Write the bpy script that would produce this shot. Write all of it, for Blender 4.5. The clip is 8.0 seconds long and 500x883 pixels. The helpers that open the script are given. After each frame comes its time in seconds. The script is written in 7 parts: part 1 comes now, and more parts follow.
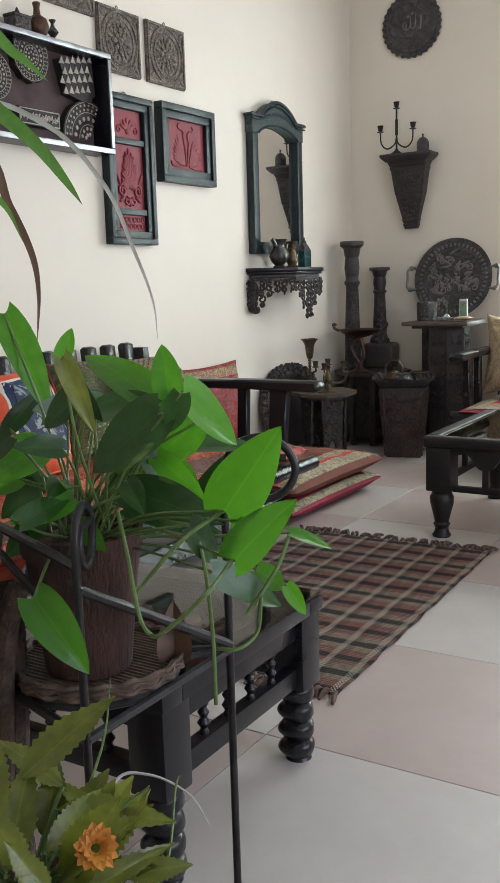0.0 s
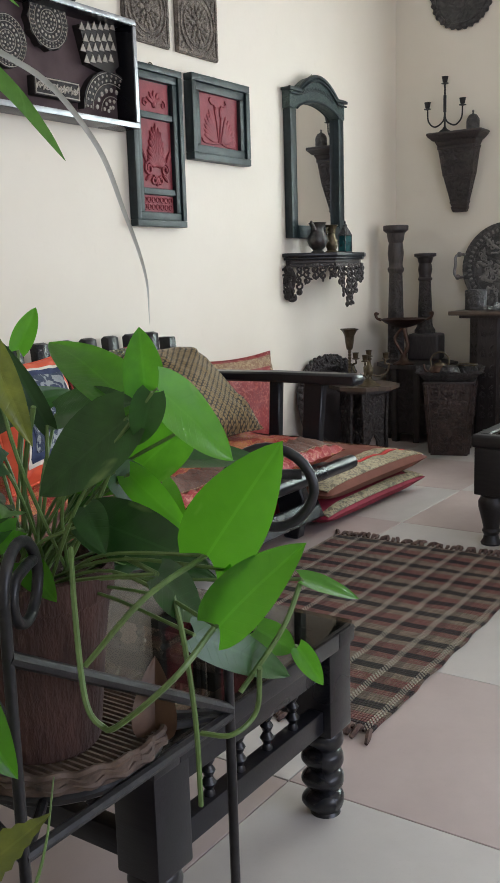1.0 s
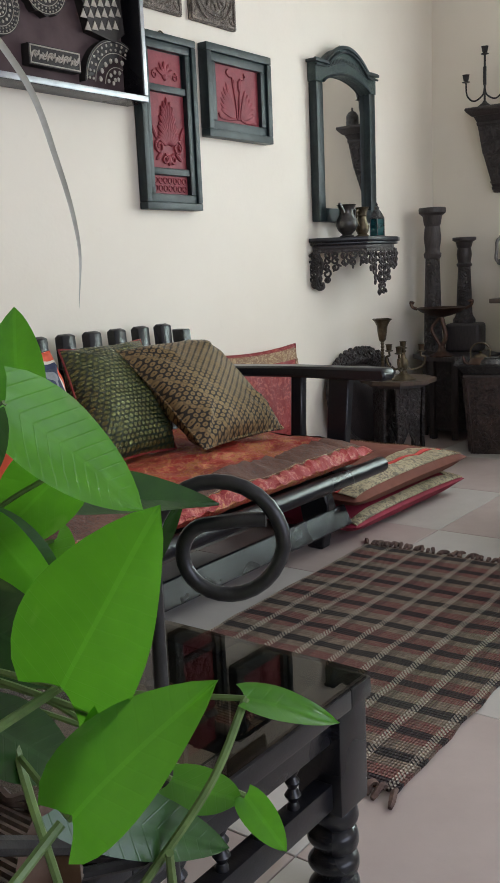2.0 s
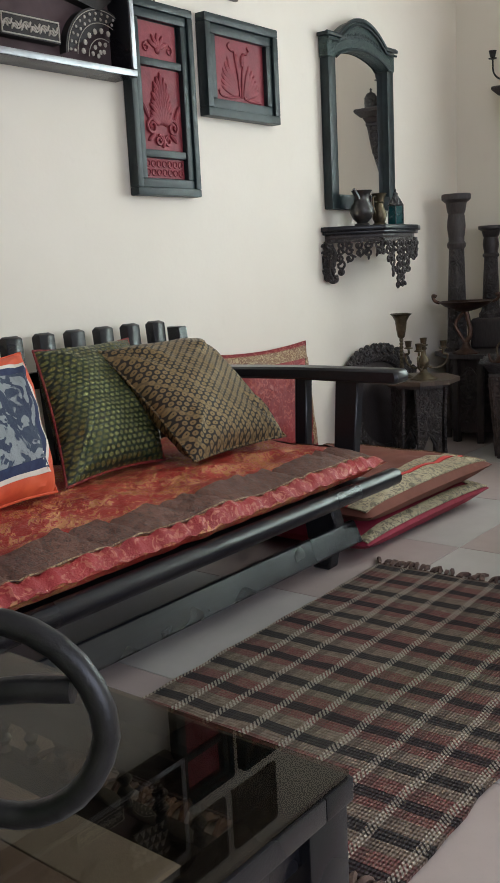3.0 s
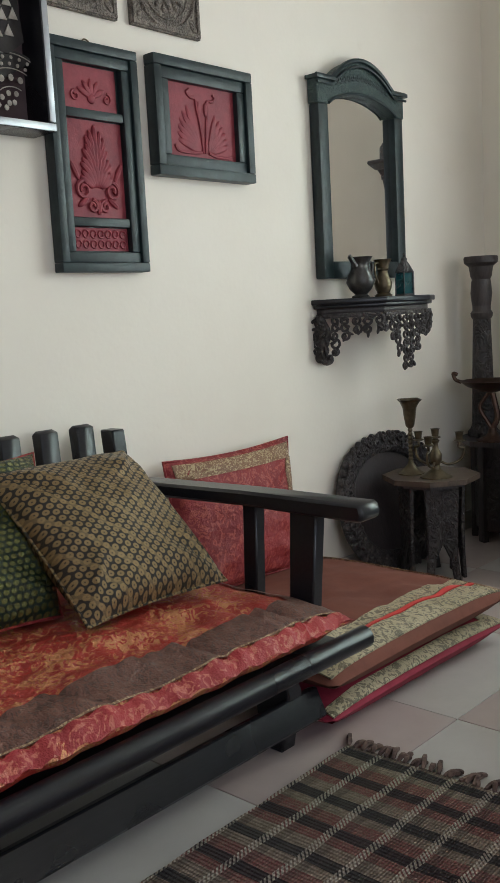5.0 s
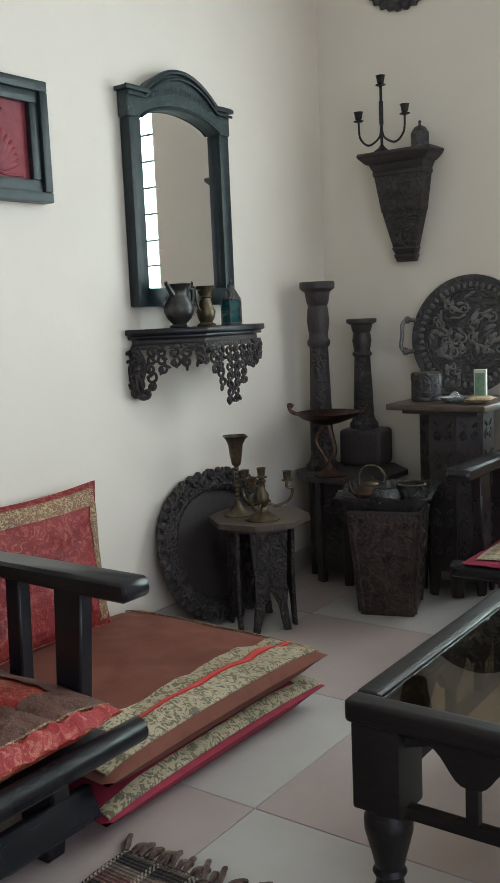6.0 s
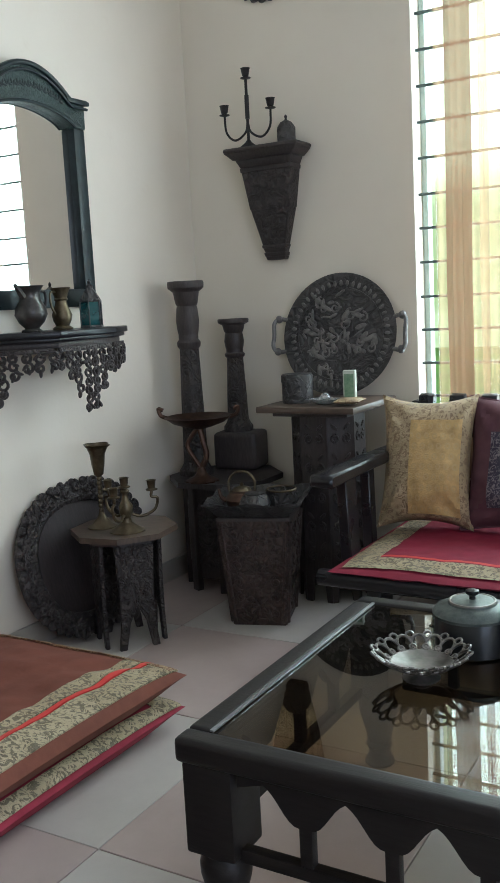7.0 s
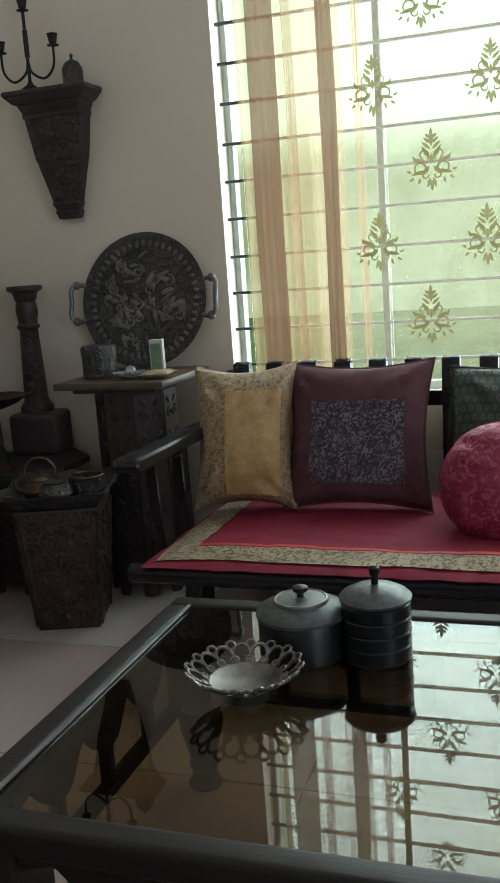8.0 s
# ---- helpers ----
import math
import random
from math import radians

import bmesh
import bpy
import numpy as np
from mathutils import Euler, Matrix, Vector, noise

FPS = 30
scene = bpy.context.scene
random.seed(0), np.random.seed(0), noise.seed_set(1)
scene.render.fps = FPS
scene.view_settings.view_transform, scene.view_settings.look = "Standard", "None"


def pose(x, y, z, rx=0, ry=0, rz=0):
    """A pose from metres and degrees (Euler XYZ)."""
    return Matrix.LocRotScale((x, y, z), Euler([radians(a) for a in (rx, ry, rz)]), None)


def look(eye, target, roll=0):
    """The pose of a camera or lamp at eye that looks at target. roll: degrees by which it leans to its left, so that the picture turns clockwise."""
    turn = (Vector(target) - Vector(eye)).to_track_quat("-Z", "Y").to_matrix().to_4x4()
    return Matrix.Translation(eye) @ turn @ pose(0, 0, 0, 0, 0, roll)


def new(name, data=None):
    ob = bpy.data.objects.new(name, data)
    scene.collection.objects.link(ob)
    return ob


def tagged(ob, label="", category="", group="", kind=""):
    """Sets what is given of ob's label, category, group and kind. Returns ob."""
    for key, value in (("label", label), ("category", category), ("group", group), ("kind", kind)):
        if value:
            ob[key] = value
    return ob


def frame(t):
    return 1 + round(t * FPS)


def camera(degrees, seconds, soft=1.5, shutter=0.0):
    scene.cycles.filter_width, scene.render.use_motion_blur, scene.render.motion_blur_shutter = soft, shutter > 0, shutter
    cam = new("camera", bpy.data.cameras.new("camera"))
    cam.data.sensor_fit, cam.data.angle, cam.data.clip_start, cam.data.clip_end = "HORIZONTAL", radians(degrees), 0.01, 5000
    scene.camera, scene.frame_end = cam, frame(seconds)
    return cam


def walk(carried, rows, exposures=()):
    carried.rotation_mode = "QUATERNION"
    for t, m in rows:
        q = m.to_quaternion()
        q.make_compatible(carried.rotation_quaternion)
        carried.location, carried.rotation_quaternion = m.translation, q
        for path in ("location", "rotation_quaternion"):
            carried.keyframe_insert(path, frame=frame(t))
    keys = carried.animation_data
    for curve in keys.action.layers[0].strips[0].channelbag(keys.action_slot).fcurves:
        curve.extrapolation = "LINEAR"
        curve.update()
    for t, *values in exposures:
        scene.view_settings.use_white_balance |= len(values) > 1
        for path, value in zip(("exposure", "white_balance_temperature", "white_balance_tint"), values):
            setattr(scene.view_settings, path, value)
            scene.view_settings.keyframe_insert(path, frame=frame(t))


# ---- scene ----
cam = camera(30.2, 8.0, soft=1.1)
PATH = [
    (0, (0.443, 0.418, 0.995), (-0.593, 2.095, 0.657), -1.7),
    (0.5, (0.399, 0.497, 0.969), (-0.642, 2.169, 0.621), -1.7),
    (1, (0.332, 0.671, 0.968), (-0.780, 2.295, 0.615), -1.7),
    (1.2, (0.308, 0.734, 0.958), (-0.820, 2.347, 0.602), -2.0),
    (2.3, (0.179, 1.035, 0.939), (-1.013, 2.599, 0.577), -2.5),
    (2.5, (0.145, 1.088, 0.940), (-1.047, 2.654, 0.583), -2.5),
    (3, (0.118, 1.254, 0.924), (-1.114, 2.784, 0.552), -2.9),
    (3.5, (0.093, 1.435, 0.934), (-1.214, 2.900, 0.553), -3.3),
    (4, (0.067, 1.574, 0.971), (-1.291, 2.998, 0.613), -3.6),
    (4.2, (0.056, 1.628, 0.995), (-1.315, 3.044, 0.652), -3.5),
    (5.3, (-0.052, 2.083, 1.055), (-1.363, 3.570, 0.790), -2.8),
    (5.5, (-0.055, 2.165, 1.073), (-1.335, 3.678, 0.802), -2.6),
    (6, (-0.001, 2.326, 1.103), (-1.161, 3.932, 0.831), -2.5),
    (6.5, (0.047, 2.429, 1.116), (-1.014, 4.101, 0.839), -2.8),
    (7, (0.064, 2.515, 1.127), (-0.933, 4.222, 0.830), -3.0),
    (7.5, (0.038, 2.641, 1.097), (-0.818, 4.416, 0.755), -3.6),
    (8, (-0.028, 2.822, 1.085), (-0.680, 4.675, 0.710), -4.0),
]
walk(cam, [(t, look(eye, target, roll)) for t, eye, target, roll in PATH],
     exposures=[(0.0, 0.12, 5850, 16), (2.5, -0.05, 5850, 16), (4.0, -0.06, 5850, 12), (5.5, -0.32, 5800, 12), (6.5, 0.02, 5480, 11), (7.0, -0.05, 5480, 11),
                (7.5, -0.14, 5480, 11), (8.0, -0.78, 5800, 12)])

# ---- plan, in metres ----
WX, NY, EX, SY, CEIL = -2.135, 5.895, 2.7, -1.3, 2.95     # west, north, east, south walls, ceiling
WIN_L, WIN_R, WIN_B, WIN_T = -1.15, 1.45, 0.62, 2.45      # window in the north wall
EW0, EW1, EWB, EWT = 0.6, 3.0, 0.7, 2.4                   # unseen window added in the east wall, beside the camera, for fill light
TILE = 0.61

# ---- world, sun and daylight ----
world = bpy.data.worlds.new("world")
scene.world = world
world.use_nodes = True
wn = world.node_tree
sky = wn.nodes.new("ShaderNodeTexSky")
sky.sky_type = 'NISHITA'
sky.sun_disc = False
sky.sun_elevation, sky.sun_rotation = radians(50), radians(30)
wn.links.new(sky.outputs[0], wn.nodes["Background"].inputs[0])
wn.nodes["Background"].inputs[1].default_value = 0.12

sun_data = bpy.data.lights.new("sun", 'SUN')
sun_data.energy, sun_data.angle, sun_data.color = 1.0, radians(15), (1.0, 0.96, 0.9)
new("sun", sun_data).matrix_world = look((3, 12, 14), (0, 3, 0))


def window_light(name, w, h, power, m, color):
    d = bpy.data.lights.new(name, 'AREA')
    d.shape, d.size, d.size_y, d.energy, d.color = 'RECTANGLE', w, h, power, color
    new(name, d).matrix_world = m


window_light("north_window_light", WIN_R - WIN_L - 0.1, WIN_T - WIN_B - 0.1, 142,
             look(((WIN_L + WIN_R) / 2, NY + 0.16, (WIN_B + WIN_T) / 2), ((WIN_L + WIN_R) / 2, 0, (WIN_B + WIN_T) / 2)), (0.97, 0.985, 0.95))
# fill lamp, set in the added east opening that stays out of view
window_light("east_window_light", EW1 - EW0 - 0.1, EWT - EWB - 0.1, 55,
             look((EX + 0.1, (EW0 + EW1) / 2, (EWB + EWT) / 2), (0, (EW0 + EW1) / 2, (EWB + EWT) / 2)), (0.94, 0.95, 1.0))

# ---- materials ----


class Graph:
    """A material's nodes, with arithmetic on sockets."""

    def __init__(self, name):
        self.mat = bpy.data.materials.new(name)
        self.mat.use_nodes = True
        self.tree = self.mat.node_tree
        self.bsdf = self.tree.nodes["Principled BSDF"]
        self.out = self.tree.nodes["Material Output"]
        self.coord = self.tree.nodes.new("ShaderNodeTexCoord").outputs["Object"]
        self.xyz = None

    def node(self, kind, **values):
        n = self.tree.nodes.new("ShaderNode" + kind)
        for k, v in values.items():
            self.put(n.inputs[k.replace("_", " ")], v)
        return n

    def put(self, socket, v):
        if isinstance(v, bpy.types.NodeSocket):
            self.tree.links.new(v, socket)
        elif isinstance(v, (tuple, list)) and len(v) == 3 and len(socket.default_value) == 4:
            socket.default_value = (*v, 1)
        else:
            socket.default_value = v

    def axis(self, k):
        if self.xyz is None:
            self.xyz = self.node("SeparateXYZ", Vector=self.coord)
        return self.xyz.outputs[k]

    def op(self, kind, a, b=0.0, c=0.0):
        n = self.tree.nodes.new("ShaderNodeMath")
        n.operation = kind
        for s, v in zip(n.inputs, (a, b, c)):
            self.put(s, v)
        return n.outputs[0]

    def band(self, a, lo, hi):
        """1 between lo and hi."""
        return self.op('MULTIPLY', self.op('GREATER_THAN', a, lo), self.op('LESS_THAN', a, hi))

    def wrap(self, a, period):
        return self.op('FLOORED_MODULO', a, period)

    def mix(self, f, a, b):
        n = self.tree.nodes.new("ShaderNodeMix")
        n.data_type = 'RGBA'
        self.put(n.inputs["Factor"], f)
        self.put(n.inputs[6], a)
        self.put(n.inputs[7], b)
        return n.outputs[2]

    def noise(self, scale, detail=4.0, rough=0.55, vector=None):
        return self.node("TexNoise", Vector=vector or self.coord, Scale=scale, Detail=detail, Roughness=rough).outputs["Fac"]

    def voronoi(self, scale, feature='F1', vector=None):
        n = self.node("TexVoronoi", Vector=vector or self.coord, Scale=scale)
        n.feature = feature
        return n.outputs["Distance"]

    def ramp(self, f, lo, hi):
        n = self.tree.nodes.new("ShaderNodeMapRange")
        for s, v in zip(("Value", "From Min", "From Max"), (f, lo, hi)):
            self.put(n.inputs[s], v)
        return n.outputs[0]

    def stretch(self, sx, sy, sz):
        return self.node("Mapping", Vector=self.coord, Scale=(sx, sy, sz)).outputs[0]

    def random(self):
        return self.tree.nodes.new("ShaderNodeObjectInfo").outputs["Random"]

    def bump(self, height, strength=0.3, distance=0.002):
        n = self.node("Bump", Strength=strength, Distance=distance, Height=height)
        self.tree.links.new(n.outputs[0], self.bsdf.inputs["Normal"])

    def done(self, color, rough=0.6, metal=0.0, **more):
        self.put(self.bsdf.inputs["Base Color"], color)
        self.put(self.bsdf.inputs["Roughness"], rough)
        self.put(self.bsdf.inputs["Metallic"], metal)
        for k, v in more.items():
            self.put(self.bsdf.inputs[k.replace("_", " ")], v)
        return self.mat


def plain(name, dark, light, scale=20, rough=0.6, metal=0.0, bump=0.2, depth=0.001, grain=None, spread=0.15, **more):
    """A surface that varies between two colours, with grain and wear."""
    g = Graph(name)
    vec = g.stretch(*grain) if grain else None
    a = g.noise(scale, 6, 0.6, vec)
    b = g.noise(scale * 0.17, 3)
    f = g.ramp(g.op('ADD', g.op('MULTIPLY', a, 0.6), g.op('MULTIPLY', b, 0.4)), 0.35, 0.65)
    g.bump(g.noise(scale * 3, 4, 0.6, vec), bump, depth)
    r = g.op('ADD', rough - spread / 2, g.op('MULTIPLY', b, spread))
    return g.done(g.mix(f, dark, light), r, metal, **more)


def wall_paint():
    g = Graph("wall_paint")
    f = g.ramp(g.noise(1.3, 5, 0.6), 0.3, 0.7)
    s = g.ramp(g.noise(9, 6, 0.7), 0.62, 0.78)
    c = g.mix(f, (0.745, 0.69, 0.585), (0.80, 0.745, 0.645))
    g.bump(g.op('ADD', g.noise(60, 4), g.op('MULTIPLY', g.noise(7, 3), 2.0)), 0.25, 0.0015)
    return g.done(g.mix(g.op('MULTIPLY', s, 0.12), c, (0.5, 0.43, 0.33)), 0.6)


def tile_stone(name, a, b):
    g = Graph(name)
    f = g.ramp(g.noise(5, 6, 0.65), 0.3, 0.7)
    speck = g.ramp(g.noise(160, 3, 0.7), 0.55, 0.75)
    dirt = g.ramp(g.noise(30, 5, 0.8), 0.68, 0.78)
    c = g.mix(f, a, b)
    c = g.mix(g.op('MULTIPLY', speck, 0.12), c, (0.25, 0.2, 0.18))
    c = g.mix(g.op('MULTIPLY', dirt, 0.3), c, (0.2, 0.17, 0.15))
    c = g.mix(g.op('MULTIPLY', g.random(), 0.15), c, (0.36, 0.31, 0.28))
    g.bump(g.noise(25, 3), 0.08, 0.001)
    return g.done(c, g.op('ADD', 0.3, g.op('MULTIPLY', g.noise(12), 0.25)), Specular_IOR_Level=0.4)


def rug_weave():
    """Plaid: dark, cream, red and tan bands both ways, with a coarse weave."""
    g = Graph("rug_weave")
    wob = g.op('MULTIPLY', g.op('SUBTRACT', g.noise(6, 2), 0.5), 0.018)
    x, y = g.op('ADD', g.axis(0), wob), g.op('ADD', g.axis(1), wob)
    px, py = g.wrap(g.op('ADD', x, 5.0), 0.094), g.wrap(g.op('ADD', y, 5.0), 0.098)
    c = g.mix(g.ramp(g.noise(70, 3), 0.3, 0.7), (0.20, 0.14, 0.10), (0.36, 0.27, 0.20))
    fleck = g.ramp(g.noise(260, 2), 0.45, 0.6)
    red = g.band(g.wrap(g.op('ADD', y, 5.0), 0.196), 0.0, 0.098)
    c = g.mix(g.op('MULTIPLY', red, g.op('ADD', 0.45, g.op('MULTIPLY', fleck, 0.4))), c, (0.23, 0.045, 0.045))
    side = g.band(px, 0.020, 0.042)
    c = g.mix(g.op('MULTIPLY', side, 0.4), c, (0.06, 0.04, 0.035))
    dark_y = g.band(py, 0.028, 0.060)
    c = g.mix(g.op('MULTIPLY', dark_y, 0.88), c, (0.010, 0.009, 0.012))
    thread = g.op('GREATER_THAN', g.op('SINE', g.op('MULTIPLY', g.op('ADD', x, y), 560.0)), -0.25)
    cream = g.op('MULTIPLY', g.band(px, 0.0, 0.019), thread)
    c = g.mix(g.op('MULTIPLY', cream, g.op('SUBTRACT', 0.92, g.op('MULTIPLY', dark_y, 0.25))), c, (0.56, 0.48, 0.38))
    weave = g.op('ADD', g.op('SINE', g.op('MULTIPLY', g.axis(0), 900.0)), g.op('SINE', g.op('MULTIPLY', g.axis(1), 620.0)))
    c = g.mix(g.op('MULTIPLY', g.ramp(weave, 0.2, -1.6), 0.30), c, (0.03, 0.02, 0.018))
    g.bump(g.op('ADD', weave, g.noise(200, 2)), 0.9, 0.003)
    return g.done(c, 0.95)


def fold_bump(g, fine=260, coarse=14, depth=0.010):
    h = g.op('ADD', g.op('MULTIPLY', g.noise(coarse, 3), 3.0), g.op('MULTIPLY', g.noise(fine, 2), 0.5))
    g.bump(h, 0.6, depth)


def brocade(name, base, base2, gold, scale=55, cover=0.5, rough=0.5, patchy=0.0, shine=0.0, fold=0.010):
    """Woven silk with scattered leafy figures in gold."""
    g = Graph(name)
    warp = g.op('MULTIPLY', g.noise(scale * 0.6, 3), 0.03)
    v = g.node("VectorMath", Vector=g.coord)
    v.operation = 'ADD'
    g.put(v.inputs[1], warp)
    d = g.node("TexNoise", Vector=v.outputs[0], Scale=scale, Detail=2.5, Distortion=2.2).outputs["Fac"]
    if patchy:
        d = g.op('ADD', d, g.op('MULTIPLY', g.op('SUBTRACT', g.ramp(g.noise(11, 2), 0.35, 0.65), 0.5), patchy))
    f = g.ramp(d, 0.5 + (0.5 - cover) * 0.2, 0.56 + (0.5 - cover) * 0.2)
    c = g.mix(g.ramp(g.noise(5, 3), 0.35, 0.65), base, base2)
    fold_bump(g, depth=fold)
    return g.done(g.mix(g.op('MULTIPLY', f, 0.8), c, gold), g.op('SUBTRACT', rough + 0.1, g.op('MULTIPLY', f, 0.2)), g.op('MULTIPLY', f, shine))


def figured(name, ground, figure, cell_x, cell_y, size=0.34, axes=(0, 1), edge=None, stripes=0.0, rough=0.5, turn=0.0, core=0.3, shine=0.0):
    """Cloth with small figures on a half-dropped grid."""
    g = Graph(name)
    wob = g.noise(9, 2)
    x = g.op('ADD', g.axis(axes[0]), g.op('MULTIPLY', wob, 0.012))
    y = g.op('ADD', g.axis(axes[1]), g.op('MULTIPLY', g.noise(7, 2), 0.012))
    if turn:
        ca, sa = math.cos(turn), math.sin(turn)
        x, y = (g.op('ADD', g.op('MULTIPLY', x, ca), g.op('MULTIPLY', y, sa)),
                g.op('SUBTRACT', g.op('MULTIPLY', y, ca), g.op('MULTIPLY', x, sa)))
    row = g.op('FLOOR', g.op('DIVIDE', g.op('ADD', y, 5.0), cell_y))
    shift = g.op('MULTIPLY', g.wrap(row, 2.0), cell_x / 2)
    u = g.op('SUBTRACT', g.op('DIVIDE', g.wrap(g.op('ADD', g.op('ADD', x, 5.0), shift), cell_x), cell_x), 0.5)
    v = g.op('SUBTRACT', g.op('DIVIDE', g.wrap(g.op('ADD', y, 5.0), cell_y), cell_y), 0.5)
    d = g.op('SQRT', g.op('ADD', g.op('MULTIPLY', u, u), g.op('MULTIPLY', v, v)))
    f = g.op('MULTIPLY', g.ramp(d, size, size * 0.85), g.ramp(d, size * core, size * core + 0.08))
    c = g.mix(g.ramp(g.noise(30, 3), 0.3, 0.7), ground, tuple(k * 1.5 for k in ground))
    if stripes:
        s = g.band(g.wrap(g.op('ADD', x, 5.0), stripes), 0.0, stripes * 0.16)
        c = g.mix(g.op('MULTIPLY', s, 0.7), c, tuple(k * 0.7 for k in figure))
    c = g.mix(g.op('MULTIPLY', f, 0.8), c, figure)
    if edge:
        half, col = edge
        far = g.op('MAXIMUM', g.op('ABSOLUTE', g.axis(axes[0])), g.op('ABSOLUTE', g.axis(axes[1])))
        c = g.mix(g.op('GREATER_THAN', far, half), c, col)
    fold_bump(g, 400, 10)
    return g.done(c, g.op('SUBTRACT', rough + 0.08, g.op('MULTIPLY', f, 0.2)), g.op('MULTIPLY', f, shine))


def carved(name, dark, light, scale=26, rough=0.5, metal=0.0, depth=0.006, **more):
    """Worn carving: scrolls of relief, paler on the ridges."""
    g = Graph(name)
    d = g.node("TexNoise", Vector=g.coord, Scale=scale, Detail=2.0, Distortion=2.6).outputs["Fac"]
    h = g.ramp(d, 0.42, 0.58)
    fine = g.noise(scale * 6, 4)
    g.bump(g.op('ADD', h, g.op('MULTIPLY', fine, 0.25)), 0.9, depth)
    c = g.mix(g.op('ADD', g.op('MULTIPLY', h, 0.22), g.op('MULTIPLY', g.ramp(g.noise(scale * 0.5, 5), 0.35, 0.75), 0.4)), dark, light)
    return g.done(c, rough, metal, **more)


def glass_pane(name, tint, gloss=1.0, rough=0.0, curve=4.0):
    """A thin pane: what lies behind it shows tinted, and its face mirrors."""
    g = Graph(name)
    t = g.node("BsdfTransparent", Color=tint)
    s = g.node("BsdfGlossy", Color=(1, 1, 1), Roughness=rough)
    lw = g.node("LayerWeight", Blend=0.5)
    f = g.op('ADD', 0.04, g.op('MULTIPLY', g.op('POWER', lw.outputs["Facing"], curve), 0.9))
    m = g.node("MixShader", Fac=g.op('MULTIPLY', f, gloss))
    g.tree.links.new(t.outputs[0], m.inputs[1])
    g.tree.links.new(s.outputs[0], m.inputs[2])
    g.tree.links.new(m.outputs[0], g.out.inputs[0])
    return g.mat


def sheer(name, color, open_part, fold=0.0):
    """Net curtain: part of the light goes straight through, part is scattered."""
    g = Graph(name)
    t = g.node("BsdfTransparent", Color=(1, 1, 1))
    s = g.node("BsdfTranslucent", Color=color)
    d = g.node("BsdfDiffuse", Color=color)
    half = g.node("MixShader", Fac=0.4)
    g.tree.links.new(s.outputs[0], half.inputs[1])
    g.tree.links.new(d.outputs[0], half.inputs[2])
    thread = g.op('MULTIPLY', g.noise(300, 2), 0.2)
    m = g.node("MixShader", Fac=g.op('ADD', 0.9 - open_part, thread))
    g.tree.links.new(t.outputs[0], m.inputs[1])
    g.tree.links.new(half.outputs[0], m.inputs[2])
    g.tree.links.new(m.outputs[0], g.out.inputs[0])
    return g.mat


def leaf_skin(name, deep, bright, patch=0.0, pale=(0.45, 0.55, 0.2), glow=0.35):
    """A glossy leaf with veins and pale flecks; light shines through it."""
    g = Graph(name)
    n = g.noise(45, 4)
    c = g.mix(g.ramp(n, 0.3, 0.7), deep, bright)
    rnd = g.random()
    c = g.mix(g.op('MULTIPLY', g.ramp(rnd, 0.35, 1.0), 0.8), c, tuple(0.45 * k for k in deep))
    c = g.mix(g.op('MULTIPLY', g.ramp(rnd, 0.25, 0.0), 0.45), c, tuple(min(1, k * 1.5) for k in bright))
    c = g.mix(g.op('MULTIPLY', g.ramp(g.noise(14, 3), 0.5, 0.75), 0.5), c, deep)
    if patch:
        v = g.ramp(g.noise(34, 3, 0.5, g.stretch(1, 0.35, 1)), 0.62, 0.70)
        c = g.mix(g.op('MULTIPLY', v, patch), c, pale)
    rib = g.op('LESS_THAN', g.op('ABSOLUTE', g.axis(0)), 0.0011)
    c = g.mix(g.op('MULTIPLY', rib, 0.12), c, tuple(min(1, k * 1.6 + 0.04) for k in bright))
    vein = g.op('ABSOLUTE', g.op('SINE', g.op('MULTIPLY', g.op('ADD', g.axis(1), g.op('MULTIPLY', g.op('ABSOLUTE', g.axis(0)), -0.8)), 330.0)))
    g.bump(g.op('ADD', g.ramp(vein, 0.0, 0.25), g.op('MULTIPLY', n, 0.6)), 0.16, 0.0012)
    g.done(c, 0.33, 0.0)
    tr = g.node("BsdfTranslucent", Color=g.mix(0.5, c, tuple(min(1, k * 2.2) for k in bright)))
    m = g.node("MixShader", Fac=glow)
    g.tree.links.new(g.bsdf.outputs[0], m.inputs[1])
    g.tree.links.new(tr.outputs[0], m.inputs[2])
    g.tree.links.new(m.outputs[0], g.out.inputs[0])
    return g.mat


M_WALL = wall_paint()
M_CEIL = plain("ceiling_white", (0.72, 0.71, 0.68), (0.80, 0.79, 0.76), 8, 0.8)
M_TILE_PINK = tile_stone("pink_tile", (0.420, 0.343, 0.315), (0.480, 0.402, 0.370))
M_TILE_WHITE = tile_stone("white_tile", (0.475, 0.451, 0.418), (0.545, 0.518, 0.480))
M_GROUT = plain("grout", (0.12, 0.10, 0.09), (0.18, 0.16, 0.14), 40, 0.9)
M_RUG = rug_weave()
M_FRINGE = plain("rug_fringe", (0.025, 0.012, 0.012), (0.20, 0.13, 0.10), 60, 0.95)
M_BLACK = plain("black_lacquered_wood", (0.006, 0.006, 0.008), (0.014, 0.014, 0.017), 14, 0.28, bump=0.3, depth=0.0008, grain=(1, 8, 8), Specular_IOR_Level=0.40)
M_BLACKWORN = plain("worn_black_wood", (0.009, 0.008, 0.008), (0.022, 0.019, 0.018), 14, 0.46, bump=0.4, depth=0.001, grain=(1, 8, 8), Specular_IOR_Level=0.35)
M_DARKWOOD = plain("dark_old_wood", (0.022, 0.018, 0.018), (0.062, 0.050, 0.047), 22, 0.5, bump=0.5, depth=0.0015, grain=(6, 6, 1))
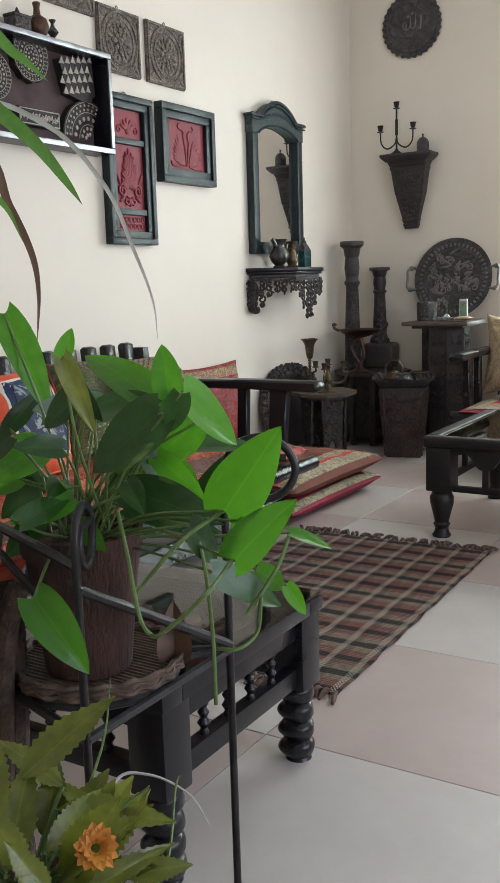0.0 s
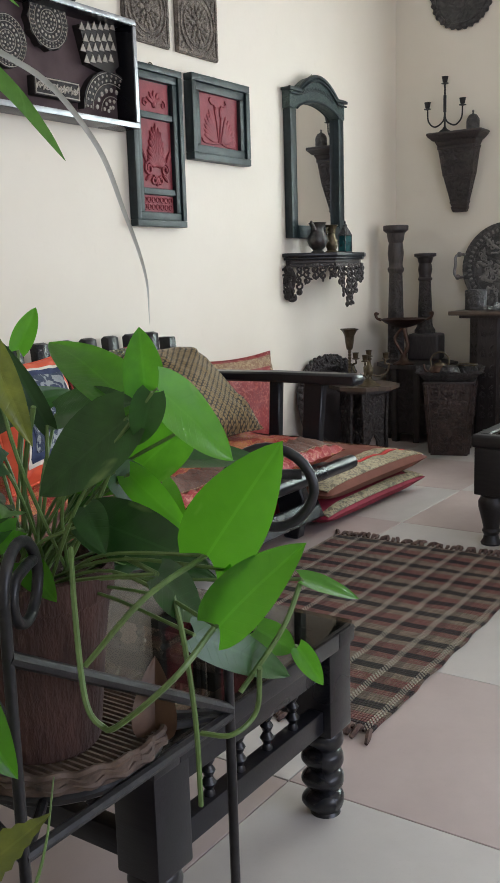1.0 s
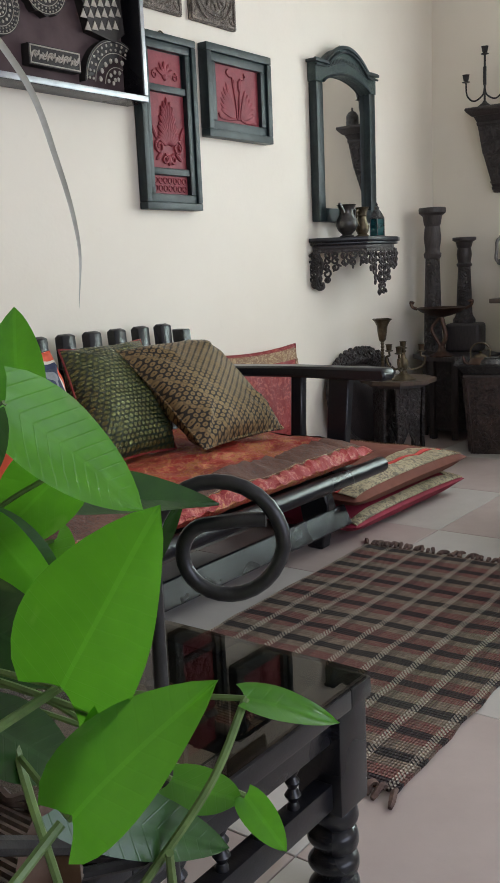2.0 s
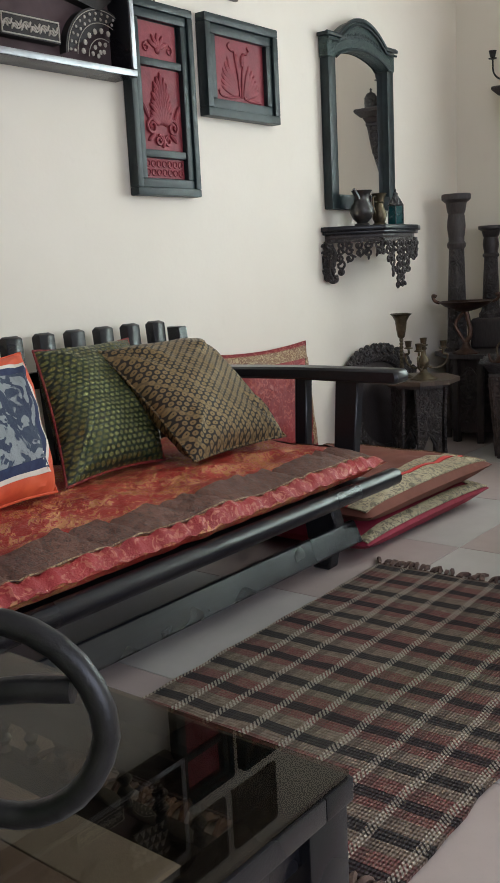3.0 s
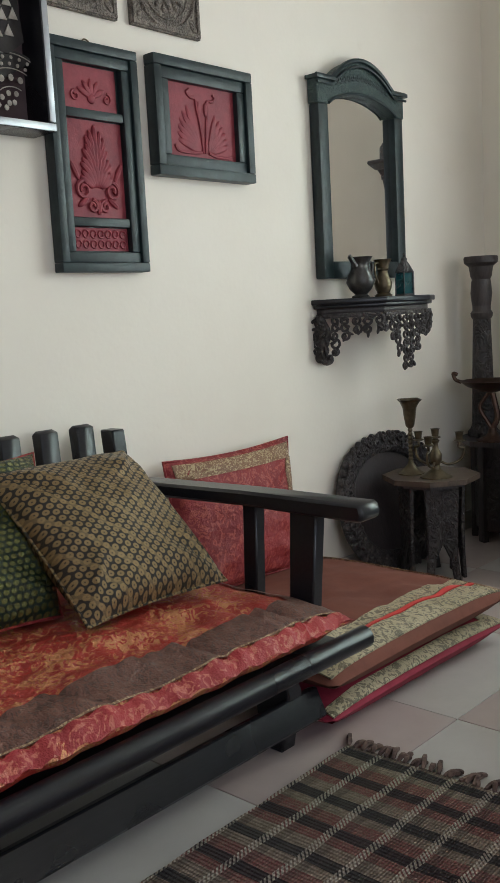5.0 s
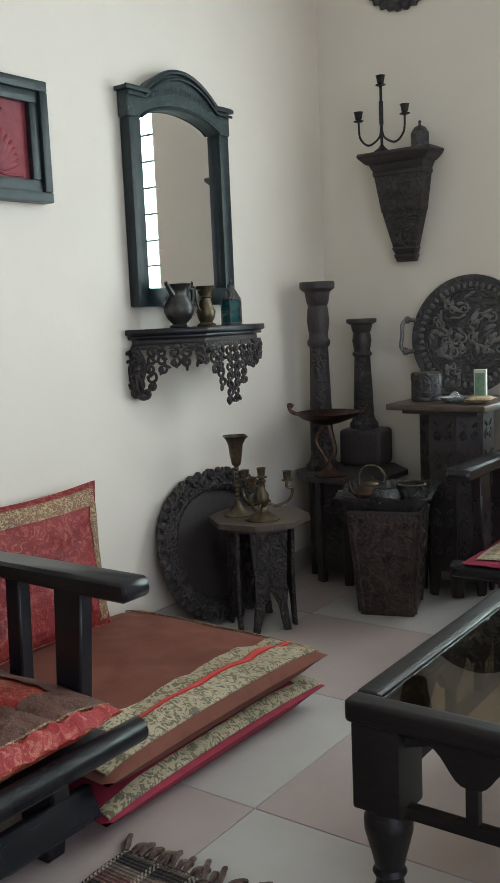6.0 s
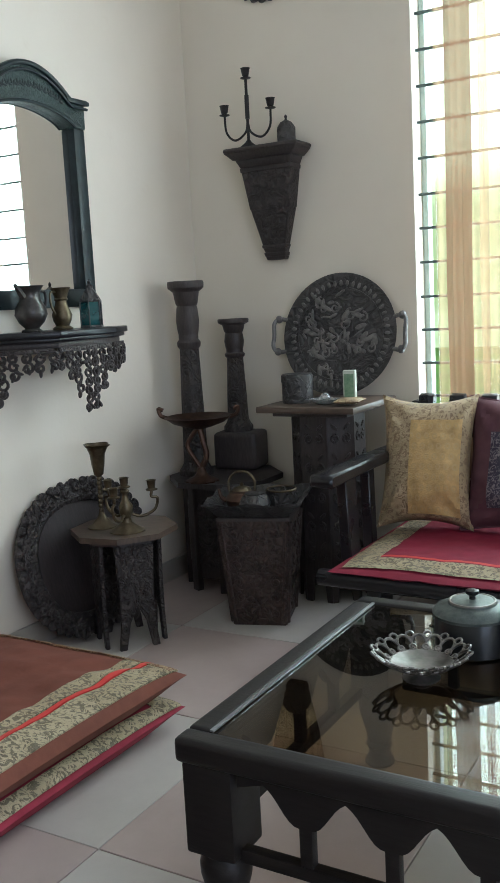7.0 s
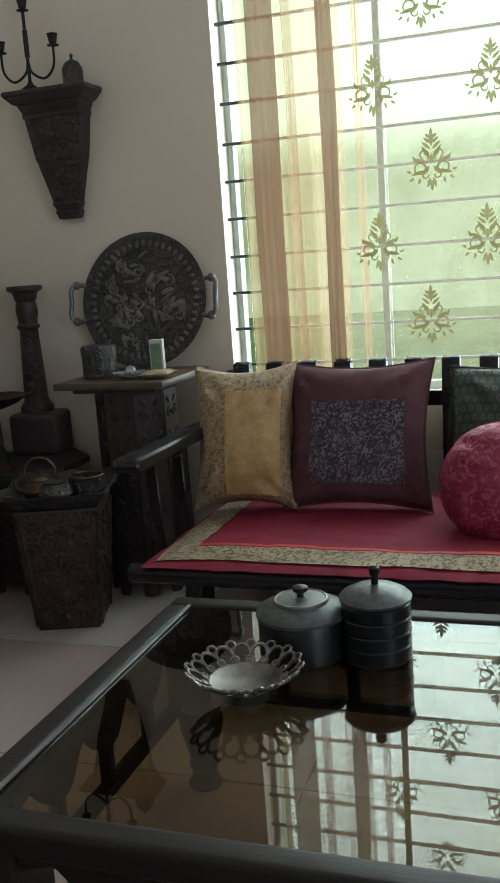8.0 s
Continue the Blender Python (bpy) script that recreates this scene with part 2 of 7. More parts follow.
M_CARVED = carved("dark_carved_wood", (0.018, 0.015, 0.015), (0.095, 0.078, 0.070), 20, depth=0.008)
M_CARVED_FINE = carved("fine_carved_wood", (0.018, 0.015, 0.015), (0.115, 0.095, 0.085), 34, depth=0.004)
M_GREYCARVE = carved("grey_carved_plaque", (0.09, 0.074, 0.060), (0.50, 0.43, 0.35), 55, 0.65, depth=0.006)
M_TABLETOP = plain("brown_tabletop", (0.05, 0.035, 0.026), (0.12, 0.085, 0.06), 18, 0.4, grain=(1, 6, 1))
M_GREENBLACK = plain("green_black_frame", (0.007, 0.013, 0.015), (0.021, 0.035, 0.037), 30, 0.38, bump=0.4, Specular_IOR_Level=0.35)
M_CREST = carved("grey_green_carving", (0.022, 0.040, 0.038), (0.10, 0.15, 0.135), 48, 0.45, depth=0.004)
M_RED_RELIEF = plain("dark_red_plaster", (0.16, 0.016, 0.026), (0.27, 0.036, 0.048), 30, 0.6, bump=0.5, depth=0.002)
M_STEEL = plain("dull_steel_strip", (0.16, 0.16, 0.18), (0.42, 0.42, 0.45), 9, 0.36, 0.9, bump=0.15)
M_BOXBACK = plain("brown_velvet", (0.05, 0.03, 0.032), (0.09, 0.06, 0.062), 12, 0.9)
M_MIRROR = plain("mirror_silver", (0.80, 0.80, 0.78), (0.86, 0.86, 0.84), 3, 0.02, 1.0, bump=0.0, spread=0.0)
M_BRASS = plain("old_brass", (0.06, 0.047, 0.028), (0.20, 0.16, 0.10), 30, 0.42, 0.85, bump=0.4)
M_COPPER = plain("dark_copper", (0.04, 0.024, 0.018), (0.13, 0.075, 0.052), 30, 0.45, 0.8, bump=0.4)
M_PEWTER = plain("tarnished_silver", (0.10, 0.095, 0.09), (0.32, 0.305, 0.29), 30, 0.36, 0.9, bump=0.4)
M_DARKMETAL = carved("engraved_dark_metal", (0.045, 0.044, 0.044), (0.16, 0.155, 0.15), 16, 0.45, 0.5, depth=0.005)
M_WORNMETAL = plain("worn_embossed_metal", (0.10, 0.097, 0.095), (0.26, 0.25, 0.24), 40, 0.45, 0.5, bump=0.4)
M_DARKPEWTER = plain("dark_pewter", (0.035, 0.034, 0.034), (0.12, 0.115, 0.11), 30, 0.36, 0.8, bump=0.4)
M_IRON = plain("black_wrought_iron", (0.015, 0.015, 0.016), (0.04, 0.039, 0.04), 50, 0.38, 0.5, bump=0.5)
M_TEAL = plain("teal_glass", (0.02, 0.09, 0.10), (0.03, 0.16, 0.17), 30, 0.15, Transmission_Weight=0.4)
M_TERRA = plain("old_terracotta", (0.022, 0.011, 0.009), (0.085, 0.038, 0.028), 24, 0.85, bump=0.9, depth=0.006, grain=(2, 2, 0.5))
M_WICKER = plain("brown_wicker", (0.03, 0.02, 0.015), (0.13, 0.085, 0.06), 60, 0.7, bump=0.6)
M_TINPOT = plain("dark_enamel_tin", (0.006, 0.008, 0.009), (0.018, 0.020, 0.022), 24, 0.3, 0.3, bump=0.3)
M_TABLEGLASS = glass_pane("smoked_glass", (0.47, 0.40, 0.29), 0.58, curve=3.0)
M_BENCHGLASS = glass_pane("dark_smoked_glass", (0.50, 0.46, 0.39), 0.5)
M_WINGLASS = glass_pane("window_glass", (0.90, 0.97, 0.95), 1.0)
M_FRAME_TEAL = plain("window_frame_paint", (0.03, 0.055, 0.055), (0.06, 0.09, 0.09), 20, 0.5)
M_FRAME_PALE = plain("pale_green_frame_paint", (0.50, 0.62, 0.59), (0.62, 0.72, 0.69), 20, 0.5)
M_SHEER = sheer("cream_sheer", (0.66, 0.60, 0.42), 0.79)
M_GOLD_SHEER = sheer("gold_sheer", (0.50, 0.36, 0.21), 0.56)
M_RUST_SHEER = sheer("rust_voile", (0.17, 0.095, 0.058), 0.18)
M_EMBROIDERY = sheer("gold_embroidery", (0.14, 0.125, 0.05), 0.10)
M_SEAT = brocade("orange_brocade", (0.30, 0.022, 0.015), (0.43, 0.045, 0.027), (0.78, 0.38, 0.17), 42, 0.42, 0.34, patchy=0.20, shine=0.2, fold=0.020)
M_SEATBAND = brocade("brown_gold_border", (0.10, 0.042, 0.029), (0.15, 0.066, 0.044), (0.05, 0.020, 0.013), 60, 0.42)
M_SEATRUCHE = brocade("crimson_ruche", (0.24, 0.011, 0.014), (0.35, 0.022, 0.022), (0.46, 0.12, 0.07), 34, 0.32)
M_REDCUSH = brocade("red_brocade", (0.17, 0.010, 0.014), (0.24, 0.018, 0.020), (0.34, 0.055, 0.035), 34, 0.38)
M_GOLDBAND = brocade("gold_silk_border", (0.15, 0.075, 0.04), (0.22, 0.115, 0.06), (0.48, 0.36, 0.19), 70, 0.45)
M_GREENCUSH = figured("green_gold_brocade", (0.003, 0.013, 0.007), (0.21, 0.21, 0.06), 0.0195, 0.0143, 0.42, core=-0.3, rough=0.36, shine=0.65)
M_GOLDCUSH = figured("bronze_gold_brocade", (0.009, 0.006, 0.003), (0.32, 0.22, 0.095), 0.0150, 0.0185, 0.44, stripes=0.0555, turn=0.62, core=0.10, rough=0.45, shine=0.45)
M_ORANGE = plain("orange_silk", (0.55, 0.06, 0.02), (0.68, 0.11, 0.035), 20, 0.6, bump=0.3)
M_WHITECLOTH = plain("ivory_cloth", (0.62, 0.56, 0.47), (0.72, 0.67, 0.58), 40, 0.8)
M_NAVY = plain("navy_cloth", (0.015, 0.022, 0.06), (0.03, 0.045, 0.11), 60, 0.85)
M_NAVYPRINT = brocade("grey_print", (0.03, 0.04, 0.08), (0.05, 0.07, 0.10), (0.30, 0.33, 0.33), 16, 0.62, 0.8)
M_BROWNCLOTH = plain("brown_cotton", (0.13, 0.038, 0.022), (0.18, 0.055, 0.032), 16, 0.85, bump=0.4, depth=0.002)
M_CRIMSONCLOTH = plain("crimson_cotton", (0.22, 0.010, 0.030), (0.32, 0.020, 0.05), 16, 0.8, bump=0.4, depth=0.002)
M_REDPIPE = plain("bright_red_ribbon", (0.50, 0.03, 0.025), (0.60, 0.05, 0.04), 30, 0.5)
M_LACE = brocade("cream_gold_lace", (0.34, 0.28, 0.17), (0.46, 0.39, 0.25), (0.07, 0.055, 0.03), 48, 0.52, 0.6)
M_MATRED = plain("crimson_mat_cloth", (0.18, 0.006, 0.025), (0.25, 0.010, 0.037), 14, 0.75, bump=0.35, depth=0.003)
M_YELLOWCUSH = figured("gold_quilted_silk", (0.42, 0.28, 0.11), (0.50, 0.35, 0.15), 0.026, 0.034, 0.36)
M_CREAMCUSH = brocade("cream_brown_brocade", (0.34, 0.26, 0.15), (0.44, 0.34, 0.20), (0.20, 0.13, 0.07), 40, 0.45)
M_PURPLECUSH = plain("plum_cotton", (0.075, 0.028, 0.04), (0.12, 0.05, 0.06), 20, 0.85, bump=0.3)
M_PATCHWORK = brocade("silver_patchwork", (0.035, 0.028, 0.05), (0.06, 0.05, 0.07), (0.22, 0.20, 0.20), 60, 0.44, 0.7)
M_MAGENTA = brocade("magenta_velvet", (0.20, 0.008, 0.05), (0.28, 0.015, 0.07), (0.42, 0.06, 0.10), 30, 0.4)
M_DARKGREEN = figured("dark_green_silk", (0.020, 0.035, 0.028), (0.075, 0.095, 0.05), 0.022, 0.028, 0.36)
# one leaf skin twice: brighter for leaves that catch light, darker for shaded ones
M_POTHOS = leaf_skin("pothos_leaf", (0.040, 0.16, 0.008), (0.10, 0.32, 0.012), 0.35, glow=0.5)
M_POTHOS_SHADED = leaf_skin("pothos_leaf_shaded", (0.014, 0.045, 0.010), (0.032, 0.10, 0.016), 0.4, glow=0.2)
M_STEM = plain("pothos_stem", (0.07, 0.12, 0.03), (0.14, 0.22, 0.06), 60, 0.5)
M_FERN = leaf_skin("olive_fern_leaf", (0.055, 0.075, 0.012), (0.20, 0.23, 0.03), 0.4, (0.40, 0.34, 0.08), 0.25)
M_BLADE = leaf_skin("spider_plant_blade", (0.05, 0.14, 0.02), (0.12, 0.27, 0.05), 0.0, glow=0.35)
M_PALEBLADE = plain("pale_dry_blade", (0.40, 0.40, 0.36), (0.62, 0.62, 0.58), 30, 0.35)
M_DRYBLADE = plain("brown_dry_blade", (0.07, 0.035, 0.02), (0.16, 0.09, 0.05), 30, 0.6)
M_FLOWER = plain("orange_petals", (0.40, 0.13, 0.012), (0.60, 0.26, 0.03), 40, 0.7)
M_SOIL = plain("bark_and_soil", (0.02, 0.014, 0.010), (0.10, 0.06, 0.04), 60, 0.95, bump=0.9, depth=0.006)
M_GLASSDISH = plain("cut_glass", (0.7, 0.74, 0.74), (0.85, 0.88, 0.88), 20, 0.08, Transmission_Weight=0.8)

# ---- mesh builders ----


def thing(name, label, category, m=None, group="", kind=""):
    ob = new(name)
    ob.empty_display_size = 0.05
    ob.matrix_basis = m or Matrix()
    return tagged(ob, label, category, group, kind)


def part(name, bm, material, parent, label="", smooth=True):
    mesh = bpy.data.meshes.new(name)
    bmesh.ops.recalc_face_normals(bm, faces=bm.faces)
    bm.to_mesh(mesh)
    bm.free()
    mesh.materials.append(material)
    if smooth:
        mesh.polygons.foreach_set("use_smooth", [True] * len(mesh.polygons))
        mesh.set_sharp_from_angle(angle=radians(38))
    ob = new(name, mesh)
    ob.parent = parent
    if name in ("carving", "carved_bracket", "carved_apron", "carved_scrolls", "flower_boss", "embossing", "carved_relief", "pierced_border", "beading"):
        ob["kind"] = "stuff"
    if label:
        ob["label"] = label
    return ob


def solid(name, bm, material, label, category, m=None, kind="", group="", smooth=True):
    """A thing that is one mesh."""
    ob = part(name, bm, material, None, "", smooth)
    ob.matrix_basis = m or Matrix()
    return tagged(ob, label, category, group, kind)


def box(x0, x1, y0, y1, z0, z1, bevel=0.0, bm=None, m=None, seg=2):
    b = bmesh.new()
    bmesh.ops.create_cube(b, size=1, matrix=Matrix.Translation(((x0 + x1) / 2, (y0 + y1) / 2, (z0 + z1) / 2)) @ Matrix.Diagonal((x1 - x0, y1 - y0, z1 - z0, 1)))
    if bevel:
        bmesh.ops.bevel(b, geom=b.edges[:] + b.verts[:], offset=bevel, segments=seg, affect='EDGES', profile=0.6)
    if m:
        b.transform(m)
    return join(bm, b)


def join(bm, extra):
    if bm is None:
        return extra
    mesh = bpy.data.meshes.new("join")
    extra.to_mesh(mesh)
    extra.free()
    bm.from_mesh(mesh)
    bpy.data.meshes.remove(mesh)
    return bm


def lathe(profile, seg=24, bm=None, m=None, wave=None):
    """A turned shape from (radius, height) pairs; wave(a, r, z) changes the radius round it."""
    b = bmesh.new()
    rings = []
    for r, z in profile:
        ring = []
        for k in range(seg):
            a = 2 * math.pi * k / seg
            q = wave(a, r, z) if wave else r
            ring.append(b.verts.new((q * math.cos(a), q * math.sin(a), z)))
        rings.append(ring)
    for p, q in zip(rings, rings[1:]):
        for k in range(seg):
            b.faces.new((p[k], p[(k + 1) % seg], q[(k + 1) % seg], q[k]))
    b.faces.new(rings[0][::-1])
    b.faces.new(rings[-1])
    if m:
        b.transform(m)
    return join(bm, b)


def tube(points, radius, seg=8, bm=None, m=None, taper=None):
    """A rod along a line of points; taper(s) scales it from 0 to 1 along the way."""
    b = bmesh.new()
    pts = [Vector(p) for p in points]
    side = None
    rings = []
    for i, p in enumerate(pts):
        d = (pts[min(i + 1, len(pts) - 1)] - pts[max(i - 1, 0)]).normalized()
        if side is None:
            side = d.orthogonal().normalized()
        side = (side - d * side.dot(d)).normalized()
        up = d.cross(side)
        r = radius * (taper(i / (len(pts) - 1)) if taper else 1)
        rings.append([b.verts.new(p + r * (math.cos(2 * math.pi * k / seg) * side + math.sin(2 * math.pi * k / seg) * up)) for k in range(seg)])
    for p, q in zip(rings, rings[1:]):
        for k in range(seg):
            b.faces.new((p[k], p[(k + 1) % seg], q[(k + 1) % seg], q[k]))
    b.faces.new(rings[0][::-1])
    b.faces.new(rings[-1])
    if m:
        b.transform(m)
    return join(bm, b)


def smooth_line(points, steps=8):
    """A rounded line through a few points."""
    p = [Vector(q) for q in points]
    p = [2 * p[0] - p[1], *p, 2 * p[-1] - p[-2]]
    out = []
    for i in range(1, len(p) - 2):
        a, b, c, d = p[i - 1:i + 3]
        for k in range(steps):
            t = k / steps
            out.append(0.5 * (2 * b + (c - a) * t + (2 * a - 5 * b + 4 * c - d) * t * t + (3 * b - a - 3 * c + d) * t ** 3))
    out.append(p[-2])
    return out


def plate(outline, depth, bm=None, m=None, bevel=0.0):
    """A flat board cut to an outline in x and z, thick along y."""
    b = bmesh.new()
    f = b.faces.new([b.verts.new((x, 0, z)) for x, z in outline])
    r = bmesh.ops.extrude_face_region(b, geom=[f])
    bmesh.ops.translate(b, vec=(0, depth, 0), verts=[v for v in r["geom"] if isinstance(v, bmesh.types.BMVert)])
    bmesh.ops.recalc_face_normals(b, faces=b.faces)
    if bevel:
        bmesh.ops.bevel(b, geom=[e for e in b.edges if len(e.link_faces) == 2 and e.calc_face_angle() > 0.9], offset=bevel, segments=1, affect='EDGES')
    if m:
        b.transform(m)
    return join(bm, b)


def ball(cx, cy, cz, rx, ry, rz, bm=None, u=12, v=8, m=None):
    b = bmesh.new()
    bmesh.ops.create_uvsphere(b, u_segments=u, v_segments=v, radius=1, matrix=Matrix.Translation((cx, cy, cz)) @ Matrix.Diagonal((rx, ry, rz, 1)))
    if m:
        b.transform(m)
    return join(bm, b)


def ring_pts(cx, cz, r, n=24, a0=0.0, a1=2 * math.pi, y=0.0, squash=1.0):
    return [(cx + r * math.cos(a0 + (a1 - a0) * k / n), y, cz + squash * r * math.sin(a0 + (a1 - a0) * k / n)) for k in range(n + 1)]


def creases(u, v, seed):
    """Puckers that run in from a cushion's corners."""
    r = math.hypot(1 - abs(u), 1 - abs(v))
    a = math.atan2(1 - abs(u), 1 - abs(v) + 1e-6)
    return 0.7 * math.sin(a * 11 + seed + (u > 0) + 2 * (v > 0)) * math.exp(-((r - 0.45) / 0.3) ** 2)


def pillow(w, h, t, n=28, pinch=0.06, rough=0.014, seed=0, puff=0.5):
    """A filled cushion in x and y, with pulled corners and soft dents."""
    b = bmesh.new()
    sides = []
    for s in (1, -1):
        grid = []
        for i in range(n + 1):
            row = []
            for j in range(n + 1):
                u, v = 2 * i / n - 1, 2 * j / n - 1
                x = w / 2 * u * (1 - pinch * (1 - v * v) * u * u)
                y = h / 2 * v * (1 - pinch * (1 - u * u) * v * v)
                z = t / 2 * max(0.0, (1 - abs(u) ** 2.7) * (1 - abs(v) ** 2.7)) ** puff
                d = noise.noise(Vector((x * 7 + seed * 3.7, y * 7, s * 2.0 + seed))) + 0.5 * noise.noise(Vector((x * 19, y * 19 + seed, s))) + creases(u, v, seed)
                edge = min(1.0, 3 * min(1 - abs(u), 1 - abs(v)))
                z = s * (z + rough * d * edge)
                row.append(b.verts.new((x, y, z)))
            grid.append(row)
        sides.append(grid)
        for i in range(n):
            for j in range(n):
                b.faces.new((grid[i][j], grid[i + 1][j], grid[i + 1][j + 1], grid[i][j + 1]))
    bmesh.ops.remove_doubles(b, verts=b.verts, dist=0.0008)
    return b


def edge_cord(w, h, pinch=0.06, r=0.004, inset=0.0):
    """The piping round a pillow."""
    pts = []
    n = 16
    for k in range(4):
        for i in range(n):
            s = 2 * i / n - 1
            u, v = [(s, -1), (1, s), (-s, 1), (-1, -s)][k]
            pts.append((w / 2 * u * (1 - pinch * (1 - v * v) * u * u), h / 2 * v * (1 - pinch * (1 - u * u) * v * v), 0))
    return tube(pts + pts[:1], r, 6)


def cloth_strip(w, h, t, u0, u1, v0, v1, pinch=0.06, puff=0.5, lift=0.0025, n=20, rough=0.014, seed=0):
    """A ribbon sewn on a pillow's upper face, between parts u and v of its width and height."""
    b = bmesh.new()
    grid = []
    for i in range(n + 1):
        row = []
        for j in range(n + 1):
            u, v = u0 + (u1 - u0) * i / n, v0 + (v1 - v0) * j / n
            x = w / 2 * u * (1 - pinch * (1 - v * v) * u * u)
            y = h / 2 * v * (1 - pinch * (1 - u * u) * v * v)
            z = t / 2 * max(0.0, (1 - abs(u) ** 2.7) * (1 - abs(v) ** 2.7)) ** puff
            d = noise.noise(Vector((x * 7 + seed * 3.7, y * 7, 2.0 + seed))) + 0.5 * noise.noise(Vector((x * 19, y * 19 + seed, 1))) + creases(u, v, seed)
            edge = min(1.0, 3 * min(1 - abs(u), 1 - abs(v)))
            row.append(b.verts.new((x, y, z + rough * d * edge + lift)))
        grid.append(row)
    for i in range(n):
        for j in range(n):
            b.faces.new((grid[i][j], grid[i + 1][j], grid[i + 1][j + 1], grid[i][j + 1]))
    r = bmesh.ops.extrude_face_region(b, geom=b.faces[:])
    bmesh.ops.translate(b, vec=(0, 0, -lift * 0.8), verts=[v for v in r["geom"] if isinstance(v, bmesh.types.BMVert)])
    return b


def basis(origin, x, y, z):
    """The pose whose axes point along x, y and z."""
    m = Matrix((Vector(x).normalized(), Vector(y).normalized(), Vector(z).normalized())).transposed().to_4x4()
    m.translation = origin
    return m
# ---- the room ----


def wall_with_opening(name, m, length, height, thick, ox0, ox1, oz0, oz1, label):
    """A wall in x and z, its inner face at y = 0, with one opening through it."""
    bm = box(0, ox0, 0, thick, 0, height)
    box(ox1, length, 0, thick, 0, height, bm=bm)
    box(ox0, ox1, 0, thick, 0, oz0, bm=bm)
    box(ox0, ox1, 0, thick, oz1, height, bm=bm)
    return solid(name, bm, M_WALL, label, "wall", m, "structure", smooth=False)


solid("wall_west", box(WX - 0.2, WX, SY - 0.2, NY + 0.2, 0, CEIL), M_WALL, "cream painted plaster wall hung with carvings", "wall", kind="structure", smooth=False)
wall_with_opening("wall_north", pose(WX, NY, 0), EX - WX, CEIL, 0.2, WIN_L - WX, WIN_R - WX, WIN_B, WIN_T, "cream painted plaster wall with a barred window")
wall_with_opening("wall_east", pose(EX, NY + 0.2, 0, 0, 0, -90), NY - SY + 0.4, CEIL, 0.2, NY + 0.2 - EW1, NY + 0.2 - EW0, EWB, EWT, "cream painted plaster wall with an added window opening")
solid("wall_south", box(WX, EX, SY - 0.2, SY, 0, CEIL), M_WALL, "plain cream painted plaster wall", "wall", kind="structure", smooth=False)
solid("ceiling", box(WX - 0.2, EX + 0.2, SY - 0.2, NY + 0.2, CEIL, CEIL + 0.15), M_CEIL, "plain white ceiling", "ceiling", kind="structure", smooth=False)
floor = solid("floor", box(WX - 0.2, EX + 0.2, SY - 0.2, NY + 0.2, -0.12, -0.006), M_GROUT, "floor of pale and pink tiles laid chequerwise", "floor", kind="structure", smooth=False)
bm = box(0, 0.012, SY, NY, 0, 0.085, 0.003)
solid("baseboard", bm, plain("skirting", (0.40, 0.37, 0.32), (0.48, 0.45, 0.40), 20, 0.4), "low pale stone skirting", "skirting", pose(WX, 0, 0), "structure")
bm = box(WX + 0.012, EX, -0.012, 0, 0, 0.085, 0.003)
solid("baseboard", bm, M_TILE_WHITE, "low pale stone skirting", "skirting", pose(0, NY, 0), "structure")

# outdoors
solid("ground", box(-60, 60, NY + 0.25, 90, -0.6, -0.3), plain("grass_ground", (0.12, 0.25, 0.04), (0.22, 0.40, 0.08), 2, 0.95), "green lawn outside the window", "ground", kind="structure")


def garden_backdrop():
    """Far trees under a white sky, out of focus."""
    g = Graph("glowing_garden")
    z = g.axis(2)
    n = g.noise(0.6, 4, 0.6)
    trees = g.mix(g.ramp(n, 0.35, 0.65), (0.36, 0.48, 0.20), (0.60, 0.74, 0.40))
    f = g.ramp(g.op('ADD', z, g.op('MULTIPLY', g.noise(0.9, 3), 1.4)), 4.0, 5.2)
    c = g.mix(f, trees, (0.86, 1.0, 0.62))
    # emission puts the daylight on trees and sky into their own colour
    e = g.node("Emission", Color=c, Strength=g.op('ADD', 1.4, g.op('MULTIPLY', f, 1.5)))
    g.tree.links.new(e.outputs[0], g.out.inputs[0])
    return g.mat


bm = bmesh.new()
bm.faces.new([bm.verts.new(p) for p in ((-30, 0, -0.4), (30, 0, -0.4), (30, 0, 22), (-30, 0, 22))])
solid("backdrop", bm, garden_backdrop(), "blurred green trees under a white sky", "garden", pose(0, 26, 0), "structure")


def window(name, m, w, h, rows, columns, label):
    """A steel window: frame, mullions and panes, with a grille of flat bars."""
    win = thing(name, label, "window", m, kind="structure")
    fr = box(0, w, 0.09, 0.13, 0, 0.035, 0.004)
    box(0, w, 0.09, 0.13, h - 0.035, h, 0.004, fr)
    box(0, 0.022, 0.088, 0.132, 0, h, 0.004, fr)
    box(w - 0.022, w, 0.088, 0.132, 0, h, 0.004, fr)
    part("window_frame", fr, M_FRAME_PALE, win)
    part("window_sill", box(-0.0, w, -0.03, 0.085, -0.03, 0.006, 0.004), M_TILE_WHITE, win)
    for x in columns:
        part("mullion", box(x - 0.011, x + 0.011, 0.06, 0.085, 0.03, h - 0.03, 0.003), M_FRAME_TEAL, win)
    for z in rows:
        part("grille_bar", box(0.0, w, 0.045, 0.058, z - 0.005, z + 0.005, 0.002), M_FRAME_TEAL, win)
    edges = [0.035, *columns, w - 0.035]
    for a, b in zip(edges, edges[1:]):
        p = part("pane", box(a + 0.012, b - 0.012, 0.108, 0.112, 0.036, h - 0.036), M_WINGLASS, win)
        p.visible_shadow = False
    return win


